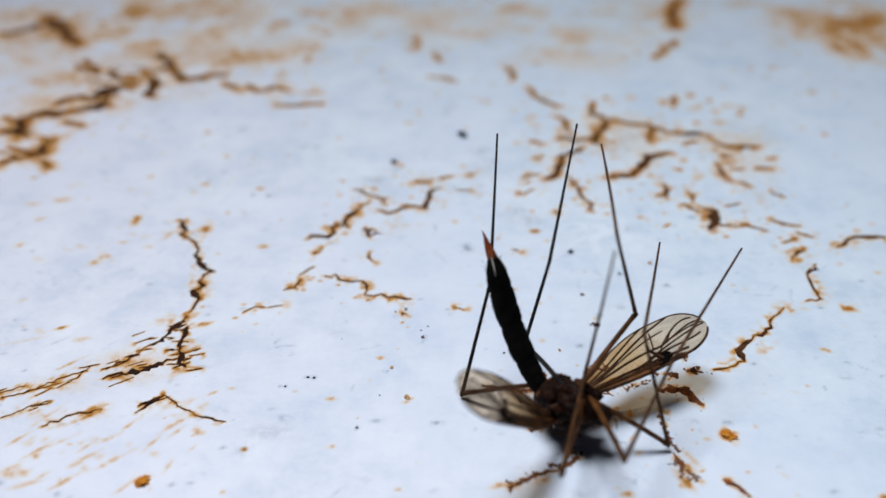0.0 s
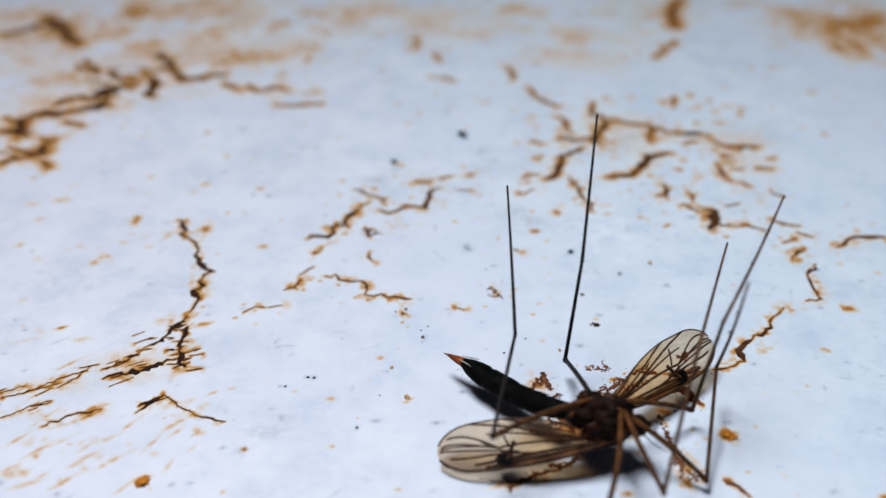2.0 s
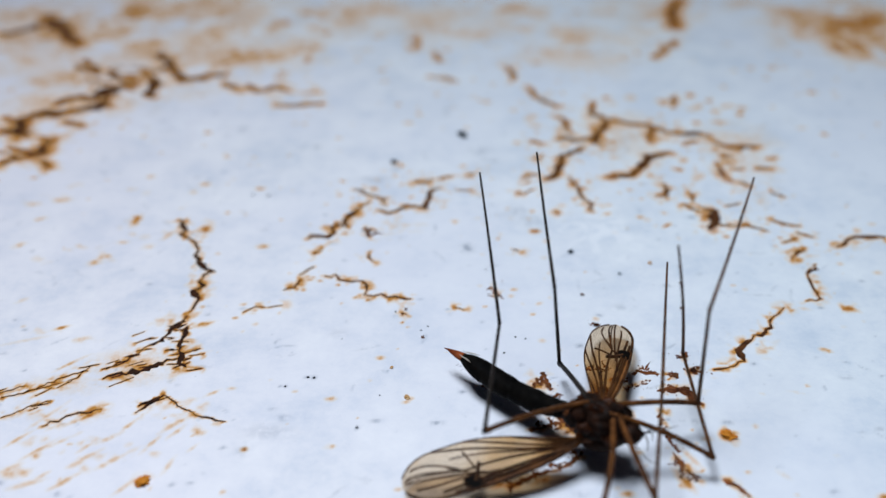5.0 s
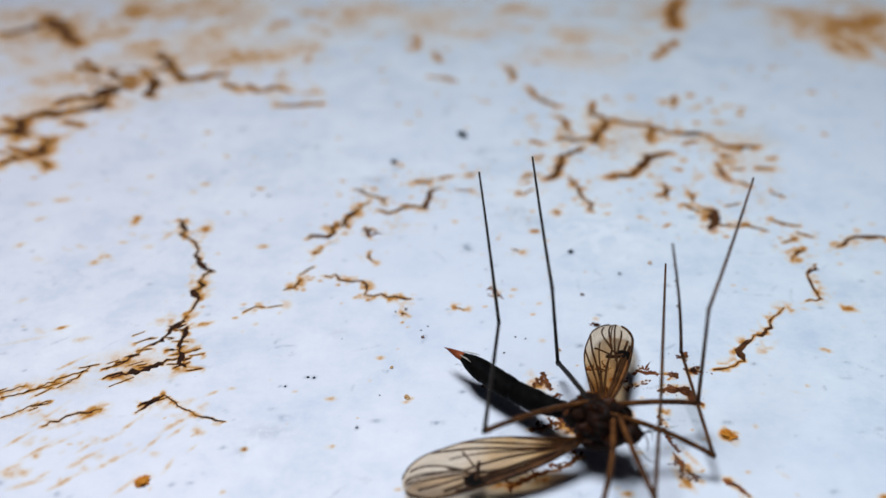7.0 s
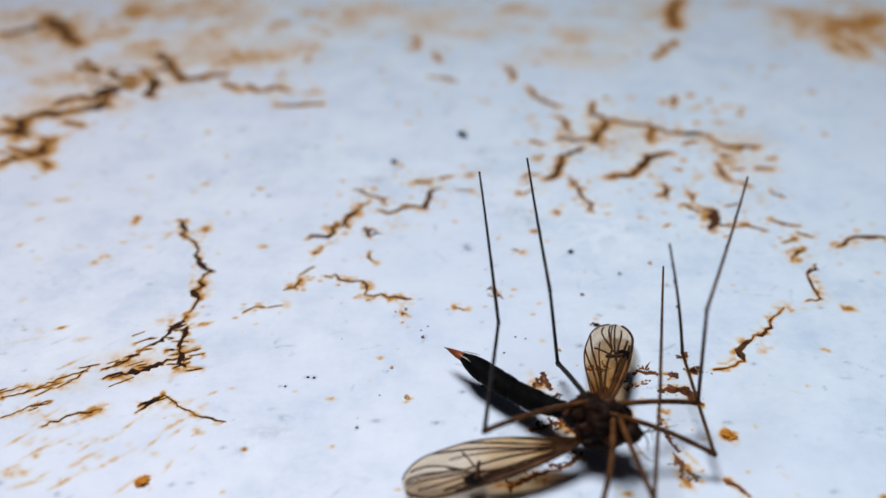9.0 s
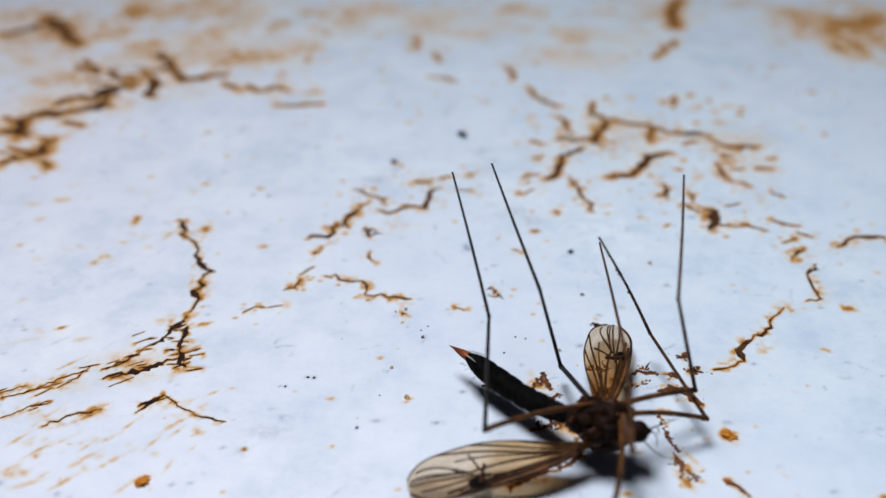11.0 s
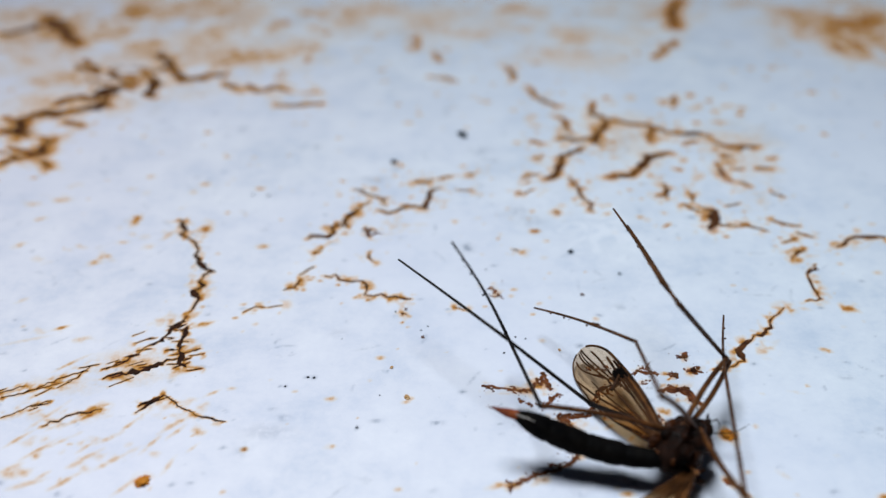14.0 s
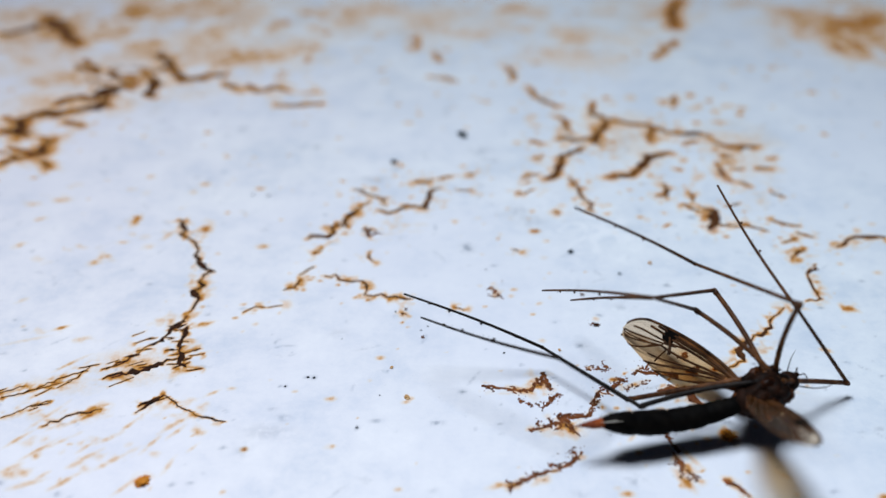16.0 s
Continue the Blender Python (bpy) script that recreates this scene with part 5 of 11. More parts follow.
    walk(wing_a, [
        (0, pose(-0.00052, -0.00133, -0.00067, -38.3, -41.2, -106.0)),
        (0.1, pose(-0.00050, -0.00125, -0.00075, -55.5, -55.8, -119.7)),
        (0.1667, pose(-0.00050, -0.00125, -0.00075, -12.1, -16.0, 165.5)),
        (0.2, pose(-0.00050, -0.00125, -0.00075, -14.1, 9.1, 144.5)),
        (0.3, pose(-0.00050, -0.00125, -0.00075, -12.8, 11.3, 142.5)),
        (0.3667, pose(-0.00050, -0.00125, -0.00075, -14.6, -30.0, -146.1)),
        (0.4, pose(-0.00050, -0.00125, -0.00075, -36.3, -40.1, -101.4)),
        (0.5, pose(0.00076, 0.00004, -0.00055, -27.7, 6.2, -134.3)),
        (0.6, pose(-0.00050, -0.00125, -0.00075, -28.9, -25.8, -107.6)),
        (0.7, pose(-0.00050, -0.00163, -0.00062, -19.7, -18.9, -89.6)),
        (0.8, pose(-0.00050, -0.00125, -0.00075, -32.6, -37.4, -99.2)),
        (0.8667, pose(-0.00069, -0.00112, -0.00079, -7.9, -8.1, 179.4)),
        (0.9, pose(-0.00079, -0.00106, -0.00081, -13.6, 9.2, 146.8)),
        (0.9667, pose(-0.00055, -0.00093, -0.00082, -14.1, -7.4, -136.6)),
        (1, pose(-0.00043, -0.00086, -0.00083, -21.3, -11.8, -99.6)),
        (1.1, pose(-0.00050, -0.00125, -0.00075, -27.8, -30.5, -104.2)),
        (1.2, pose(-0.00050, -0.00125, -0.00075, -25.0, -24.5, -108.7)),
        (1.3, pose(-0.00050, -0.00125, -0.00075, -25.9, -34.7, -103.6)),
        (1.4, pose(-0.00050, -0.00125, -0.00075, -34.8, -41.2, -118.1)),
        (1.5, pose(-0.00050, -0.00125, -0.00075, -37.8, -42.3, -133.9)),
        (1.75, pose(-0.00050, -0.00125, -0.00075, -31.2, -31.6, -136.0)),
        (2, pose(0.00125, -0.00071, -0.00044, -26.8, 9.6, -163.0)),
        (2.25, pose(0.00012, -0.00090, -0.00064, -25.8, 8.9, -150.3)),
        (2.5, pose(-0.00040, -0.00117, -0.00073, -25.0, 8.7, -141.5)),
        (3, pose(-0.00056, -0.00130, -0.00076, -23.8, 8.5, -137.9)),
        (3.5, pose(-0.00062, -0.00136, -0.00077, -22.7, 8.4, -137.6)),
        (4, pose(-0.00061, -0.00135, -0.00077, -21.8, 8.4, -137.7)),
        (4.2, pose(-0.00061, -0.00135, -0.00077, -21.4, 8.4, -137.7)),
        (5.5, pose(-0.00060, -0.00134, -0.00077, -18.8, 8.5, -138.0)),
        (7, pose(-0.00059, -0.00133, -0.00077, -15.8, 8.5, -138.3)),
        (9.2, pose(-0.00058, -0.00132, -0.00077, -11.3, 8.5, -138.7)),
        (10.2, pose(-0.00071, -0.00139, -0.00079, -12.5, 8.6, -145.5)),
        (11, pose(-0.00072, -0.00137, -0.00079, -13.4, 8.7, -151.0)),
        (11.25, pose(-0.00057, -0.00128, -0.00076, -13.7, 9.0, -153.2)),
        (11.5, pose(-0.00061, -0.00129, -0.00077, -14.0, 9.0, -160.5)),
        (11.7, pose(-0.00087, -0.00135, -0.00081, -14.2, 8.8, -165.4)),
        (11.85, pose(-0.00050, -0.00125, -0.00075, -14.3, 9.0, -166.5)),
        (12, pose(-0.00050, -0.00125, -0.00075, -14.4, 10.3, -168.4)),
        (12.2, pose(-0.00050, -0.00125, -0.00075, -12.5, 10.9, -170.5)),
        (12.35, pose(-0.00050, -0.00125, -0.00075, -11.1, 12.0, -171.0)),
        (12.5, pose(-0.00050, -0.00125, -0.00075, -9.6, 12.1, -171.4)),
        (12.6, pose(-0.00050, -0.00125, -0.00075, -8.9, 9.8, -173.7)),
        (12.7, pose(-0.00060, -0.00127, -0.00077, -7.9, 9.4, -168.9)),
        (12.8, pose(0.00035, -0.00141, -0.00060, -7.5, 9.7, 169.5)),
        (12.9, pose(-0.00030, -0.00122, -0.00072, -6.5, 8.2, -171.0)),
        (13, pose(-0.00050, -0.00125, -0.00075, -5.5, 10.7, -167.6)),
        (13.1, pose(-0.00055, -0.00126, -0.00076, -0.0, 8.0, -164.7)),
        (13.2, pose(0.00010, -0.00113, -0.00066, 5.7, 8.4, -168.9)),
        (13.3, pose(-0.00063, -0.00122, -0.00077, 11.9, 7.8, 168.0)),
        (13.4, pose(-0.00042, -0.00127, -0.00074, 17.8, 7.8, 167.5)),
        (13.5, pose(-0.00002, -0.00135, -0.00068, 23.6, 8.0, 168.2)),
        (13.6, pose(-0.00001, -0.00140, -0.00068, 22.4, 7.4, 163.1)),
        (13.7, pose(0.00013, -0.00151, -0.00067, 21.2, 6.8, 157.2)),
        (13.8, pose(0.00014, -0.00160, -0.00067, 19.9, 6.1, 151.5)),
        (13.9, pose(-0.00006, -0.00123, -0.00083, 13.8, -9.9, -177.1)),
        (14, pose(-0.00050, -0.00125, -0.00075, 20.4, -6.5, -168.6)),
        (14.1, pose(-0.00050, -0.00125, -0.00075, 21.3, -9.6, -164.3)),
        (14.2, pose(0.00046, -0.00072, -0.00077, 23.1, -9.0, -147.4)),
        (14.3, pose(-0.00053, -0.00126, -0.00074, 21.9, -8.9, -157.5)),
        (14.4, pose(-0.00050, -0.00125, -0.00075, 22.5, -4.4, -167.7)),
        (14.5, pose(-0.00050, -0.00125, -0.00075, 21.3, -1.8, -171.7)),
        (14.6, pose(-0.00050, -0.00125, -0.00075, 20.7, -10.0, -167.8)),
        (14.7, pose(-0.00050, -0.00125, -0.00075, 20.5, -15.5, -139.9)),
        (14.8, pose(-0.00050, -0.00125, -0.00075, 21.3, -10.0, -167.2)),
        (14.9, pose(-0.00050, -0.00125, -0.00075, 21.6, -6.5, -171.2)),
        (15, pose(-0.00050, -0.00125, -0.00075, 19.3, -2.7, -164.9)),
        (15.1, pose(-0.00050, -0.00125, -0.00075, 31.4, -3.1, 166.7)),
        (15.2, pose(0.00049, -0.00078, -0.00070, 23.6, -4.5, -152.2)),
        (15.3, pose(-0.00050, -0.00125, -0.00075, 4.0, -27.8, -138.2)),
        (15.4, pose(0.00024, -0.00047, -0.00127, -12.0, -26.0, -133.2)),
        (15.5, pose(-0.00050, -0.00125, -0.00075, -21.4, -36.0, -130.3)),
        (15.6, pose(-0.00050, -0.00125, -0.00075, -23.2, -28.7, -126.7)),
        (15.7, pose(0.00055, -0.00021, -0.00138, -13.2, -23.1, -135.3)),
        (15.8, pose(-0.00050, -0.00125, -0.00075, -15.7, -22.4, -131.0)),
        (15.9, pose(-0.00055, -0.00018, -0.00063, -17.0, -30.5, -123.1)),
        (16, pose(-0.00060, 0.00090, -0.00050, -16.6, -30.7, -116.2))])
    walk(wing_b, [
        (0, pose(-0.00050, 0.00125, -0.00075, 16.2, -9.5, 54.6)),
        (0.1, pose(-0.00050, 0.00125, -0.00075, 13.1, 3.6, 63.2)),
        (0.2, pose(-0.00050, 0.00125, -0.00075, 14.0, 0.3, 48.1)),
        (0.3, pose(-0.00050, 0.00125, -0.00075, 15.0, -1.5, 43.0)),
        (0.4, pose(-0.00050, 0.00125, -0.00075, 17.4, -20.2, 27.5)),
        (0.5, pose(-0.00050, 0.00125, -0.00075, 22.4, -32.6, 39.4)),
        (0.6, pose(-0.00050, 0.00125, -0.00075, 21.5, -31.6, 38.1)),
        (0.7, pose(-0.00050, 0.00125, -0.00075, 21.2, -41.5, 54.2)),
        (0.8, pose(-0.00050, 0.00125, -0.00075, 13.9, -23.7, 67.3)),
        (0.9, pose(-0.00050, 0.00125, -0.00075, 11.5, -7.6, 71.8)),
        (1, pose(-0.00050, 0.00125, -0.00075, 14.7, -20.5, 56.3)),
        (1.1, pose(-0.00050, 0.00125, -0.00075, 11.2, -6.3, 48.1)),
        (1.2, pose(-0.00050, 0.00125, -0.00075, 7.5, -8.1, 45.9)),
        (1.3, pose(-0.00050, 0.00125, -0.00075, 4.4, -15.3, 38.8)),
        (1.4, pose(-0.00050, 0.00125, -0.00075, -0.1, -10.5, 33.3)),
        (1.5, pose(-0.00050, 0.00125, -0.00075, -4.4, -6.0, 27.9)),
        (1.75, pose(-0.00050, 0.00125, -0.00075, 18.6, -3.2, 37.2)),
        (2, pose(-0.00035, 0.00144, -0.00076, 40.3, 1.6, 51.8)),
        (2.25, pose(-0.00050, 0.00125, -0.00075, 22.5, 3.7, 72.5)),
        (2.5, pose(-0.00050, 0.00125, -0.00075, 5.1, 4.6, 90.5)),
        (3, pose(-0.00050, 0.00125, -0.00075, 2.1, 6.2, 97.7)),
        (3.5, pose(-0.00050, 0.00125, -0.00075, 0.2, 6.7, 100.5)),
        (4, pose(-0.00050, 0.00125, -0.00075, -0.4, 6.7, 100.4)),
        (4.2, pose(-0.00050, 0.00125, -0.00075, -0.7, 6.7, 100.4)),
        (5.5, pose(-0.00050, 0.00125, -0.00075, -1.0, 6.7, 100.1)),
        (7, pose(-0.00050, 0.00125, -0.00075, -1.2, 6.7, 99.8)),
        (9.2, pose(-0.00050, 0.00125, -0.00075, -1.2, 6.6, 99.3)),
        (10.2, pose(-0.00050, 0.00125, -0.00075, 2.0, 6.5, 94.0)),
        (11, pose(-0.00050, 0.00125, -0.00075, 4.7, 6.5, 90.2)),
        (11.25, pose(-0.00050, 0.00125, -0.00075, 5.0, 6.6, 90.7)),
        (11.5, pose(-0.00050, 0.00125, -0.00075, 5.3, 6.7, 85.5)),
        (11.7, pose(-0.00050, 0.00125, -0.00075, 3.6, 6.3, 82.1)),
        (11.85, pose(-0.00050, 0.00125, -0.00075, 1.7, 6.1, 82.6)),
        (12, pose(-0.00050, 0.00125, -0.00075, -0.4, 5.7, 83.0)),
        (12.2, pose(-0.00050, 0.00125, -0.00075, -9.0, 5.6, 78.7)),
        (12.35, pose(-0.00050, 0.00125, -0.00075, -15.9, 6.6, 79.2)),
        (12.5, pose(-0.00050, 0.00125, -0.00075, -23.5, 7.8, 80.2)),
        (12.6, pose(-0.00052, 0.00115, -0.00074, -26.1, 7.2, 80.4)),
        (12.7, pose(-0.00047, 0.00157, -0.00080, -28.7, 8.4, 84.3)),
        (12.8, pose(-0.00050, 0.00125, -0.00075, -31.3, 2.3, 89.7)),
        (12.9, pose(-0.00051, 0.00156, -0.00079, -33.1, 7.5, 92.5)),
        (13, pose(-0.00050, 0.00125, -0.00075, -35.2, 5.9, 94.8)),
        (13.1, pose(-0.00050, 0.00125, -0.00075, -37.5, 5.6, 93.4)),
        (13.2, pose(-0.00050, 0.00125, -0.00075, -39.9, 5.3, 92.5)),
        (13.3, pose(-0.00050, 0.00125, -0.00075, -42.4, 5.0, 91.9)),
        (13.4, pose(-0.00050, 0.00125, -0.00075, -44.8, 4.4, 90.9)),
        (13.5, pose(-0.00050, 0.00125, -0.00075, -47.2, 4.0, 89.5)),
        (13.6, pose(-0.00050, 0.00125, -0.00075, -44.4, 2.5, 81.8)),
        (13.7, pose(-0.00050, 0.00125, -0.00075, -41.6, 0.9, 74.3)),
        (13.8, pose(-0.00050, 0.00125, -0.00075, -39.1, 0.0, 67.9)),
        (13.9, pose(-0.00047, 0.00130, -0.00075, -37.7, 2.6, 64.3)),
        (14, pose(-0.00080, 0.00056, -0.00073, -36.6, 1.2, 66.4)),
        (14.1, pose(-0.00062, 0.00081, -0.00072, -56.7, 4.1, 75.1)),
        (14.2, pose(-0.00051, 0.00148, -0.00078, -76.5, 7.5, 93.5)),
        (14.3, pose(-0.00050, 0.00125, -0.00075, -71.4, -21.5, 87.1)),
        (14.4, pose(-0.00051, 0.00123, -0.00075, -60.8, -4.4, 74.0)),
        (14.5, pose(-0.00039, 0.00156, -0.00079, -51.4, 6.4, 70.4)),
        (14.6, pose(-0.00050, 0.00125, -0.00075, -63.2, -20.3, 81.1)),
        (14.7, pose(-0.00050, 0.00125, -0.00075, -37.0, -23.2, 103.8)),
        (14.8, pose(-0.00049, 0.00127, -0.00075, -41.4, 3.7, 74.5)),
        (14.9, pose(-0.00036, 0.00161, -0.00079, -44.6, 6.0, 69.4)),
        (15, pose(-0.00040, 0.00157, -0.00079, -44.6, 6.3, 72.4)),
        (15.1, pose(-0.00050, 0.00125, -0.00075, -57.6, -3.7, 64.4)),
        (15.2, pose(-0.00050, 0.00125, -0.00075, -36.0, -6.6, 90.5)),
        (15.3, pose(-0.00057, 0.00146, -0.00075, -38.8, 1.1, 109.0)),
        (15.4, pose(-0.00042, 0.00094, -0.00076, -35.7, -1.5, 103.9)),
        (15.5, pose(-0.00048, 0.00092, -0.00076, -32.5, -0.9, 94.2)),
        (15.6, pose(-0.00048, 0.00101, -0.00074, -35.6, 2.1, 96.0)),
        (15.7, pose(-0.00048, 0.00142, -0.00071, -56.0, -14.2, 84.4)),
        (15.8, pose(-0.00050, 0.00126, -0.00075, -72.7, 12.4, 101.6)),
        (15.9, pose(-0.00050, 0.00122, -0.00074, -61.2, 9.2, 96.5)),
        (16, pose(-0.00049, 0.00112, -0.00073, -47.1, 8.1, 95.9))])
    walk(tibiae[0], [
        (0, pose(-0.00831, 0.00019, -0.00307, 24.2, -69.0, 80.4)),
        (0.1, pose(-0.00804, -0.00144, -0.00305, 122.2, -85.7, -18.4)),
        (0.2, pose(-0.00855, 0.00111, -0.00258, 53.1, -78.1, 51.1)),
        (0.3, pose(-0.00840, 0.00217, -0.00265, 45.8, -79.0, 58.6)),
        (0.4, pose(-0.00771, 0.00115, -0.00409, 41.4, -77.3, 63.1)),
        (0.4667, pose(-0.00426, -0.00466, 0.00104, 0.8, -34.5, 108.2)),
        (0.5, pose(-0.00253, -0.00757, 0.00361, -1.1, -11.8, 113.0)),
        (0.6, pose(-0.00258, -0.00758, 0.00354, -0.5, -7.4, 109.2)),
        (0.7, pose(-0.00428, -0.00707, 0.00301, -2.8, -12.3, 123.0)),
        (0.8, pose(-0.00494, -0.00669, 0.00305, -6.5, -17.4, 137.3)),
        (0.9, pose(-0.00496, -0.00676, 0.00270, -6.1, -7.2, 135.2)),
        (1, pose(-0.00493, -0.00684, 0.00240, -5.8, 5.2, 120.0)),
        (1.1, pose(-0.00466, -0.00698, 0.00248, -6.4, -1.9, 98.6)),
        (1.2, pose(-0.00481, -0.00632, 0.00428, -6.5, -4.7, 100.1)),
        (1.3, pose(-0.00562, -0.00630, 0.00271, -5.7, -11.4, 94.0)),
        (1.4, pose(-0.00636, -0.00518, 0.00402, -4.6, -12.0, 88.7)),
        (1.5, pose(-0.00690, -0.00378, 0.00512, -3.5, -13.0, 83.6)),
        (1.75, pose(-0.00661, -0.00500, 0.00385, -4.4, -9.9, 88.1)),
        (2, pose(-0.00640, -0.00577, 0.00212, -5.0, -7.5, 92.6)),
        (2.25, pose(-0.00580, -0.00626, 0.00225, -5.7, -7.4, 97.9)),
        (2.5, pose(-0.00512, -0.00672, 0.00238, -6.5, -7.7, 103.5)),
        (3, pose(-0.00525, -0.00666, 0.00227, -6.9, -9.2, 106.4)),
        (3.5, pose(-0.00536, -0.00658, 0.00230, -7.2, -10.3, 108.5)),
        (4, pose(-0.00536, -0.00658, 0.00230, -7.3, -10.8, 109.0)),
        (4.2, pose(-0.00536, -0.00658, 0.00230, -7.4, -11.0, 109.2)),
        (5.5, pose(-0.00538, -0.00657, 0.00230, -7.4, -11.2, 109.1)),
        (7, pose(-0.00540, -0.00655, 0.00230, -7.3, -11.3, 109.1)),
        (9.2, pose(-0.00542, -0.00654, 0.00230, -7.3, -11.3, 108.9)),
        (10.2, pose(-0.00627, -0.00586, 0.00228, -6.4, -12.5, 104.7)),
        (11, pose(-0.00691, -0.00521, 0.00235, -6.0, -14.6, 102.9)),
        (11.25, pose(-0.00831, 0.00087, -0.00310, -24.0, -76.5, 124.5)),
        (11.5, pose(-0.00845, 0.00192, -0.00264, -28.6, -72.0, 129.2)),
        (11.7, pose(-0.00832, 0.00262, -0.00262, -6.0, -72.5, 105.5)),
        (11.85, pose(-0.00801, 0.00312, -0.00299, 29.1, -74.0, 69.0)),
        (12, pose(-0.00843, -0.00263, 0.00287, 27.3, -15.6, 71.2)),
        (12.2, pose(-0.00764, 0.00448, -0.00264, -5.6, -72.8, 112.1)),
        (12.35, pose(-0.00754, 0.00455, -0.00276, 12.9, -73.5, 92.7)),
        (12.5, pose(-0.00741, 0.00438, -0.00315, 26.4, -70.2, 78.5)),
        (12.6, pose(-0.00910, -0.00091, 0.00191, 27.3, -21.4, 77.4)),
        (12.7, pose(-0.00888, -0.00185, 0.00181, 25.0, -20.6, 83.7)),
        (12.8, pose(-0.00811, -0.00362, 0.00193, 23.8, -17.9, 87.4)),
        (12.9, pose(-0.00842, -0.00306, 0.00174, 26.8, -17.7, 77.5)),
        (13, pose(-0.00848, -0.00296, 0.00150, 28.9, -18.0, 70.7)),
        (13.1, pose(-0.00847, -0.00296, 0.00164, 29.3, -18.4, 69.4)),
        (13.2, pose(-0.00853, -0.00284, 0.00164, 29.8, -19.2, 68.0)),
        (13.3, pose(-0.00848, -0.00296, 0.00149, 31.0, -14.8, 63.7)),
        (13.4, pose(-0.00821, -0.00259, 0.00371, 30.4, -17.3, 65.9)),
        (13.5, pose(-0.00777, -0.00170, 0.00538, 30.0, -21.1, 67.3)),
        (13.6, pose(-0.00799, -0.00104, 0.00533, 33.7, -24.2, 57.6)),
        (13.7, pose(-0.00818, -0.00026, 0.00522, 38.7, -28.4, 46.3)),
        (13.8, pose(-0.00822, 0.00118, 0.00524, 44.3, -40.4, 36.4)),
        (13.9, pose(-0.00358, 0.00878, -0.00142, 40.8, -24.9, 42.9)),
        (14, pose(-0.00623, 0.00734, 0.00257, 38.1, 6.1, 58.4)),
        (14.1, pose(-0.00869, 0.00395, 0.00161, 37.8, 8.7, 56.0)),
        (14.2, pose(-0.00875, -0.00229, 0.00040, 39.8, 2.9, 74.8)),
        (14.3, pose(-0.00925, 0.00003, 0.00157, 39.3, 2.6, 65.7)),
        (14.4, pose(-0.00890, 0.00224, 0.00321, 39.0, 3.5, 59.8)),
        (14.5, pose(-0.00773, 0.00516, 0.00351, 38.9, 3.9, 57.3)),
        (14.6, pose(-0.00811, 0.00381, 0.00426, 38.0, 7.3, 49.0)),
        (14.7, pose(-0.00863, -0.00077, 0.00405, 39.6, 5.4, 63.4)),
        (14.8, pose(-0.00780, 0.00331, 0.00527, 37.5, 10.2, 48.0)),
        (14.9, pose(-0.00703, 0.00412, 0.00593, 38.7, 12.3, 53.7)),
        (15, pose(-0.00676, 0.00455, 0.00598, 41.4, 12.7, 66.5)),
        (15.1, pose(-0.00754, 0.00383, 0.00538, 41.6, 18.7, 67.2)),
        (15.2, pose(-0.00879, -0.00045, 0.00375, 39.5, 10.9, 58.9)),
        (15.3, pose(-0.00868, 0.00246, 0.00380, 34.6, 21.2, 41.6)),
        (15.4, pose(-0.00849, 0.00407, 0.00270, 33.8, 9.4, 38.3)),
        (15.5, pose(-0.00781, 0.00514, 0.00333, 36.7, 6.5, 59.0)),
        (15.6, pose(-0.00845, 0.00396, 0.00308, 37.7, 14.9, 64.3)),
        (15.7, pose(-0.00885, 0.00250, 0.00321, 31.4, 9.6, 35.3)),
        (15.8, pose(-0.00875, 0.00323, 0.00286, 33.2, 25.8, 41.2)),
        (15.9, pose(-0.00894, 0.00325, 0.00071, 33.9, -5.8, 45.1)),
        (15.9667, pose(-0.00791, 0.00483, -0.00086, -13.5, -58.9, 117.7)),
        (16, pose(-0.00739, 0.00562, -0.00165, -65.0, -49.2, 179.0))])
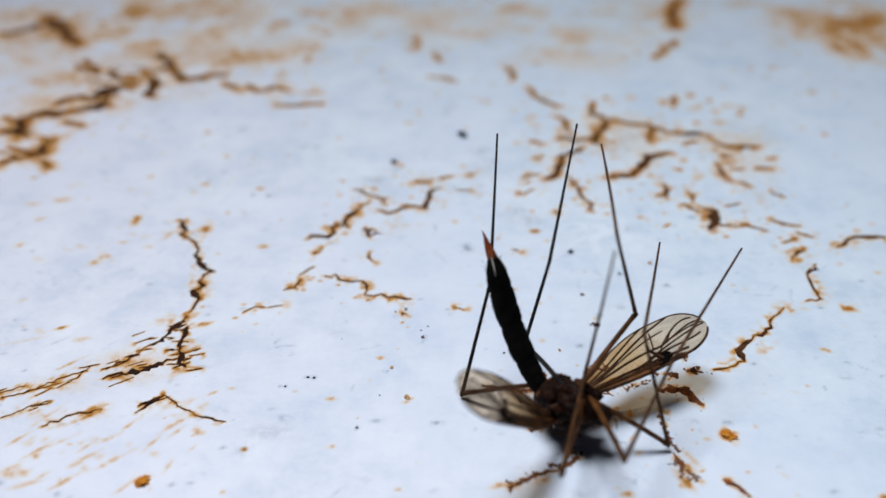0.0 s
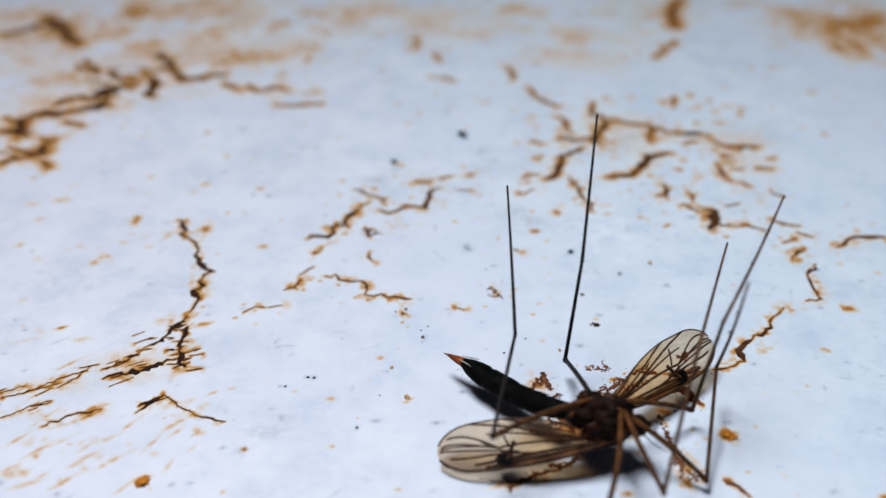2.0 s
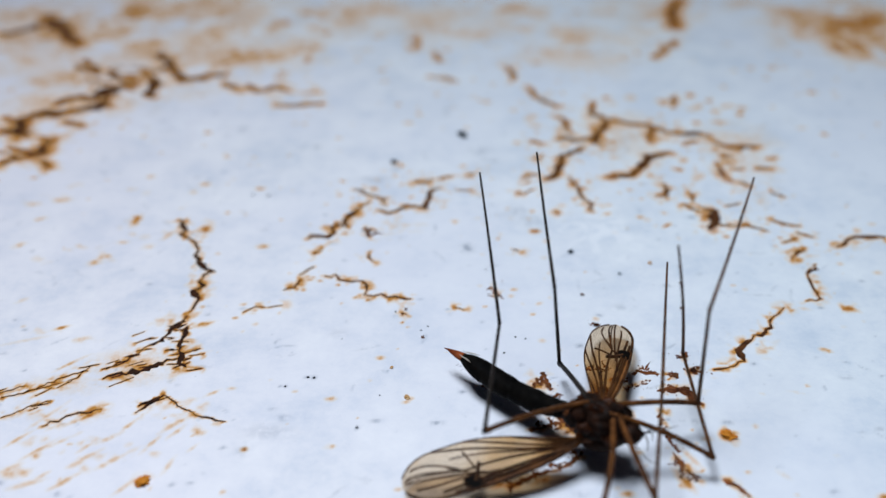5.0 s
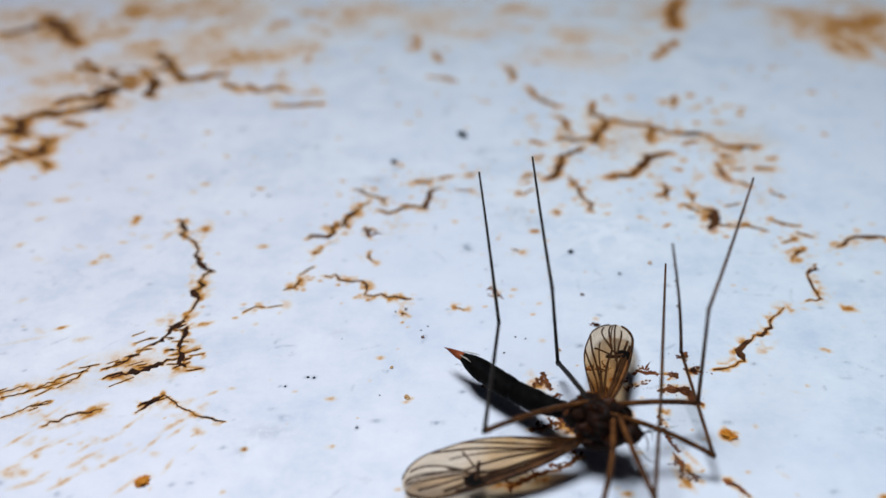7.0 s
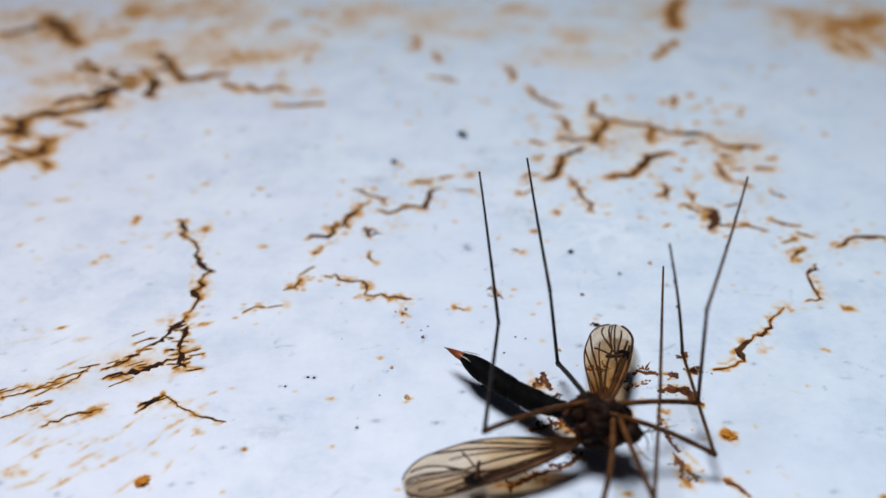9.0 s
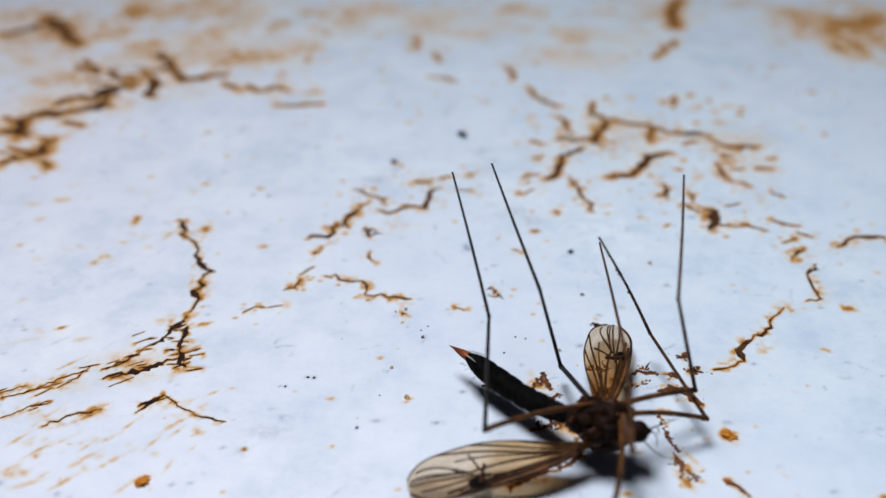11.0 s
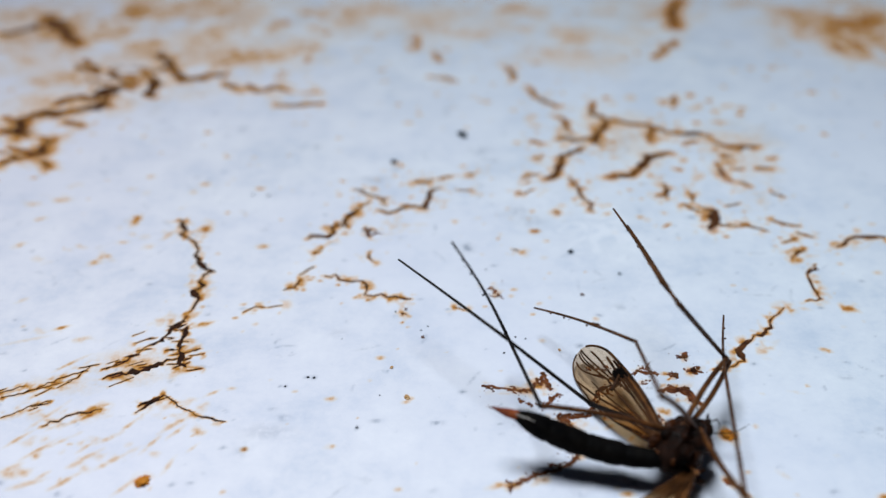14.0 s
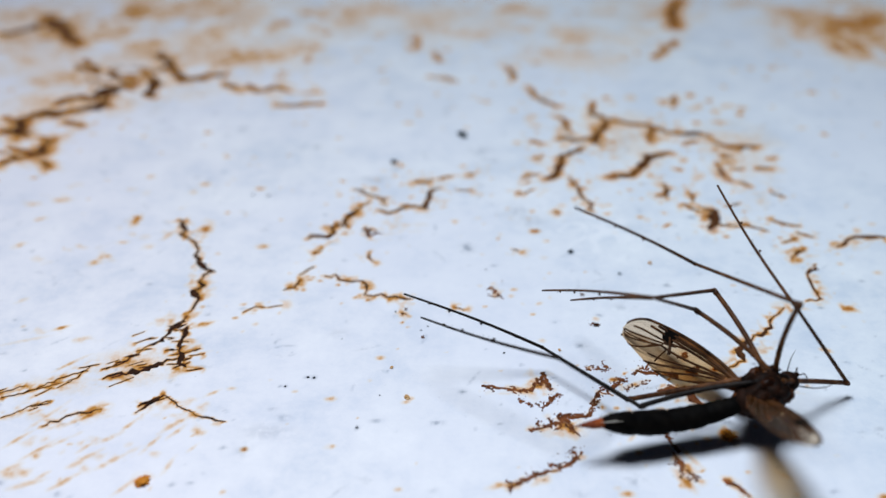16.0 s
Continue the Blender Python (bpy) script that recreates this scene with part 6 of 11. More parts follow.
    walk(femora[0], [
        (0, pose(0.00448, -0.00724, 0.00292, 43.6, 18.9, 121.7)),
        (0.1, pose(0.00453, -0.00776, -0.00044, 43.4, -2.8, 120.3)),
        (0.2, pose(0.00451, -0.00723, 0.00289, 43.6, 18.7, 121.9)),
        (0.3, pose(0.00416, -0.00696, 0.00391, 43.2, 25.7, 120.9)),
        (0.4, pose(0.00563, -0.00629, 0.00313, 47.5, 20.4, 131.8)),
        (0.5, pose(0.00610, -0.00523, -0.00405, 47.1, -26.7, 139.4)),
        (0.6, pose(0.00673, -0.00487, -0.00347, 45.1, -22.7, 144.1)),
        (0.7, pose(0.00386, -0.00744, -0.00327, 55.2, -21.3, 117.4)),
        (0.8, pose(0.00095, -0.00828, -0.00340, 63.0, -22.2, 96.6)),
        (0.9, pose(0.00175, -0.00836, -0.00284, 61.2, -18.4, 101.8)),
        (1, pose(0.00437, -0.00766, -0.00179, 56.6, -11.5, 119.7)),
        (1.1, pose(0.00694, -0.00524, -0.00231, 51.2, -14.9, 142.9)),
        (1.2, pose(0.00588, -0.00521, -0.00439, 52.9, -29.2, 138.5)),
        (1.3, pose(0.00620, -0.00547, -0.00355, 52.8, -23.2, 138.5)),
        (1.4, pose(0.00530, -0.00557, -0.00468, 55.1, -31.3, 133.6)),
        (1.5, pose(0.00418, -0.00573, -0.00554, 59.4, -38.0, 126.1)),
        (1.75, pose(0.00537, -0.00581, -0.00429, 55.7, -28.4, 132.8)),
        (2, pose(0.00604, -0.00619, -0.00248, 55.1, -16.0, 134.3)),
        (2.25, pose(0.00598, -0.00617, -0.00267, 55.2, -17.2, 134.1)),
        (2.5, pose(0.00590, -0.00615, -0.00290, 55.3, -18.8, 133.8)),
        (3, pose(0.00544, -0.00653, -0.00297, 56.6, -19.3, 129.8)),
        (3.5, pose(0.00503, -0.00678, -0.00311, 57.7, -20.2, 126.5)),
        (4, pose(0.00494, -0.00683, -0.00316, 57.9, -20.6, 125.9)),
        (4.2, pose(0.00490, -0.00684, -0.00318, 58.0, -20.7, 125.6)),
        (5.5, pose(0.00489, -0.00684, -0.00320, 58.0, -20.8, 125.6)),
        (7, pose(0.00488, -0.00685, -0.00321, 58.1, -20.9, 125.5)),
        (9.2, pose(0.00488, -0.00685, -0.00320, 58.1, -20.9, 125.4)),
        (10.2, pose(0.00449, -0.00714, -0.00313, 59.2, -20.4, 122.2)),
        (11, pose(0.00385, -0.00748, -0.00320, 61.0, -20.8, 117.2)),
        (11.25, pose(0.00290, -0.00819, 0.00233, 61.4, 15.0, 109.5)),
        (11.5, pose(0.00159, -0.00819, 0.00338, 58.7, 22.0, 101.0)),
        (11.7, pose(0.00227, -0.00770, 0.00407, 60.9, 26.9, 106.4)),
        (11.85, pose(0.00398, -0.00676, 0.00441, 67.6, 29.3, 120.5)),
        (12, pose(0.00510, -0.00741, 0.00004, 68.7, 0.3, 124.5)),
        (12.2, pose(0.00163, -0.00607, 0.00644, 60.3, 45.7, 105.0)),
        (12.35, pose(0.00243, -0.00576, 0.00648, 66.0, 46.1, 112.9)),
        (12.5, pose(0.00317, -0.00537, 0.00649, 71.5, 46.1, 120.6)),
        (12.6, pose(0.00296, -0.00829, 0.00186, 66.0, 11.9, 109.7)),
        (12.7, pose(0.00301, -0.00831, 0.00167, 66.0, 10.7, 109.9)),
        (12.8, pose(0.00421, -0.00790, 0.00092, 67.2, 5.9, 118.0)),
        (12.9, pose(0.00499, -0.00741, 0.00108, 67.9, 6.9, 124.0)),
        (13, pose(0.00575, -0.00685, 0.00105, 68.6, 6.7, 130.0)),
        (13.1, pose(0.00583, -0.00681, 0.00082, 68.6, 5.2, 130.5)),
        (13.2, pose(0.00585, -0.00680, 0.00076, 68.6, 4.8, 130.7)),
        (13.3, pose(0.00660, -0.00604, 0.00101, 69.3, 6.4, 137.5)),
        (13.4, pose(0.00518, -0.00731, -0.00088, 69.2, -5.6, 125.4)),
        (13.5, pose(0.00323, -0.00811, -0.00218, 71.6, -14.0, 111.7)),
        (13.6, pose(0.00337, -0.00807, -0.00214, 71.3, -13.7, 112.7)),
        (13.7, pose(0.00344, -0.00806, -0.00206, 71.2, -13.2, 113.1)),
        (13.8, pose(0.00191, -0.00864, -0.00162, 73.4, -10.4, 102.4)),
        (13.8667, pose(-0.00054, -0.00546, 0.00475, 68.6, 39.4, 85.2)),
        (13.9, pose(-0.00176, -0.00386, 0.00794, 53.1, 61.9, 65.5)),
        (14, pose(-0.00233, -0.00781, 0.00381, 58.8, 25.1, 73.4)),
        (14.1, pose(0.00211, -0.00709, 0.00513, 75.8, 34.8, 106.6)),
        (14.2, pose(0.00512, -0.00510, 0.00536, 92.6, 36.6, 135.1)),
        (14.3, pose(0.00436, -0.00632, 0.00469, 86.7, 31.4, 124.6)),
        (14.4, pose(0.00315, -0.00763, 0.00358, 81.1, 23.4, 112.5)),
        (14.5, pose(0.00047, -0.00829, 0.00348, 73.5, 22.8, 93.2)),
        (14.6, pose(0.00321, -0.00800, 0.00260, 79.9, 16.8, 111.9)),
        (14.7, pose(0.00536, -0.00684, 0.00234, 84.3, 15.1, 128.1)),
        (14.8, pose(0.00382, -0.00800, 0.00154, 81.6, 9.9, 115.5)),
        (14.9, pose(0.00229, -0.00864, 0.00108, 80.1, 6.9, 104.8)),
        (15, pose(0.00020, -0.00893, 0.00114, 78.4, 7.3, 91.3)),
        (15.1, pose(0.00137, -0.00864, 0.00211, 79.8, 13.6, 99.0)),
        (15.2, pose(0.00583, -0.00620, 0.00293, 89.7, 19.0, 133.3)),
        (15.3, pose(0.00580, -0.00605, 0.00327, 89.9, 21.3, 133.8)),
        (15.4, pose(0.00459, -0.00692, 0.00347, 86.0, 22.7, 123.5)),
        (15.5, pose(0.00037, -0.00835, 0.00335, 74.0, 21.8, 92.5)),
        (15.6, pose(0.00115, -0.00804, 0.00387, 76.3, 25.5, 98.1)),
        (15.7, pose(0.00625, -0.00606, 0.00230, 89.8, 14.8, 135.9)),
        (15.8, pose(0.00506, -0.00601, 0.00439, 87.6, 29.2, 130.1)),
        (15.9, pose(0.00434, -0.00662, 0.00427, 84.3, 28.4, 123.2)),
        (16, pose(-0.00269, -0.00448, 0.00733, 38.1, 54.5, 59.1))])
    walk(tarsi[0], [
        (0, pose(0.00900, 0.00000, 0.00000, 10.4, 30.2, 15.5)),
        (0.1, pose(0.00900, -0.00000, 0.00000, 77.7, 67.9, 95.2)),
        (0.2, pose(0.00900, -0.00000, 0.00000, 24.9, 67.8, 38.8)),
        (0.3, pose(0.00900, -0.00000, 0.00000, 31.3, 66.1, 45.7)),
        (0.4, pose(0.00900, -0.00000, 0.00000, 11.6, 48.3, 22.6)),
        (0.5, pose(0.00900, 0.00000, -0.00000, 7.7, -16.6, 10.7)),
        (0.6, pose(0.00900, 0.00000, 0.00000, 7.0, -26.4, 12.5)),
        (0.7, pose(0.00900, 0.00000, 0.00000, 6.6, -19.3, 13.7)),
        (0.8, pose(0.00900, 0.00000, 0.00000, 6.8, 14.0, 7.8)),
        (0.9, pose(0.00900, 0.00000, -0.00000, 7.6, 2.3, 13.1)),
        (1, pose(0.00900, 0.00000, -0.00000, 7.0, -37.6, 14.9)),
        (1.1, pose(0.00900, 0.00000, -0.00000, 10.6, -23.9, 7.9)),
        (1.2, pose(0.00900, -0.00000, 0.00000, 10.4, -19.9, 8.5)),
        (1.3, pose(0.00900, 0.00000, 0.00000, 10.5, -21.8, 8.2)),
        (1.4, pose(0.00900, -0.00000, 0.00000, 10.6, -23.8, 7.8)),
        (1.5, pose(0.00900, 0.00000, 0.00000, 10.3, -24.3, 8.6)),
        (1.75, pose(0.00900, 0.00000, 0.00000, 9.9, -26.0, 9.6)),
        (2, pose(0.00900, 0.00000, 0.00000, 9.5, -28.0, 10.4)),
        (2.25, pose(0.00900, 0.00000, 0.00000, 9.7, -27.7, 10.0)),
        (2.5, pose(0.00900, -0.00000, -0.00000, 10.0, -27.6, 9.3)),
        (3, pose(0.00900, -0.00000, -0.00000, 9.5, -27.7, 10.5)),
        (3.5, pose(0.00900, 0.00000, -0.00000, 8.9, -28.2, 11.8)),
        (4, pose(0.00900, 0.00000, 0.00000, 9.2, -28.0, 11.1)),
        (4.2, pose(0.00900, -0.00000, 0.00000, 9.3, -27.9, 10.8)),
        (5.5, pose(0.00900, 0.00000, 0.00000, 9.3, -27.9, 10.8)),
        (7, pose(0.00900, -0.00000, 0.00000, 9.4, -27.9, 10.6)),
        (9.2, pose(0.00900, -0.00000, 0.00000, 9.6, -28.0, 10.2)),
        (10.2, pose(0.00900, -0.00000, -0.00000, 8.8, -25.0, 12.0)),
        (11, pose(0.00900, 0.00000, 0.00000, 7.9, -20.4, 14.4)),
        (11.25, pose(0.00900, 0.00000, 0.00000, 9.9, 42.3, 23.4)),
        (11.5, pose(0.00900, 0.00000, 0.00000, 5.6, 42.1, 16.9)),
        (11.7, pose(0.00900, 0.00000, -0.00000, 3.7, 44.4, 14.3)),
        (11.85, pose(0.00900, -0.00000, 0.00000, -4.7, 47.4, 2.5)),
        (12, pose(0.00900, 0.00000, 0.00000, -0.2, -12.4, 15.5)),
        (12.2, pose(0.00900, 0.00000, 0.00000, -8.7, 51.2, -6.1)),
        (12.35, pose(0.00900, -0.00000, 0.00000, -12.5, 48.7, -11.0)),
        (12.5, pose(0.00900, -0.00000, 0.00000, -12.7, 39.6, -11.3)),
        (12.6, pose(0.00900, 0.00000, 0.00000, -3.1, -2.4, 16.3)),
        (12.7, pose(0.00900, 0.00000, 0.00000, -3.1, -2.0, 16.2)),
        (12.8, pose(0.00900, 0.00000, -0.00000, -3.3, -6.0, 18.6)),
        (12.9, pose(0.00900, -0.00000, -0.00000, -3.6, -7.3, 21.2)),
        (13, pose(0.00900, -0.00000, 0.00000, -3.8, -7.3, 23.2)),
        (13.1, pose(0.00900, 0.00000, -0.00000, -4.0, -9.4, 24.6)),
        (13.2, pose(0.00900, 0.00000, 0.00000, -4.3, -12.2, 26.3)),
        (13.3, pose(0.00900, 0.00000, 0.00000, -3.9, 9.9, 6.6)),
        (13.4, pose(0.00900, -0.00000, 0.00000, -3.2, 6.1, 11.6)),
        (13.5, pose(0.00900, -0.00000, 0.00000, -2.8, 2.6, 16.9)),
        (13.6, pose(0.00900, 0.00000, 0.00000, -4.3, 12.8, 5.7)),
        (13.7, pose(0.00900, -0.00000, -0.00000, -9.4, 26.0, -9.3)),
        (13.8, pose(0.00900, 0.00000, -0.00000, -23.8, 43.4, -34.1)),
        (13.8333, pose(0.00900, 0.00000, -0.00000, 4.1, 22.6, 14.2)),
        (13.8667, pose(0.00900, 0.00000, -0.00000, 7.1, -14.8, 54.5)),
        (13.9, pose(0.00900, 0.00000, 0.00000, -13.6, -40.0, 96.9)),
        (14, pose(0.00900, 0.00000, 0.00000, -20.3, -25.6, 109.1)),
        (14.1, pose(0.00900, -0.00000, 0.00000, -22.8, -29.3, 114.5)),
        (14.2, pose(0.00900, -0.00000, 0.00000, -21.0, -31.2, 111.0)),
        (14.3, pose(0.00900, 0.00000, -0.00000, -17.8, -25.9, 104.2)),
        (14.4, pose(0.00900, 0.00000, -0.00000, -15.0, -22.3, 97.5)),
        (14.5, pose(0.00900, 0.00000, -0.00000, -11.0, -17.2, 85.6)),
        (14.6, pose(0.00900, 0.00000, -0.00000, -24.1, -29.7, 117.6)),
        (14.7, pose(0.00900, -0.00000, 0.00000, -35.1, -38.9, 137.0)),
        (14.8, pose(0.00900, 0.00000, -0.00000, -28.2, -29.9, 124.8)),
        (14.9, pose(0.00900, -0.00000, 0.00000, -19.8, -20.7, 105.4)),
        (15, pose(0.00900, 0.00000, -0.00000, -9.9, -10.2, 69.8)),
        (15.1, pose(0.00900, 0.00000, 0.00000, -17.7, -7.9, 116.1)),
        (15.2, pose(0.00900, 0.00000, -0.00000, -20.4, -19.7, 127.3)),
        (15.3, pose(0.00900, 0.00000, 0.00000, -26.6, -42.2, 139.2)),
        (15.4, pose(0.00900, 0.00000, -0.00000, -18.9, -40.2, 127.5)),
        (15.5, pose(0.00900, -0.00000, 0.00000, -2.2, -20.3, 95.5)),
        (15.6, pose(0.00900, -0.00000, 0.00000, -3.6, -13.8, 100.3)),
        (15.7, pose(0.00900, 0.00000, -0.00000, -16.3, -47.5, 123.9)),
        (15.8, pose(0.00900, -0.00000, 0.00000, -21.2, -31.6, 131.5)),
        (15.9, pose(0.00900, -0.00000, 0.00000, 0.5, -38.8, 94.8)),
        (15.9333, pose(0.00900, 0.00000, -0.00000, 4.2, 0.3, 84.1)),
        (15.9667, pose(0.00900, 0.00000, -0.00000, -1.5, 45.5, 70.7)),
        (16, pose(0.00900, 0.00000, -0.00000, -61.2, 76.8, 6.1))])
    walk(tibiae[1], [
        (0, pose(-0.00583, 0.00581, -0.00148, 122.4, -77.2, -24.2)),
        (0.1, pose(-0.00633, 0.00544, -0.00123, -33.0, -89.3, 131.2)),
        (0.2, pose(-0.00545, 0.00669, 0.00170, -108.2, -86.0, -153.5)),
        (0.3, pose(-0.00435, 0.00738, 0.00161, -101.1, -84.3, -160.6)),
        (0.4, pose(-0.00420, 0.00641, -0.00260, -21.2, -69.1, 118.4)),
        (0.5, pose(-0.00323, 0.00617, -0.00364, -148.6, -82.5, -113.1)),
        (0.6, pose(-0.00352, 0.00637, -0.00320, 175.0, -81.1, -76.3)),
        (0.7, pose(-0.00453, 0.00612, -0.00274, -138.8, -72.7, -123.5)),
        (0.8, pose(-0.00658, 0.00553, -0.00020, -108.8, -70.7, -155.1)),
        (0.9, pose(-0.00695, 0.00499, -0.00052, -125.9, -75.9, -137.2)),
        (1, pose(-0.00568, 0.00541, -0.00244, 158.6, -83.8, -61.0)),
        (1.1, pose(-0.00497, 0.00605, -0.00237, 99.0, -78.9, -0.9)),
        (1.2, pose(-0.00472, 0.00629, -0.00227, 153.4, -82.9, -55.8)),
        (1.3, pose(-0.00403, 0.00670, -0.00225, 54.7, -84.4, 43.2)),
        (1.4, pose(-0.00307, 0.00758, -0.00107, 30.7, -80.5, 67.4)),
        (1.5, pose(-0.00218, 0.00809, 0.00025, 37.6, -82.9, 60.5)),
        (1.75, pose(-0.00287, 0.00774, -0.00072, 45.4, -83.5, 52.6)),
        (2, pose(-0.00356, 0.00719, -0.00168, 71.3, -86.3, 26.6)),
        (2.25, pose(-0.00418, 0.00686, -0.00176, 170.3, -87.7, -72.5)),
        (2.5, pose(-0.00476, 0.00650, -0.00180, -163.8, -84.7, -98.4)),
        (3, pose(-0.00491, 0.00635, -0.00189, -167.9, -79.9, -94.3)),
        (3.5, pose(-0.00497, 0.00631, -0.00189, -169.4, -77.0, -92.7)),
        (4, pose(-0.00504, 0.00628, -0.00185, -170.2, -76.0, -92.0)),
        (4.2, pose(-0.00507, 0.00627, -0.00184, -170.4, -75.6, -91.7)),
        (5.5, pose(-0.00517, 0.00623, -0.00177, -171.9, -74.2, -90.2)),
        (7, pose(-0.00521, 0.00621, -0.00174, -172.3, -73.1, -89.8)),
        (9.2, pose(-0.00515, 0.00623, -0.00180, -169.1, -72.1, -93.2)),
        (10.2, pose(-0.00458, 0.00663, -0.00176, -156.4, -72.0, -106.4)),
        (11, pose(-0.00404, 0.00692, -0.00178, -139.7, -71.4, -124.1)),
        (11.25, pose(-0.00370, 0.00703, -0.00189, -115.1, -66.8, -150.3)),
        (11.5, pose(-0.00294, 0.00732, -0.00190, -90.4, -59.8, -177.7)),
        (11.7, pose(-0.00274, 0.00753, -0.00153, -86.8, -62.7, 178.1)),
        (11.85, pose(-0.00228, 0.00766, -0.00149, -79.0, -67.3, 169.5)),
        (12, pose(-0.00174, 0.00776, -0.00150, -69.8, -70.6, 159.6)),
        (12.2, pose(-0.00178, 0.00775, -0.00151, -76.1, -57.4, 166.6)),
        (12.35, pose(-0.00163, 0.00778, -0.00149, -71.7, -57.5, 161.3)),
        (12.5, pose(-0.00166, 0.00774, -0.00160, -66.8, -60.0, 155.6)),
        (12.6, pose(-0.00224, 0.00757, -0.00176, -69.1, -65.6, 158.3)),
        (12.7, pose(-0.00311, 0.00722, -0.00200, -81.2, -71.6, 171.2)),
        (12.8, pose(-0.00389, 0.00681, -0.00217, -97.0, -74.7, -172.3)),
        (12.9, pose(-0.00353, 0.00704, -0.00204, -99.5, -77.2, -169.7)),
        (13, pose(-0.00361, 0.00704, -0.00198, -107.3, -78.9, -161.8)),
        (13.1, pose(-0.00342, 0.00713, -0.00195, -108.6, -79.5, -160.5)),
        (13.2, pose(-0.00336, 0.00718, -0.00188, -110.8, -80.0, -158.2)),
        (13.3, pose(-0.00336, 0.00757, -0.00077, -29.8, -88.2, 120.7)),
        (13.4, pose(-0.00329, 0.00737, -0.00146, 7.9, -78.8, 82.9)),
        (13.5, pose(-0.00311, 0.00716, -0.00212, 10.9, -64.7, 79.7)),
        (13.6, pose(-0.00222, 0.00758, -0.00174, -22.3, -81.8, 114.0)),
        (13.7, pose(-0.00128, 0.00787, -0.00132, -91.6, -79.2, -176.0)),
        (13.8, pose(-0.00065, 0.00798, -0.00107, -64.5, -80.0, 156.4)),
        (13.9, pose(0.00001, 0.00790, -0.00127, -59.5, -62.0, 151.2)),
        (14, pose(0.00005, 0.00777, -0.00163, -45.9, -42.9, 134.4)),
        (14.1, pose(-0.00212, 0.00752, -0.00195, -18.7, -21.5, 86.3)),
        (14.2, pose(-0.00535, 0.00583, -0.00224, -29.6, -47.0, 105.0)),
        (14.3, pose(-0.00397, 0.00672, -0.00227, -26.7, -49.1, 101.1)),
        (14.4, pose(-0.00246, 0.00736, -0.00213, -33.5, -55.3, 109.7)),
        (14.5, pose(-0.00678, 0.00457, 0.00420, -10.6, 0.1, 67.4)),
        (14.6, pose(-0.00829, 0.00244, 0.00282, -11.1, 7.3, 58.9)),
        (14.7, pose(-0.00825, -0.00244, -0.00029, -9.7, 4.0, 73.0)),
        (14.8, pose(-0.00850, 0.00226, 0.00162, -11.8, 6.3, 50.1)),
        (14.9, pose(-0.00767, 0.00386, 0.00298, -11.7, 6.9, 50.9)),
        (15, pose(-0.00564, 0.00657, 0.00130, -10.4, 4.4, 63.8)),
        (15.1, pose(-0.00722, 0.00432, -0.00117, -8.8, 1.5, 93.8)),
        (15.2, pose(-0.00846, -0.00192, 0.00003, -14.6, 19.4, 63.3)),
        (15.3, pose(-0.00839, -0.00226, 0.00021, -14.9, 4.6, 61.9)),
        (15.4, pose(-0.00851, 0.00171, 0.00266, -15.0, 0.9, 59.3)),
        (15.5, pose(-0.00831, 0.00247, 0.00267, -15.2, 6.6, 57.1)),
        (15.6, pose(-0.00867, 0.00145, 0.00165, -9.5, 21.8, 79.7)),
        (15.7, pose(-0.00874, -0.00077, 0.00072, -24.1, 26.8, 45.0)),
        (15.8, pose(-0.00808, -0.00244, -0.00100, -20.5, -5.4, 64.0)),
        (15.9, pose(-0.00860, 0.00033, -0.00057, -19.2, -4.1, 49.4)),
        (16, pose(-0.00770, 0.00379, -0.00061, -22.4, -1.6, 106.8))])
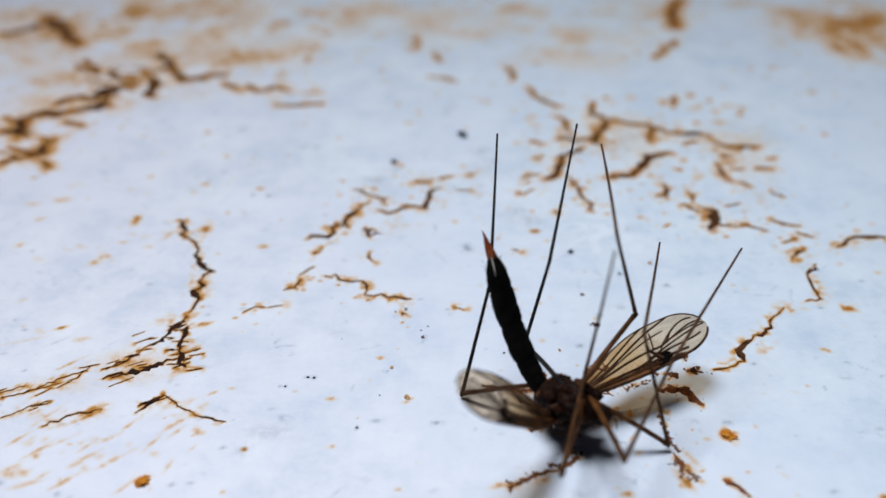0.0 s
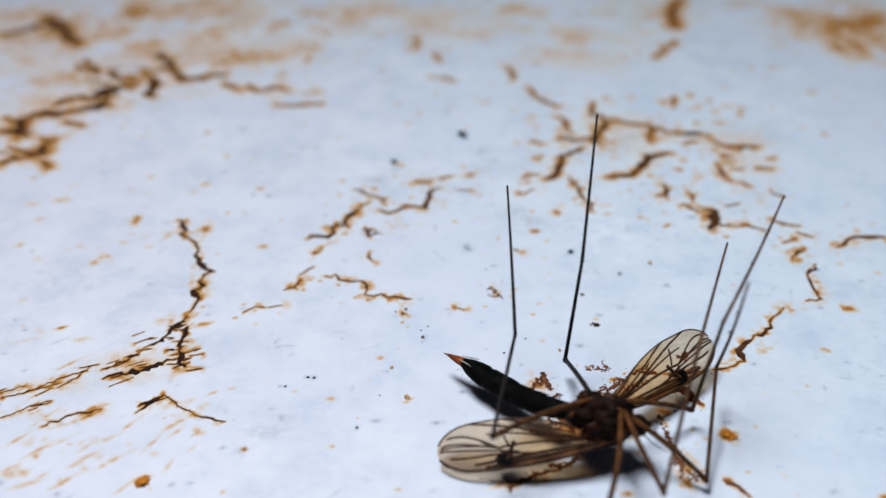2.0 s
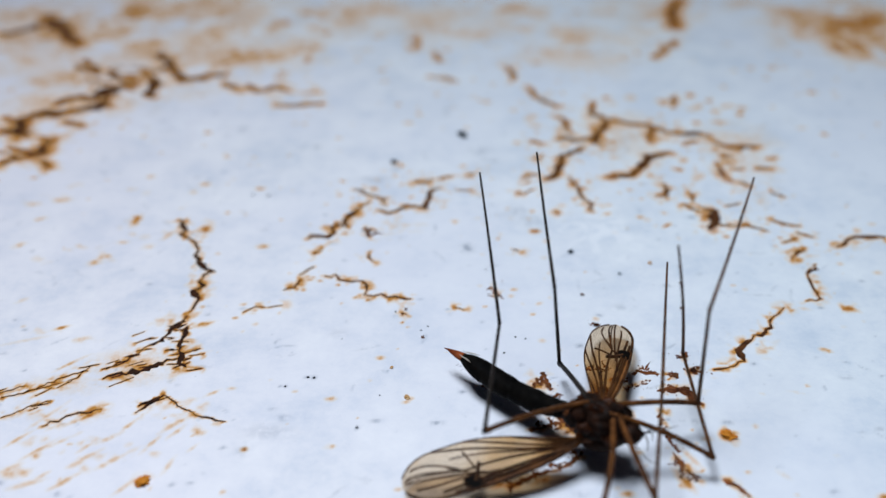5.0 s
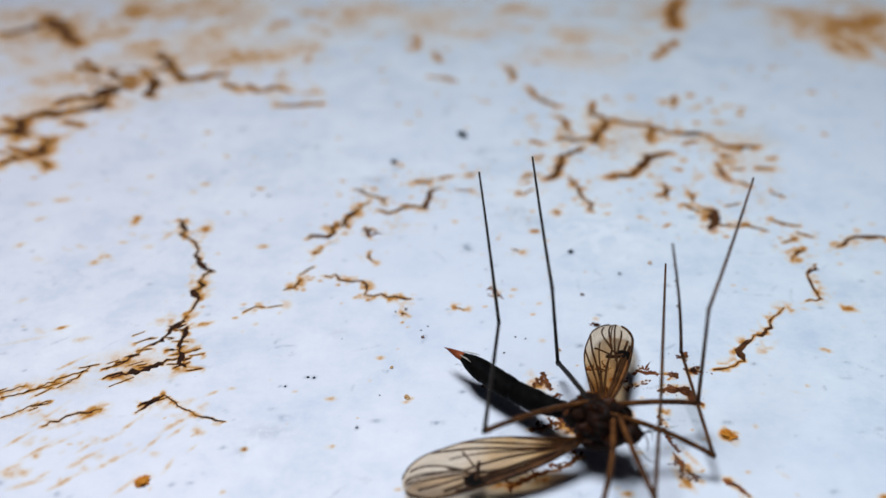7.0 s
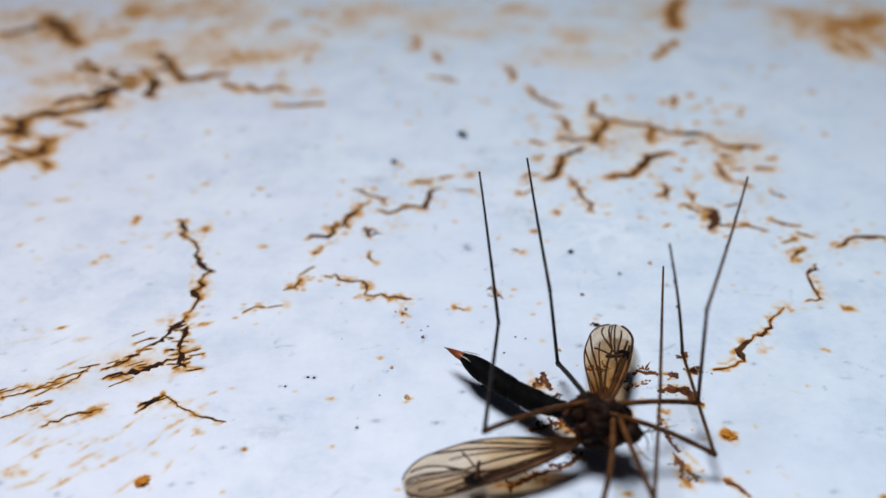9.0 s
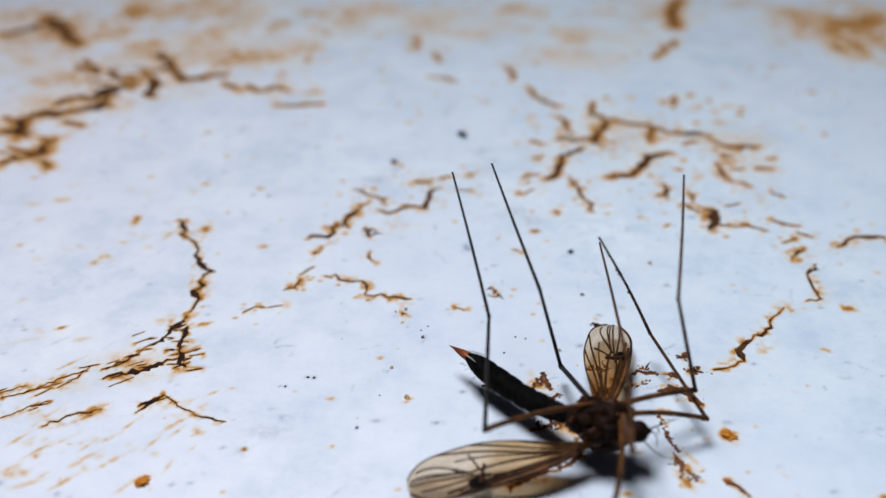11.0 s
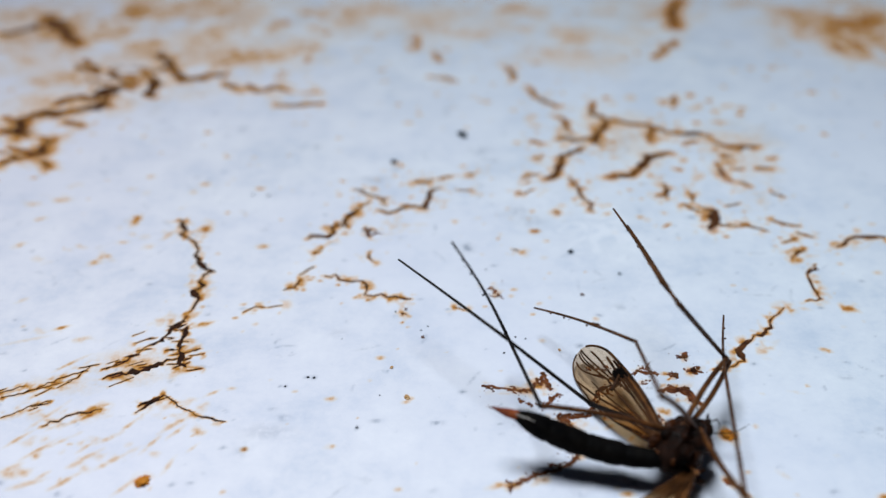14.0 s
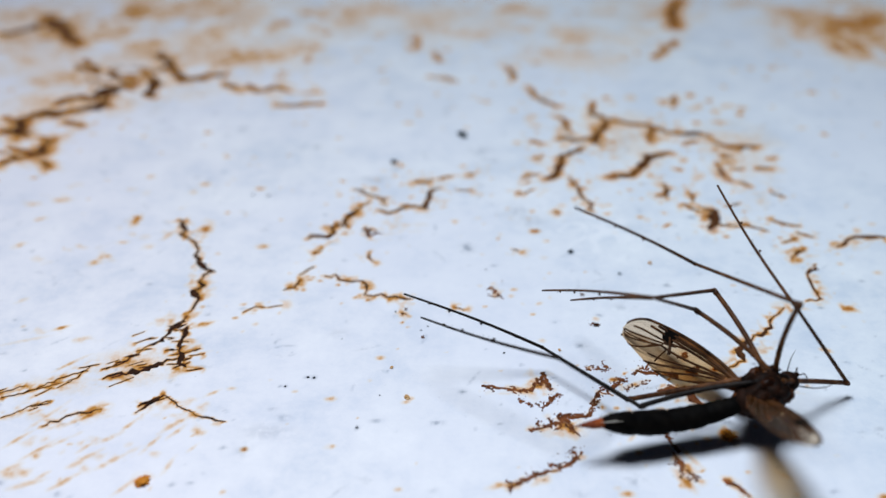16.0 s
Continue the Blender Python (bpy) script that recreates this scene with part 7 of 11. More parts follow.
    walk(femora[1], [
        (0, pose(0.00419, -0.00371, 0.00599, 112.8, 46.9, 138.5)),
        (0.1, pose(0.00233, -0.00492, 0.00613, 95.6, 48.4, 115.3)),
        (0.2, pose(-0.00060, -0.00381, 0.00723, 67.0, 61.9, 81.1)),
        (0.3, pose(-0.00052, -0.00262, 0.00775, 64.9, 71.0, 78.8)),
        (0.4, pose(0.00097, -0.00310, 0.00753, 91.6, 66.7, 107.3)),
        (0.5, pose(0.00539, -0.00207, 0.00582, 136.0, 45.2, 159.0)),
        (0.6, pose(0.00540, -0.00188, 0.00588, 137.3, 45.8, 160.8)),
        (0.7, pose(0.00461, -0.00395, 0.00552, 122.4, 42.3, 139.4)),
        (0.8, pose(0.00029, -0.00563, 0.00595, 88.9, 46.5, 93.0)),
        (0.9, pose(0.00134, -0.00603, 0.00540, 95.6, 41.2, 102.6)),
        (1, pose(0.00438, -0.00417, 0.00553, 118.5, 42.4, 136.4)),
        (1.1, pose(0.00436, -0.00272, 0.00639, 127.0, 51.2, 148.0)),
        (1.2, pose(0.00436, -0.00305, 0.00624, 124.8, 49.5, 145.1)),
        (1.3, pose(0.00324, -0.00222, 0.00720, 125.2, 61.4, 145.6)),
        (1.4, pose(0.00126, -0.00124, 0.00801, 115.5, 77.6, 135.3)),
        (1.5, pose(0.00018, -0.00041, 0.00819, 93.9, 86.9, 113.6)),
        (1.75, pose(0.00138, -0.00106, 0.00801, 122.6, 77.8, 142.5)),
        (2, pose(0.00284, -0.00178, 0.00748, 127.8, 65.9, 147.9)),
        (2.25, pose(0.00326, -0.00260, 0.00706, 122.0, 59.4, 141.4)),
        (2.5, pose(0.00351, -0.00334, 0.00661, 117.8, 53.7, 136.4)),
        (3, pose(0.00408, -0.00355, 0.00616, 119.8, 48.7, 138.9)),
        (3.5, pose(0.00435, -0.00364, 0.00592, 120.6, 46.2, 140.1)),
        (4, pose(0.00441, -0.00371, 0.00583, 120.5, 45.3, 139.9)),
        (4.2, pose(0.00444, -0.00374, 0.00579, 120.5, 44.9, 139.9)),
        (5.5, pose(0.00452, -0.00383, 0.00567, 120.4, 43.7, 139.8)),
        (7, pose(0.00460, -0.00387, 0.00557, 120.5, 42.8, 139.9)),
        (9.2, pose(0.00466, -0.00391, 0.00550, 120.6, 42.1, 140.0)),
        (10.2, pose(0.00441, -0.00360, 0.00590, 121.1, 46.0, 140.7)),
        (11, pose(0.00401, -0.00341, 0.00628, 120.3, 50.0, 139.6)),
        (11.25, pose(0.00314, -0.00369, 0.00662, 112.9, 53.8, 130.3)),
        (11.5, pose(0.00164, -0.00340, 0.00728, 100.6, 62.6, 115.8)),
        (11.7, pose(0.00134, -0.00295, 0.00753, 99.3, 66.7, 114.4)),
        (11.85, pose(0.00131, -0.00240, 0.00773, 103.2, 70.5, 118.6)),
        (12, pose(0.00130, -0.00180, 0.00789, 110.1, 74.3, 125.9)),
        (12.2, pose(0.00071, -0.00208, 0.00790, 93.7, 74.4, 108.8)),
        (12.35, pose(0.00043, -0.00193, 0.00796, 87.5, 76.1, 102.4)),
        (12.5, pose(0.00036, -0.00199, 0.00795, 85.5, 75.7, 100.3)),
        (12.6, pose(0.00092, -0.00253, 0.00774, 94.7, 70.8, 110.0)),
        (12.7, pose(0.00190, -0.00332, 0.00725, 103.8, 62.1, 119.8)),
        (12.8, pose(0.00263, -0.00400, 0.00666, 106.7, 54.3, 123.3)),
        (12.9, pose(0.00280, -0.00351, 0.00687, 111.1, 56.9, 128.6)),
        (13, pose(0.00299, -0.00346, 0.00681, 112.9, 56.1, 130.8)),
        (13.1, pose(0.00304, -0.00324, 0.00689, 114.9, 57.2, 133.1)),
        (13.2, pose(0.00305, -0.00314, 0.00694, 115.8, 57.8, 134.2)),
        (13.3, pose(0.00172, -0.00268, 0.00756, 105.5, 67.1, 122.7)),
        (13.4, pose(0.00128, -0.00254, 0.00769, 100.0, 69.7, 116.7)),
        (13.5, pose(0.00023, -0.00228, 0.00787, 80.1, 73.7, 95.8)),
        (13.6, pose(0.00184, -0.00153, 0.00784, 122.7, 73.0, 140.1)),
        (13.7, pose(0.00245, -0.00083, 0.00778, 143.0, 71.6, 161.4)),
        (13.8, pose(0.00168, -0.00009, 0.00803, 157.9, 78.2, 176.8)),
        (13.9, pose(0.00066, 0.00017, 0.00817, 175.2, 85.2, -165.8)),
        (14, pose(-0.00176, 0.00011, 0.00801, -22.8, 77.6, -3.6)),
        (14.1, pose(-0.00565, -0.00369, 0.00466, 10.2, 34.7, 33.1)),
        (14.2, pose(-0.00210, -0.00630, 0.00481, 33.0, 35.9, 71.6)),
        (14.3, pose(-0.00207, -0.00526, 0.00594, 31.0, 46.4, 68.6)),
        (14.4, pose(-0.00150, -0.00386, 0.00708, 31.1, 59.7, 68.7)),
        (14.4667, pose(-0.00167, -0.00578, -0.00052, 34.0, -2.0, 73.8)),
        (14.5, pose(-0.00175, -0.00675, -0.00432, 33.5, -31.8, 75.5)),
        (14.6, pose(0.00215, -0.00739, -0.00283, 19.6, -20.2, 106.2)),
        (14.7, pose(0.00455, -0.00679, 0.00067, 17.2, 4.7, 123.8)),
        (14.8, pose(0.00344, -0.00727, -0.00157, 17.7, -11.1, 115.3)),
        (14.9, pose(0.00174, -0.00737, -0.00314, 21.2, -22.5, 103.3)),
        (15, pose(-0.00356, -0.00719, -0.00171, 33.4, -12.0, 63.7)),
        (15.1, pose(-0.00471, -0.00660, 0.00124, 33.7, 8.7, 54.5)),
        (15.2, pose(0.00464, -0.00665, 0.00124, 45.9, 8.7, 124.9)),
        (15.3, pose(0.00565, -0.00594, -0.00007, 46.5, -0.5, 133.6)),
        (15.4, pose(0.00268, -0.00699, -0.00334, 51.5, -24.1, 111.0)),
        (15.5, pose(0.00236, -0.00717, -0.00319, 52.6, -22.9, 108.2)),
        (15.6, pose(0.00026, -0.00801, -0.00172, 57.6, -12.1, 91.9)),
        (15.7, pose(0.00547, -0.00604, 0.00091, 55.4, 6.4, 132.2)),
        (15.8, pose(0.00575, -0.00583, -0.00040, 55.5, -2.8, 134.6)),
        (15.9, pose(0.00514, -0.00634, -0.00073, 55.9, -5.1, 129.0)),
        (15.9667, pose(-0.00197, -0.00614, -0.00049, 60.8, -4.4, 74.1)),
        (16, pose(-0.00553, -0.00604, -0.00036, 62.5, -2.5, 47.5))])
    walk(tarsi[1], [
        (0, pose(0.00900, 0.00000, -0.00000, 19.4, 64.2, 20.9)),
        (0.1, pose(0.00900, 0.00000, 0.00000, 24.2, 53.6, 26.5)),
        (0.2, pose(0.00900, 0.00000, 0.00000, 34.9, 61.1, 39.1)),
        (0.3, pose(0.00900, -0.00000, 0.00000, 30.6, 55.7, 34.1)),
        (0.4, pose(0.00900, 0.00000, 0.00000, 16.8, 41.6, 15.9)),
        (0.5, pose(0.00900, 0.00000, 0.00000, 26.5, 54.8, 28.8)),
        (0.6, pose(0.00900, -0.00000, 0.00000, 30.7, 64.2, 33.7)),
        (0.7, pose(0.00900, 0.00000, 0.00000, 41.2, 52.5, 45.9)),
        (0.8, pose(0.00900, 0.00000, 0.00000, 35.4, 40.9, 38.0)),
        (0.9, pose(0.00900, 0.00000, 0.00000, 47.4, 50.1, 54.6)),
        (1, pose(0.00900, 0.00000, -0.00000, 45.2, 65.9, 52.2)),
        (1.1, pose(0.00900, 0.00000, 0.00000, 7.0, 65.4, 10.5)),
        (1.2, pose(0.00900, -0.00000, 0.00000, 12.3, 66.3, 16.4)),
        (1.3, pose(0.00900, -0.00000, 0.00000, 2.2, 52.0, 4.6)),
        (1.4, pose(0.00900, -0.00000, 0.00000, -3.2, 48.6, -2.3)),
        (1.5, pose(0.00900, 0.00000, 0.00000, -10.0, 54.1, -11.0)),
        (1.75, pose(0.00900, 0.00000, 0.00000, -5.5, 51.6, -5.4)),
        (2, pose(0.00900, -0.00000, 0.00000, -1.7, 50.7, -0.6)),
        (2.25, pose(0.00900, 0.00000, -0.00000, 5.9, 54.2, 9.0)),
        (2.5, pose(0.00900, -0.00000, 0.00000, 16.2, 55.3, 21.7)),
        (3, pose(0.00900, 0.00000, 0.00000, 27.4, 61.2, 34.7)),
        (3.5, pose(0.00900, 0.00000, 0.00000, 37.8, 64.7, 46.5)),
        (4, pose(0.00900, -0.00000, 0.00000, 42.3, 65.5, 51.4)),
        (4.2, pose(0.00900, -0.00000, 0.00000, 44.2, 65.8, 53.5)),
        (5.5, pose(0.00900, 0.00000, 0.00000, 51.9, 66.7, 61.9)),
        (7, pose(0.00900, 0.00000, 0.00000, 57.2, 67.2, 67.7)),
        (9.2, pose(0.00900, -0.00000, 0.00000, 57.9, 66.4, 68.4)),
        (10.2, pose(0.00900, -0.00000, -0.00000, 54.1, 67.9, 64.3)),
        (11, pose(0.00900, 0.00000, -0.00000, 48.4, 65.4, 58.0)),
        (11.25, pose(0.00900, 0.00000, 0.00000, 40.8, 59.4, 49.6)),
        (11.5, pose(0.00900, 0.00000, 0.00000, 27.1, 54.4, 33.2)),
        (11.7, pose(0.00900, -0.00000, 0.00000, 17.6, 50.7, 21.2)),
        (11.85, pose(0.00900, 0.00000, -0.00000, 13.0, 53.8, 15.5)),
        (12, pose(0.00900, 0.00000, 0.00000, 6.1, 56.6, 7.1)),
        (12.2, pose(0.00900, 0.00000, 0.00000, 13.0, 55.0, 15.4)),
        (12.35, pose(0.00900, 0.00000, 0.00000, 8.0, 55.1, 9.3)),
        (12.5, pose(0.00900, 0.00000, 0.00000, 4.3, 55.4, 4.8)),
        (12.6, pose(0.00900, 0.00000, 0.00000, 6.1, 54.9, 7.0)),
        (12.7, pose(0.00900, 0.00000, -0.00000, 12.3, 58.0, 14.4)),
        (12.8, pose(0.00900, 0.00000, 0.00000, 18.9, 60.0, 22.2)),
        (12.9, pose(0.00900, -0.00000, 0.00000, 5.0, 63.6, 6.4)),
        (13, pose(0.00900, -0.00000, 0.00000, -5.5, 65.0, -5.2)),
        (13.1, pose(0.00900, 0.00000, -0.00000, -8.1, 64.5, -8.1)),
        (13.2, pose(0.00900, 0.00000, 0.00000, -11.0, 64.1, -11.4)),
        (13.3, pose(0.00900, 0.00000, 0.00000, -19.6, 64.1, -21.0)),
        (13.4, pose(0.00900, -0.00000, -0.00000, -29.5, 64.3, -31.9)),
        (13.5, pose(0.00900, 0.00000, 0.00000, -30.8, 59.4, -33.4)),
        (13.6, pose(0.00900, 0.00000, 0.00000, -36.0, 61.5, -39.3)),
        (13.7, pose(0.00900, -0.00000, -0.00000, -25.6, 50.5, -26.9)),
        (13.8, pose(0.00900, 0.00000, 0.00000, -30.6, 47.2, -33.5)),
        (13.9, pose(0.00900, 0.00000, -0.00000, -43.2, 59.6, -49.1)),
        (14, pose(0.00900, 0.00000, -0.00000, -17.6, 55.3, -18.9)),
        (14.0667, pose(0.00900, 0.00000, 0.00000, -4.2, -19.5, 14.9)),
        (14.1, pose(0.00900, 0.00000, 0.00000, -16.5, -54.0, 34.4)),
        (14.2, pose(0.00900, -0.00000, 0.00000, -2.5, -43.3, 15.9)),
        (14.3, pose(0.00900, 0.00000, 0.00000, -5.7, -37.7, 20.8)),
        (14.4, pose(0.00900, 0.00000, 0.00000, -3.2, -25.8, 16.1)),
        (14.5, pose(0.00900, 0.00000, 0.00000, -64.8, -67.9, 90.7)),
        (14.6, pose(0.00900, 0.00000, -0.00000, -123.9, -65.1, 154.2)),
        (14.7, pose(0.00900, 0.00000, -0.00000, -147.1, -61.2, -179.9)),
        (14.8, pose(0.00900, 0.00000, -0.00000, -144.9, -61.8, 177.5)),
        (14.9, pose(0.00900, 0.00000, -0.00000, -131.1, -64.1, 162.1)),
        (15, pose(0.00900, 0.00000, 0.00000, -96.3, -66.5, 124.0)),
        (15.1, pose(0.00900, 0.00000, 0.00000, -67.7, -51.6, 91.2)),
        (15.2, pose(0.00900, 0.00000, 0.00000, -138.1, -50.1, 175.8)),
        (15.3, pose(0.00900, 0.00000, -0.00000, -130.3, -78.7, 167.4)),
        (15.4, pose(0.00900, 0.00000, 0.00000, -105.0, -78.4, 141.6)),
        (15.5, pose(0.00900, -0.00000, 0.00000, -1.2, -51.5, 33.8)),
        (15.6, pose(0.00900, 0.00000, -0.00000, -81.7, -49.3, 129.3)),
        (15.7, pose(0.00900, -0.00000, -0.00000, -131.1, -42.4, -165.5)),
        (15.7667, pose(0.00900, 0.00000, -0.00000, -40.4, -79.3, 99.0)),
        (15.8, pose(0.00900, 0.00000, 0.00000, 12.9, -61.3, 43.5)),
        (15.9, pose(0.00900, -0.00000, 0.00000, -5.0, -81.7, 62.1)),
        (16, pose(0.00900, 0.00000, 0.00000, 25.9, -39.9, 29.2))])
    walk(tibiae[2], [
        (0, pose(0.00195, 0.00754, 0.00315, -87.0, -66.8, -107.8)),
        (0.1, pose(0.00149, 0.00766, -0.00062, -55.9, -72.9, -140.8)),
        (0.2, pose(0.00224, 0.00771, 0.00052, -58.6, -80.0, -138.0)),
        (0.3, pose(0.00309, 0.00748, 0.00093, -44.3, -81.8, -152.5)),
        (0.4, pose(0.00421, 0.00685, -0.00004, -96.7, -83.6, -99.7)),
        (0.5, pose(0.00266, 0.00756, 0.00220, -61.6, -63.5, -135.7)),
        (0.6, pose(0.00256, 0.00726, 0.00357, -75.4, -60.1, -120.0)),
        (0.7, pose(-0.00000, 0.00747, 0.00378, -71.2, -54.1, -125.0)),
        (0.8, pose(0.00052, 0.00786, 0.00236, -55.8, -67.1, -142.5)),
        (0.9, pose(0.00038, 0.00784, -0.00006, -22.7, -67.0, -178.4)),
        (1, pose(0.00164, 0.00779, 0.00224, -89.8, -68.0, -107.0)),
        (1.1, pose(0.00308, 0.00733, -0.00028, -68.2, -74.7, -129.7)),
        (1.2, pose(0.00426, 0.00692, 0.00065, -36.7, -72.5, -162.4)),
        (1.3, pose(0.00533, 0.00618, 0.00135, -77.8, -75.5, -119.9)),
        (1.4, pose(0.00540, 0.00606, 0.00031, -53.4, -81.8, -144.7)),
        (1.5, pose(0.00553, 0.00564, -0.00079, 39.8, -81.0, 121.4)),
        (1.75, pose(0.00573, 0.00496, -0.00173, 78.8, -87.3, 82.3)),
        (2, pose(0.00603, 0.00444, -0.00193, -144.9, -81.8, -54.1)),
        (2.25, pose(0.00593, 0.00494, -0.00137, -126.9, -82.9, -72.3)),
        (2.5, pose(0.00565, 0.00548, -0.00089, -110.2, -83.0, -89.1)),
        (3, pose(0.00548, 0.00568, -0.00082, -102.6, -82.5, -96.8)),
        (3.5, pose(0.00540, 0.00576, -0.00081, -99.7, -82.2, -99.7)),
        (4, pose(0.00541, 0.00575, -0.00081, -98.3, -82.1, -101.1)),
        (4.2, pose(0.00542, 0.00574, -0.00081, -97.8, -82.0, -101.6)),
        (5.5, pose(0.00545, 0.00572, -0.00081, -95.3, -82.2, -104.2)),
        (7, pose(0.00548, 0.00568, -0.00081, -92.6, -82.4, -106.9)),
        (9.2, pose(0.00553, 0.00564, -0.00081, -87.4, -81.8, -112.1)),
        (10.2, pose(0.00574, 0.00545, -0.00074, -68.9, -78.7, -130.9)),
        (11, pose(0.00578, 0.00553, -0.00041, -53.6, -72.8, -146.6)),
        (11.25, pose(0.00529, 0.00616, 0.00039, -45.6, -64.3, -155.2)),
        (11.5, pose(0.00526, 0.00624, 0.00110, -34.6, -56.8, -167.8)),
        (11.7, pose(0.00670, 0.00458, 0.00032, -20.6, -63.5, 176.1)),
        (11.85, pose(0.00715, 0.00346, -0.00051, -15.2, -71.4, 170.3)),
        (12, pose(0.00727, 0.00276, -0.00104, -10.7, -76.4, 165.6)),
        (12.2, pose(0.00706, 0.00401, 0.00042, -15.7, -60.5, 170.9)),
        (12.35, pose(0.00692, 0.00431, 0.00089, -15.2, -60.8, 170.4)),
        (12.5, pose(0.00688, 0.00439, 0.00106, -14.9, -62.2, 170.0)),
        (12.6, pose(0.00716, 0.00380, 0.00036, -9.5, -68.7, 164.1)),
        (12.7, pose(0.00713, 0.00356, -0.00041, -8.8, -75.2, 163.4)),
        (12.8, pose(0.00679, 0.00426, -0.00027, -30.1, -75.4, -174.6)),
        (12.9, pose(0.00710, 0.00369, -0.00030, -31.5, -75.3, -173.2)),
        (13, pose(0.00704, 0.00373, -0.00047, -34.3, -75.0, -170.3)),
        (13.1, pose(0.00712, 0.00345, -0.00066, -6.2, -75.1, 160.7)),
        (13.2, pose(0.00713, 0.00316, -0.00103, 27.0, -69.9, 125.9)),
        (13.3, pose(0.00635, 0.00344, -0.00242, 54.3, -77.9, 97.7)),
        (13.4, pose(0.00657, 0.00288, -0.00247, -3.7, -79.5, 156.6)),
        (13.5, pose(0.00687, 0.00237, -0.00227, -23.9, -74.2, 177.3)),
        (13.6, pose(0.00720, 0.00222, -0.00166, -1.0, -76.2, 153.6)),
        (13.7, pose(0.00760, 0.00234, -0.00031, 23.2, -77.8, 128.9)),
        (13.8, pose(0.00767, 0.00241, 0.00221, 10.8, -54.1, 142.1)),
        (13.9, pose(0.00778, 0.00205, 0.00200, 14.3, -52.0, 137.8)),
        (14, pose(0.00782, 0.00200, 0.00176, 12.3, -51.2, 140.3)),
        (14.1, pose(0.00753, 0.00256, -0.00032, 1.9, -63.0, 152.6)),
        (14.2, pose(0.00607, 0.00432, -0.00201, -17.3, -75.6, 173.0)),
        (14.3, pose(0.00680, 0.00368, -0.00128, -5.7, -70.1, 160.9)),
        (14.4, pose(0.00703, 0.00338, -0.00106, 2.8, -66.8, 151.8)),
        (14.5, pose(0.00726, 0.00325, -0.00043, 10.6, -63.1, 143.2)),
        (14.6, pose(0.00634, 0.00420, -0.00164, -38.8, -71.9, -164.1)),
        (14.7, pose(0.00317, 0.00649, -0.00235, -104.5, -66.4, -94.8)),
        (14.8, pose(0.00611, 0.00493, -0.00096, -54.7, -69.6, -148.0)),
        (14.9, pose(0.00668, 0.00467, 0.00072, -20.2, -66.1, 174.9)),
        (15, pose(0.00621, 0.00475, 0.00346, -3.7, -56.8, 156.3)),
        (15.1, pose(0.00736, 0.00344, 0.00170, 4.1, -58.5, 147.1)),
        (15.1667, pose(0.00120, -0.00116, 0.00533, 68.8, -39.4, 67.8)),
        (15.2, pose(-0.00188, -0.00346, 0.00714, 77.3, -18.8, 50.7)),
        (15.3, pose(-0.00419, -0.00182, 0.00660, 76.4, -13.8, 53.8)),
        (15.4, pose(-0.00316, -0.00050, 0.00768, 77.1, 4.7, 45.5)),
        (15.5, pose(-0.00307, -0.00035, 0.00775, 77.0, -2.1, 43.2)),
        (15.5667, pose(0.00244, 0.00301, 0.00070, 64.7, -54.5, 66.3)),
        (15.6, pose(0.00520, 0.00470, -0.00282, 20.2, -73.2, 114.7)),
        (15.7, pose(0.00549, 0.00493, -0.00215, -153.6, -87.0, -71.4)),
        (15.8, pose(0.00533, 0.00396, -0.00335, -19.9, -62.5, 154.4)),
        (15.9, pose(0.00507, 0.00536, -0.00216, -34.1, -65.4, 170.1)),
        (16, pose(0.00175, 0.00754, 0.00331, -52.5, -26.3, -165.9))])
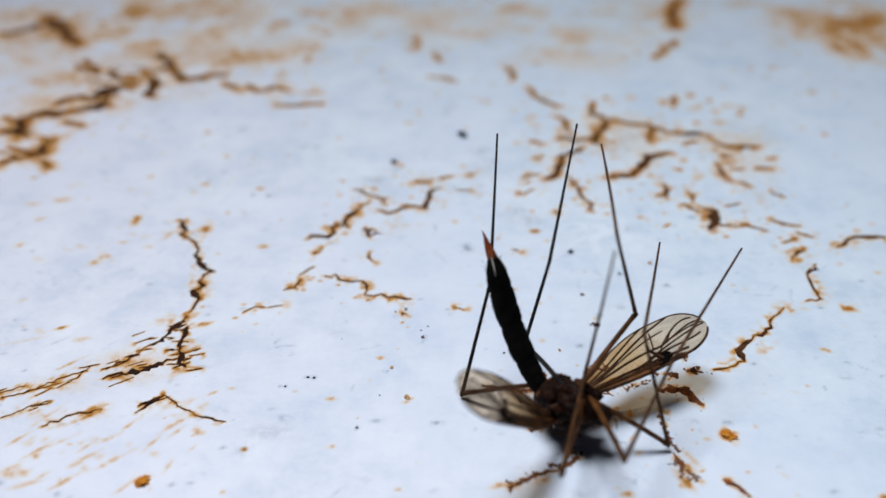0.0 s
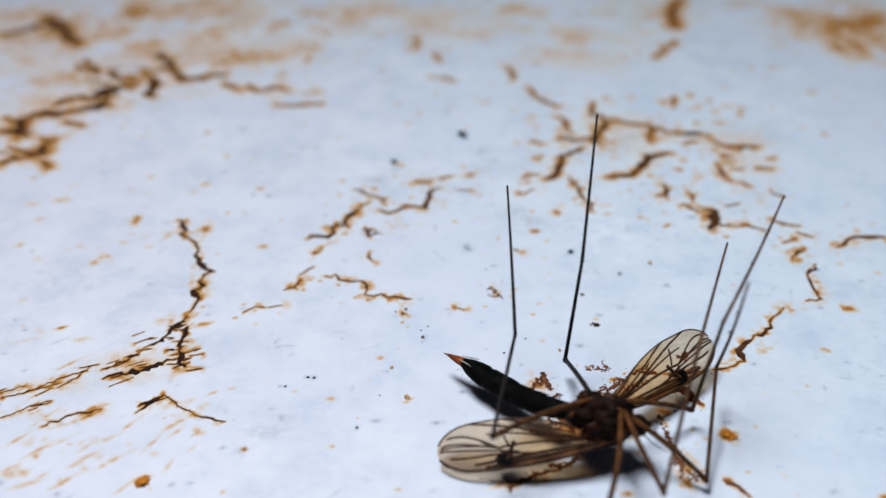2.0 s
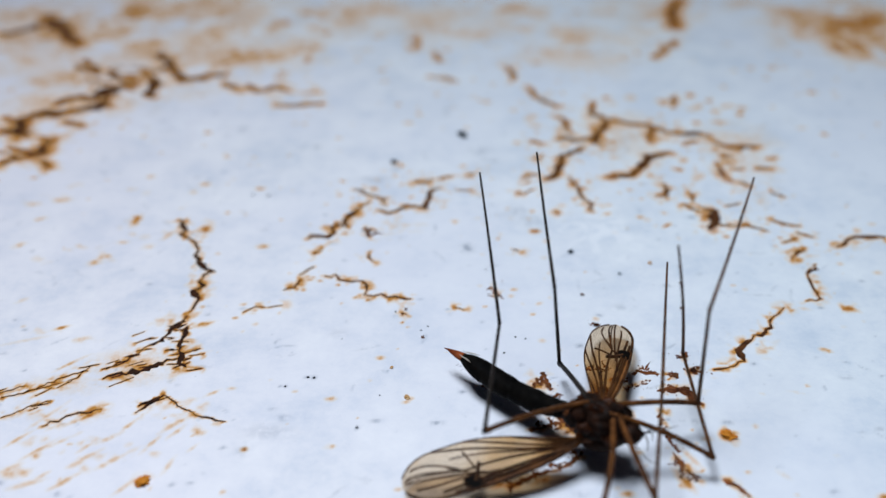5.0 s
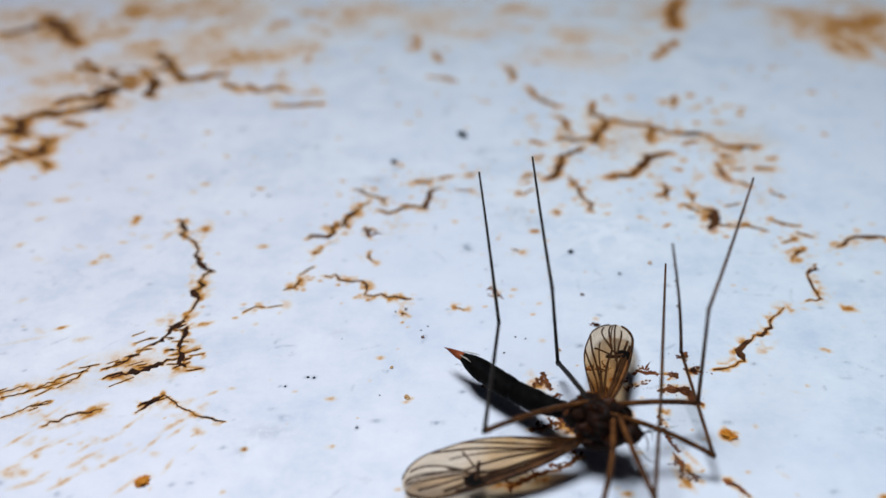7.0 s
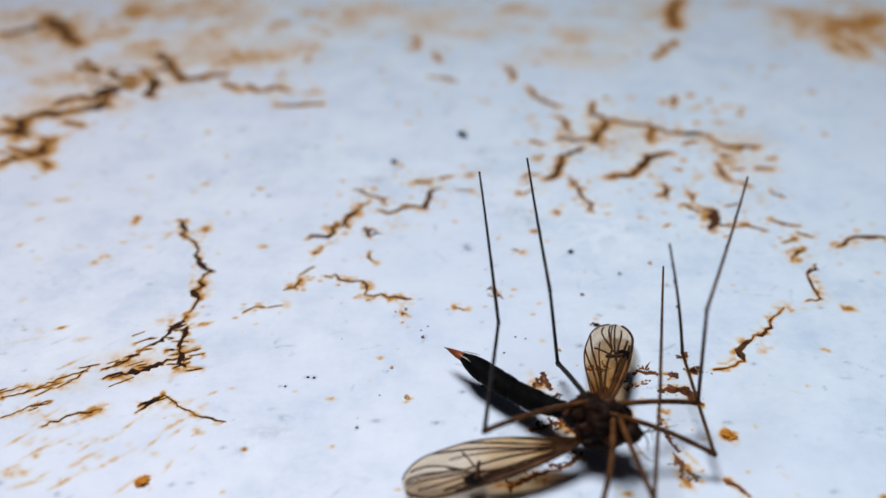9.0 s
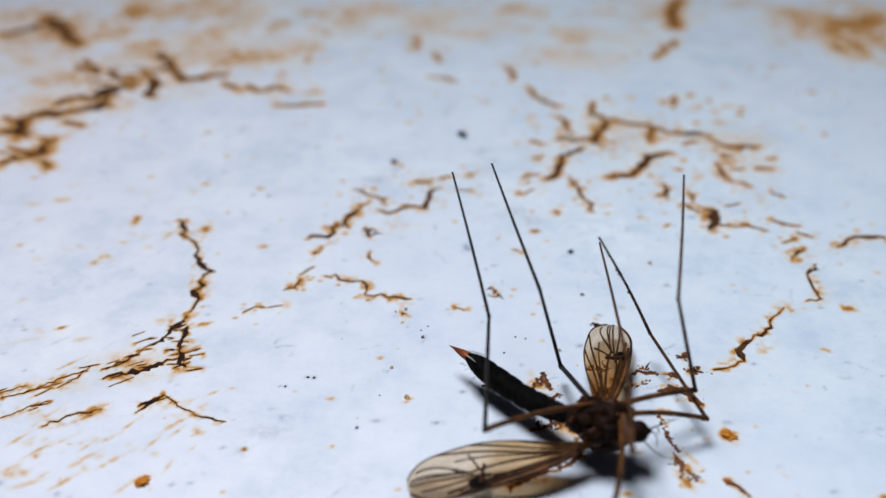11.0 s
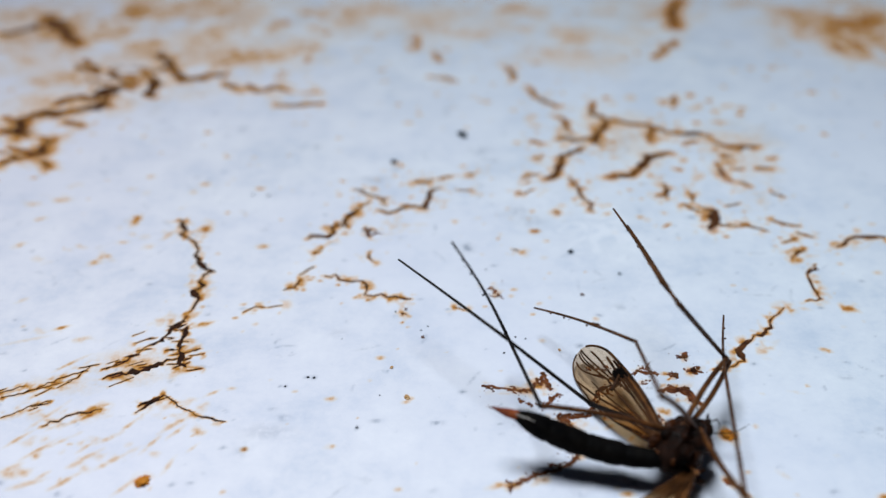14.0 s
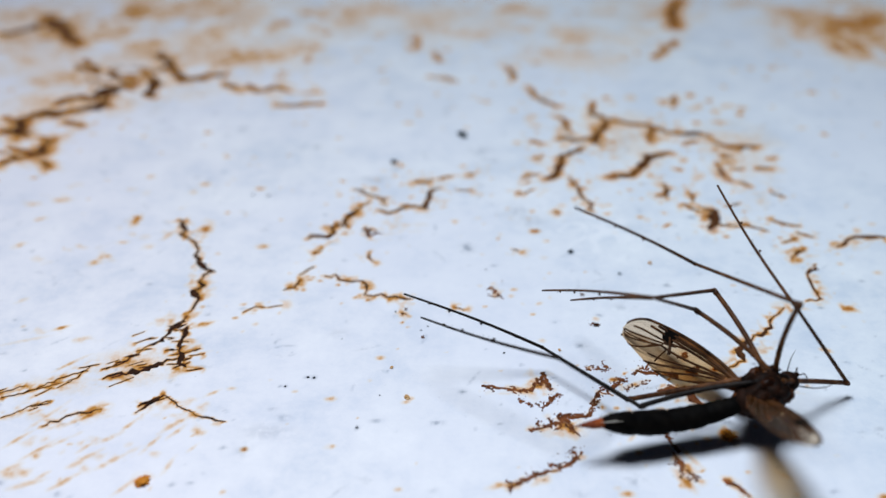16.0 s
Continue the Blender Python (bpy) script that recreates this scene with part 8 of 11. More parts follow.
    walk(femora[2], [
        (0, pose(0.00104, 0.00742, 0.00040, -69.1, 3.1, -98.0)),
        (0.1, pose(0.00331, 0.00655, 0.00155, -71.6, 12.0, -116.8)),
        (0.2, pose(0.00173, 0.00728, 0.00051, -69.7, 3.9, -103.4)),
        (0.3, pose(0.00105, 0.00742, -0.00038, -69.6, -2.9, -98.1)),
        (0.4, pose(0.00200, 0.00701, -0.00177, -68.5, -13.7, -106.0)),
        (0.5, pose(0.00202, 0.00722, 0.00016, -68.5, 1.3, -105.6)),
        (0.6, pose(0.00140, 0.00736, -0.00024, -68.6, -1.8, -100.8)),
        (0.7, pose(0.00111, 0.00705, 0.00229, -68.3, 17.8, -99.0)),
        (0.8, pose(0.00069, 0.00712, 0.00226, -67.3, 17.5, -95.5)),
        (0.9, pose(0.00120, 0.00666, 0.00322, -69.0, 25.5, -100.2)),
        (1, pose(0.00179, 0.00721, 0.00102, -70.1, 7.8, -104.0)),
        (1.1, pose(0.00326, 0.00676, -0.00011, -70.8, -0.8, -115.7)),
        (1.2, pose(0.00219, 0.00709, -0.00108, -71.5, -8.3, -107.2)),
        (1.3, pose(0.00171, 0.00674, -0.00282, -72.3, -22.1, -104.2)),
        (1.4, pose(0.00191, 0.00669, -0.00279, -71.6, -21.8, -105.9)),
        (1.5, pose(0.00168, 0.00672, -0.00287, -72.3, -22.5, -104.0)),
        (1.75, pose(0.00268, 0.00609, -0.00346, -68.2, -27.5, -113.7)),
        (2, pose(0.00309, 0.00532, -0.00429, -64.9, -34.9, -120.2)),
        (2.25, pose(0.00287, 0.00575, -0.00386, -66.9, -31.0, -116.5)),
        (2.5, pose(0.00268, 0.00618, -0.00330, -68.4, -26.1, -113.4)),
        (3, pose(0.00275, 0.00628, -0.00303, -68.2, -23.8, -113.7)),
        (3.5, pose(0.00281, 0.00631, -0.00292, -68.1, -22.9, -114.0)),
        (4, pose(0.00284, 0.00630, -0.00292, -68.0, -22.9, -114.2)),
        (4.2, pose(0.00284, 0.00629, -0.00292, -68.0, -22.9, -114.3)),
        (5.5, pose(0.00285, 0.00628, -0.00294, -68.0, -23.1, -114.4)),
        (7, pose(0.00284, 0.00627, -0.00297, -68.0, -23.3, -114.4)),
        (9.2, pose(0.00295, 0.00621, -0.00299, -67.6, -23.5, -115.4)),
        (10.2, pose(0.00331, 0.00600, -0.00305, -66.1, -24.0, -118.9)),
        (11, pose(0.00367, 0.00595, -0.00272, -65.1, -21.3, -121.6)),
        (11.25, pose(0.00365, 0.00632, -0.00174, -65.6, -13.4, -120.0)),
        (11.5, pose(0.00330, 0.00660, -0.00136, -66.3, -10.5, -116.5)),
        (11.7, pose(0.00342, 0.00597, -0.00299, -65.3, -23.5, -119.8)),
        (11.85, pose(0.00355, 0.00530, -0.00393, -63.5, -31.6, -123.8)),
        (12, pose(0.00358, 0.00484, -0.00447, -62.0, -36.6, -126.5)),
        (12.2, pose(0.00359, 0.00567, -0.00336, -64.2, -26.6, -122.3)),
        (12.35, pose(0.00305, 0.00597, -0.00336, -66.5, -26.6, -117.1)),
        (12.5, pose(0.00273, 0.00608, -0.00344, -67.8, -27.3, -114.2)),
        (12.6, pose(0.00277, 0.00577, -0.00391, -67.1, -31.4, -115.6)),
        (12.7, pose(0.00295, 0.00557, -0.00407, -65.9, -32.9, -117.9)),
        (12.8, pose(0.00309, 0.00580, -0.00362, -65.8, -28.8, -118.1)),
        (12.9, pose(0.00321, 0.00538, -0.00412, -64.4, -33.3, -120.9)),
        (13, pose(0.00342, 0.00533, -0.00403, -63.4, -32.5, -122.7)),
        (13.1, pose(0.00315, 0.00549, -0.00403, -64.9, -32.5, -119.8)),
        (13.2, pose(0.00268, 0.00582, -0.00390, -67.6, -31.3, -114.7)),
        (13.3, pose(0.00308, 0.00597, -0.00334, -66.4, -26.4, -117.3)),
        (13.4, pose(0.00445, 0.00488, -0.00356, -59.4, -28.3, -132.4)),
        (13.5, pose(0.00505, 0.00408, -0.00376, -55.2, -30.1, -141.0)),
        (13.6, pose(0.00402, 0.00463, -0.00431, -60.6, -35.1, -131.0)),
        (13.7, pose(0.00211, 0.00515, -0.00503, -72.4, -42.2, -112.3)),
        (13.8, pose(0.00179, 0.00506, -0.00524, -74.3, -44.3, -109.5)),
        (13.9, pose(0.00203, 0.00493, -0.00528, -72.3, -44.7, -112.3)),
        (14, pose(0.00247, 0.00489, -0.00512, -69.2, -43.1, -116.8)),
        (14.1, pose(0.00375, 0.00497, -0.00418, -62.8, -33.9, -127.0)),
        (14.2, pose(0.00436, 0.00553, -0.00257, -62.3, -20.0, -128.3)),
        (14.3, pose(0.00400, 0.00546, -0.00323, -63.1, -25.5, -126.2)),
        (14.4, pose(0.00379, 0.00551, -0.00339, -63.8, -26.9, -124.6)),
        (14.5, pose(0.00314, 0.00571, -0.00371, -66.5, -29.6, -118.8)),
        (14.6, pose(0.00477, 0.00497, -0.00298, -59.8, -23.4, -133.8)),
        (14.7, pose(0.00575, 0.00471, -0.00101, -57.9, -7.7, -140.7)),
        (14.8, pose(0.00451, 0.00532, -0.00276, -60.6, -21.6, -130.3)),
        (14.9, pose(0.00278, 0.00621, -0.00315, -67.0, -24.8, -114.1)),
        (15, pose(0.00002, 0.00649, -0.00376, -78.1, -30.1, -90.2)),
        (15.1, pose(0.00174, 0.00595, -0.00422, -69.5, -34.3, -106.3)),
        (15.1667, pose(0.00216, -0.00253, -0.00286, 22.0, -46.1, 138.3)),
        (15.2, pose(0.00237, -0.00677, -0.00218, 37.8, -16.9, 109.3)),
        (15.3, pose(0.00318, -0.00673, 0.00089, 37.3, 6.8, 115.3)),
        (15.4, pose(0.00376, -0.00647, 0.00051, 37.8, 3.9, 120.1)),
        (15.5, pose(0.00290, -0.00691, 0.00032, 37.4, 2.4, 112.8)),
        (15.5333, pose(0.00304, -0.00237, 0.00045, 41.2, 7.8, 153.8)),
        (15.5667, pose(0.00317, 0.00216, 0.00057, 48.8, 9.2, -157.6)),
        (15.6, pose(0.00330, 0.00670, 0.00070, 54.3, 5.4, -116.2)),
        (15.7, pose(0.00349, 0.00662, -0.00052, 54.3, -4.0, -117.8)),
        (15.8, pose(0.00534, 0.00507, 0.00140, 53.2, 10.8, -136.5)),
        (15.9, pose(0.00458, 0.00573, 0.00155, 54.7, 12.0, -128.6)),
        (16, pose(0.00169, 0.00654, 0.00327, 62.7, 25.8, -104.5))])
    walk(tarsi[2], [
        (0, pose(0.00900, 0.00000, 0.00000, -83.7, 40.5, -106.9)),
        (0.1, pose(0.00900, 0.00000, -0.00000, -67.0, 46.3, -82.9)),
        (0.2, pose(0.00900, 0.00000, 0.00000, -60.2, 34.1, -72.3)),
        (0.3, pose(0.00900, 0.00000, 0.00000, -59.2, 35.5, -70.7)),
        (0.4, pose(0.00900, 0.00000, -0.00000, -65.2, 29.3, -81.8)),
        (0.5, pose(0.00900, 0.00000, 0.00000, -54.8, 47.0, -65.2)),
        (0.6, pose(0.00900, 0.00000, 0.00000, -93.4, 54.1, -113.8)),
        (0.7, pose(0.00900, 0.00000, 0.00000, -64.8, 56.0, -79.3)),
        (0.8, pose(0.00900, -0.00000, -0.00000, -51.7, 47.7, -62.9)),
        (0.9, pose(0.00900, -0.00000, -0.00000, -32.8, 44.2, -36.7)),
        (1, pose(0.00900, 0.00000, -0.00000, -63.4, 41.8, -80.4)),
        (1.1, pose(0.00900, -0.00000, 0.00000, -63.6, 38.1, -80.8)),
        (1.2, pose(0.00900, 0.00000, 0.00000, -59.5, 38.7, -74.1)),
        (1.3, pose(0.00900, 0.00000, 0.00000, -62.6, 24.5, -80.0)),
        (1.4, pose(0.00900, -0.00000, 0.00000, -58.3, 18.2, -68.4)),
        (1.5, pose(0.00900, 0.00000, 0.00000, -54.5, 11.8, -53.5)),
        (1.75, pose(0.00900, 0.00000, -0.00000, -55.9, 6.4, -62.4)),
        (2, pose(0.00900, 0.00000, 0.00000, -56.8, 3.3, -73.7)),
        (2.25, pose(0.00900, 0.00000, 0.00000, -57.0, 9.7, -75.0)),
        (2.5, pose(0.00900, -0.00000, 0.00000, -57.0, 16.8, -75.0)),
        (3, pose(0.00900, -0.00000, 0.00000, -56.8, 19.1, -74.6)),
        (3.5, pose(0.00900, -0.00000, -0.00000, -56.8, 19.8, -74.6)),
        (4, pose(0.00900, 0.00000, 0.00000, -56.9, 19.9, -74.7)),
        (4.2, pose(0.00900, 0.00000, 0.00000, -56.9, 19.9, -74.7)),
        (5.5, pose(0.00900, 0.00000, 0.00000, -56.9, 19.8, -74.8)),
        (7, pose(0.00900, 0.00000, -0.00000, -56.9, 19.4, -74.8)),
        (9.2, pose(0.00900, -0.00000, 0.00000, -56.9, 20.4, -74.9)),
        (10.2, pose(0.00900, 0.00000, 0.00000, -58.1, 19.0, -78.3)),
        (11, pose(0.00900, 0.00000, 0.00000, -59.5, 22.0, -82.3)),
        (11.25, pose(0.00900, 0.00000, 0.00000, -60.1, 30.5, -83.6)),
        (11.5, pose(0.00900, 0.00000, 0.00000, -57.1, 31.7, -77.8)),
        (11.7, pose(0.00900, 0.00000, 0.00000, -51.2, 19.5, -64.4)),
        (11.85, pose(0.00900, 0.00000, -0.00000, -52.3, 11.4, -68.3)),
        (12, pose(0.00900, 0.00000, 0.00000, -52.6, 4.1, -70.7)),
        (12.2, pose(0.00900, 0.00000, -0.00000, -51.9, 13.4, -66.5)),
        (12.35, pose(0.00900, -0.00000, -0.00000, -52.5, 11.4, -69.1)),
        (12.5, pose(0.00900, 0.00000, 0.00000, -53.0, 8.9, -71.7)),
        (12.6, pose(0.00900, 0.00000, 0.00000, -52.8, 5.2, -70.2)),
        (12.7, pose(0.00900, 0.00000, 0.00000, -52.8, 4.3, -71.1)),
        (12.8, pose(0.00900, -0.00000, -0.00000, -53.5, 11.4, -75.5)),
        (12.9, pose(0.00900, -0.00000, 0.00000, -53.7, 6.6, -77.2)),
        (13, pose(0.00900, 0.00000, 0.00000, -53.8, 5.9, -78.3)),
        (13.1, pose(0.00900, 0.00000, 0.00000, -53.1, 6.5, -71.4)),
        (13.2, pose(0.00900, 0.00000, -0.00000, -51.7, 6.5, -59.5)),
        (13.3, pose(0.00900, -0.00000, -0.00000, -51.3, 6.5, -55.8)),
        (13.4, pose(0.00900, -0.00000, 0.00000, -53.5, 6.8, -74.6)),
        (13.5, pose(0.00900, 0.00000, 0.00000, -55.4, 8.4, -88.5)),
        (13.6, pose(0.00900, -0.00000, -0.00000, -55.3, 1.1, -87.8)),
        (13.7, pose(0.00900, 0.00000, 0.00000, -55.3, -6.6, -87.7)),
        (13.8, pose(0.00900, 0.00000, 0.00000, -58.1, -7.0, -64.4)),
        (13.9, pose(0.00900, -0.00000, -0.00000, -56.4, -7.5, -78.3)),
        (14, pose(0.00900, 0.00000, -0.00000, -54.8, -5.6, -92.1)),
        (14.1, pose(0.00900, 0.00000, 0.00000, -55.7, -14.1, -86.6)),
        (14.2, pose(0.00900, 0.00000, 0.00000, -58.0, -3.2, -71.4)),
        (14.3, pose(0.00900, 0.00000, 0.00000, -57.8, -10.0, -73.8)),
        (14.4, pose(0.00900, 0.00000, -0.00000, -57.0, -13.4, -77.4)),
        (14.5, pose(0.00900, 0.00000, 0.00000, -56.7, -13.8, -78.8)),
        (14.6, pose(0.00900, 0.00000, -0.00000, -54.7, -26.1, -84.7)),
        (14.7, pose(0.00900, 0.00000, 0.00000, -58.6, -9.1, -72.1)),
        (14.8, pose(0.00900, 0.00000, 0.00000, -53.1, -26.6, -89.6)),
        (14.9, pose(0.00900, -0.00000, 0.00000, -47.4, -14.0, -105.8)),
        (15, pose(0.00900, 0.00000, -0.00000, -47.5, 9.3, -104.5)),
        (15.1, pose(0.00900, 0.00000, -0.00000, -46.5, -2.7, -88.3)),
        (15.1667, pose(0.00900, 0.00000, -0.00000, -47.9, -0.2, -35.9)),
        (15.2, pose(0.00900, 0.00000, -0.00000, -47.7, 1.2, -10.4)),
        (15.3, pose(0.00900, 0.00000, -0.00000, -47.2, 5.0, -0.7)),
        (15.4, pose(0.00900, -0.00000, 0.00000, -44.8, 6.3, 23.1)),
        (15.5, pose(0.00900, -0.00000, 0.00000, -46.2, 5.8, 9.9)),
        (15.5667, pose(0.00900, -0.00000, 0.00000, -54.7, 12.9, -39.4)),
        (15.6, pose(0.00900, -0.00000, 0.00000, -60.3, 13.1, -64.0)),
        (15.7, pose(0.00900, 0.00000, -0.00000, -60.5, -11.7, -78.1)),
        (15.8, pose(0.00900, 0.00000, 0.00000, -60.5, 22.6, -77.9)),
        (15.9, pose(0.00900, 0.00000, 0.00000, -62.1, 19.5, -82.4)),
        (16, pose(0.00900, 0.00000, -0.00000, -123.2, 62.3, -162.4))])
    walk(tibiae[3], [
        (0, pose(0.00680, 0.00218, -0.00290, -34.7, -70.7, 170.4)),
        (0.1, pose(0.00181, 0.00728, 0.00060, -129.9, -70.7, -91.1)),
        (0.2, pose(0.00074, 0.00726, -0.00004, 134.9, -89.5, 4.2)),
        (0.3, pose(0.00095, 0.00734, 0.00064, 168.0, -85.8, -28.9)),
        (0.4, pose(0.00258, 0.00554, -0.00350, 44.1, -82.1, 95.2)),
        (0.5, pose(0.00661, 0.00008, -0.00376, -163.9, -78.1, -57.2)),
        (0.6, pose(0.00667, 0.00421, -0.00088, -110.9, -58.8, -112.9)),
        (0.7, pose(0.00290, 0.00699, -0.00001, -89.3, -39.2, -140.9)),
        (0.8, pose(0.00055, 0.00692, 0.00357, -89.8, -34.8, -140.1)),
        (0.9, pose(-0.00129, 0.00573, 0.00520, -94.0, -31.7, -132.5)),
        (1, pose(0.00635, 0.00448, -0.00117, -122.7, -66.0, -96.5)),
        (1.1, pose(0.00751, 0.00075, -0.00233, -68.8, -82.5, -151.6)),
        (1.2, pose(0.00819, 0.00094, -0.00026, -112.2, -79.6, -107.8)),
        (1.2667, pose(0.00635, -0.00316, 0.00278, 54.2, -39.9, 84.7)),
        (1.3, pose(0.00542, -0.00520, 0.00430, 54.8, -10.9, 83.4)),
        (1.4, pose(0.00529, -0.00394, 0.00586, 54.9, -8.4, 82.9)),
        (1.5, pose(0.00565, -0.00174, 0.00668, 55.0, -1.5, 81.9)),
        (1.75, pose(0.00714, 0.00277, -0.00186, 54.4, -13.7, 86.4)),
        (2, pose(0.00732, -0.00151, -0.00252, 53.4, -17.1, 90.0)),
        (2.25, pose(0.00753, -0.00018, -0.00240, 51.1, -12.8, 99.1)),
        (2.5, pose(0.00754, 0.00114, -0.00215, 49.3, -7.9, 109.1)),
        (3, pose(0.00751, 0.00160, -0.00197, 48.6, -8.1, 114.1)),
        (3.5, pose(0.00753, 0.00180, -0.00182, 48.1, -10.2, 116.9)),
        (4, pose(0.00755, 0.00186, -0.00172, 47.9, -9.8, 118.2)),
        (4.2, pose(0.00756, 0.00188, -0.00168, 47.8, -9.6, 118.8)),
        (5.5, pose(0.00758, 0.00194, -0.00158, 47.6, -9.8, 120.2)),
        (7, pose(0.00761, 0.00196, -0.00151, 47.4, -9.9, 120.8)),
        (9.2, pose(0.00769, 0.00189, -0.00136, 47.6, -7.8, 119.7)),
        (10.2, pose(0.00730, 0.00260, -0.00167, 47.8, -6.5, 118.3)),
        (11, pose(0.00679, 0.00382, -0.00130, 47.4, -3.7, 122.3)),
        (11.25, pose(0.00581, 0.00542, 0.00004, 47.1, 1.3, 138.1)),
        (11.5, pose(0.00530, 0.00591, 0.00155, 46.7, -4.2, 152.8)),
        (11.7, pose(0.00595, 0.00537, 0.00168, 47.6, -0.4, 131.4)),
        (11.85, pose(0.00735, 0.00333, -0.00050, 48.3, -3.9, 113.8)),
        (12, pose(0.00790, 0.00027, -0.00157, 49.5, -9.5, 103.2)),
        (12.2, pose(0.00207, 0.00700, 0.00305, 46.4, -1.9, 133.9)),
        (12.35, pose(0.00480, 0.00622, 0.00172, 46.3, 7.3, 132.5)),
        (12.5, pose(0.00737, 0.00365, 0.00110, 44.8, 16.7, 125.1)),
        (12.6, pose(0.00775, 0.00290, 0.00118, 43.4, 7.8, 118.7)),
        (12.7, pose(0.00788, 0.00260, 0.00115, 43.2, -0.4, 114.9)),
        (12.8, pose(0.00793, 0.00242, 0.00056, 43.2, -2.2, 113.6)),
        (12.9, pose(0.00823, 0.00088, -0.00013, 43.9, -5.0, 101.8)),
        (13, pose(0.00816, 0.00006, -0.00076, 44.6, -7.0, 95.1)),
        (13.1, pose(0.00814, 0.00152, 0.00006, 45.3, -8.8, 90.0)),
        (13.2, pose(0.00785, 0.00266, 0.00122, 46.2, -10.6, 84.9)),
        (13.3, pose(0.00724, -0.00159, -0.00264, 50.8, -27.3, 70.7)),
        (13.4, pose(0.00695, -0.00217, -0.00284, 49.2, -17.2, 74.9)),
        (13.5, pose(0.00686, -0.00237, -0.00288, 47.8, -13.2, 80.4)),
        (13.6, pose(0.00698, -0.00284, -0.00237, 49.8, -9.5, 70.1)),
        (13.7, pose(0.00721, -0.00314, -0.00164, 51.2, -4.9, 59.6)),
        (13.8, pose(-0.00043, -0.00626, 0.00524, 51.9, -8.1, 53.3)),
        (13.9, pose(-0.00321, -0.00309, 0.00664, 51.9, 8.2, 47.4)),
        (14, pose(-0.00383, -0.00002, 0.00692, 51.4, 18.5, 45.5)),
        (14.1, pose(-0.00261, -0.00407, 0.00645, 54.2, 5.9, 58.8)),
        (14.2, pose(0.00757, -0.00072, -0.00229, 38.7, -37.3, 108.9)),
        (14.3, pose(0.00803, 0.00004, -0.00122, 34.6, -46.0, 115.2)),
        (14.4, pose(0.00837, -0.00081, 0.00111, 41.7, -26.9, 103.4)),
        (14.5, pose(0.00807, 0.00142, 0.00266, 15.9, -51.8, 142.2)),
        (14.6, pose(0.00810, 0.00099, -0.00067, -7.3, -65.5, 169.1)),
        (14.7, pose(0.00684, 0.00277, -0.00242, -64.7, -70.7, -129.9)),
        (14.8, pose(0.00756, 0.00077, -0.00222, -26.7, -75.4, -169.5)),
        (14.9, pose(0.00779, 0.00139, -0.00144, 1.3, -73.4, 161.6)),
        (15, pose(0.00767, 0.00292, 0.00009, 9.5, -65.2, 152.8)),
        (15.1, pose(0.00819, 0.00069, 0.00263, 4.3, -29.2, 159.5)),
        (15.2, pose(0.00694, 0.00084, -0.00324, -22.7, -69.7, -167.4)),
        (15.3, pose(0.00711, 0.00237, -0.00227, -26.5, -65.3, -163.4)),
        (15.4, pose(0.00771, 0.00244, 0.00289, -21.3, -47.4, -169.5)),
        (15.5, pose(0.00764, 0.00285, 0.00243, 11.5, -59.1, 150.3)),
        (15.6, pose(0.00728, 0.00348, 0.00264, -12.3, -48.9, 179.5)),
        (15.7, pose(0.00783, 0.00174, -0.00106, -44.6, -74.2, -144.9)),
        (15.8, pose(0.00586, -0.00029, -0.00452, 46.3, -76.2, 122.2)),
        (15.9, pose(0.00764, 0.00277, -0.00040, 16.4, -57.8, 154.2)),
        (16, pose(-0.00042, 0.00704, 0.00276, -21.0, -39.4, -157.8))])
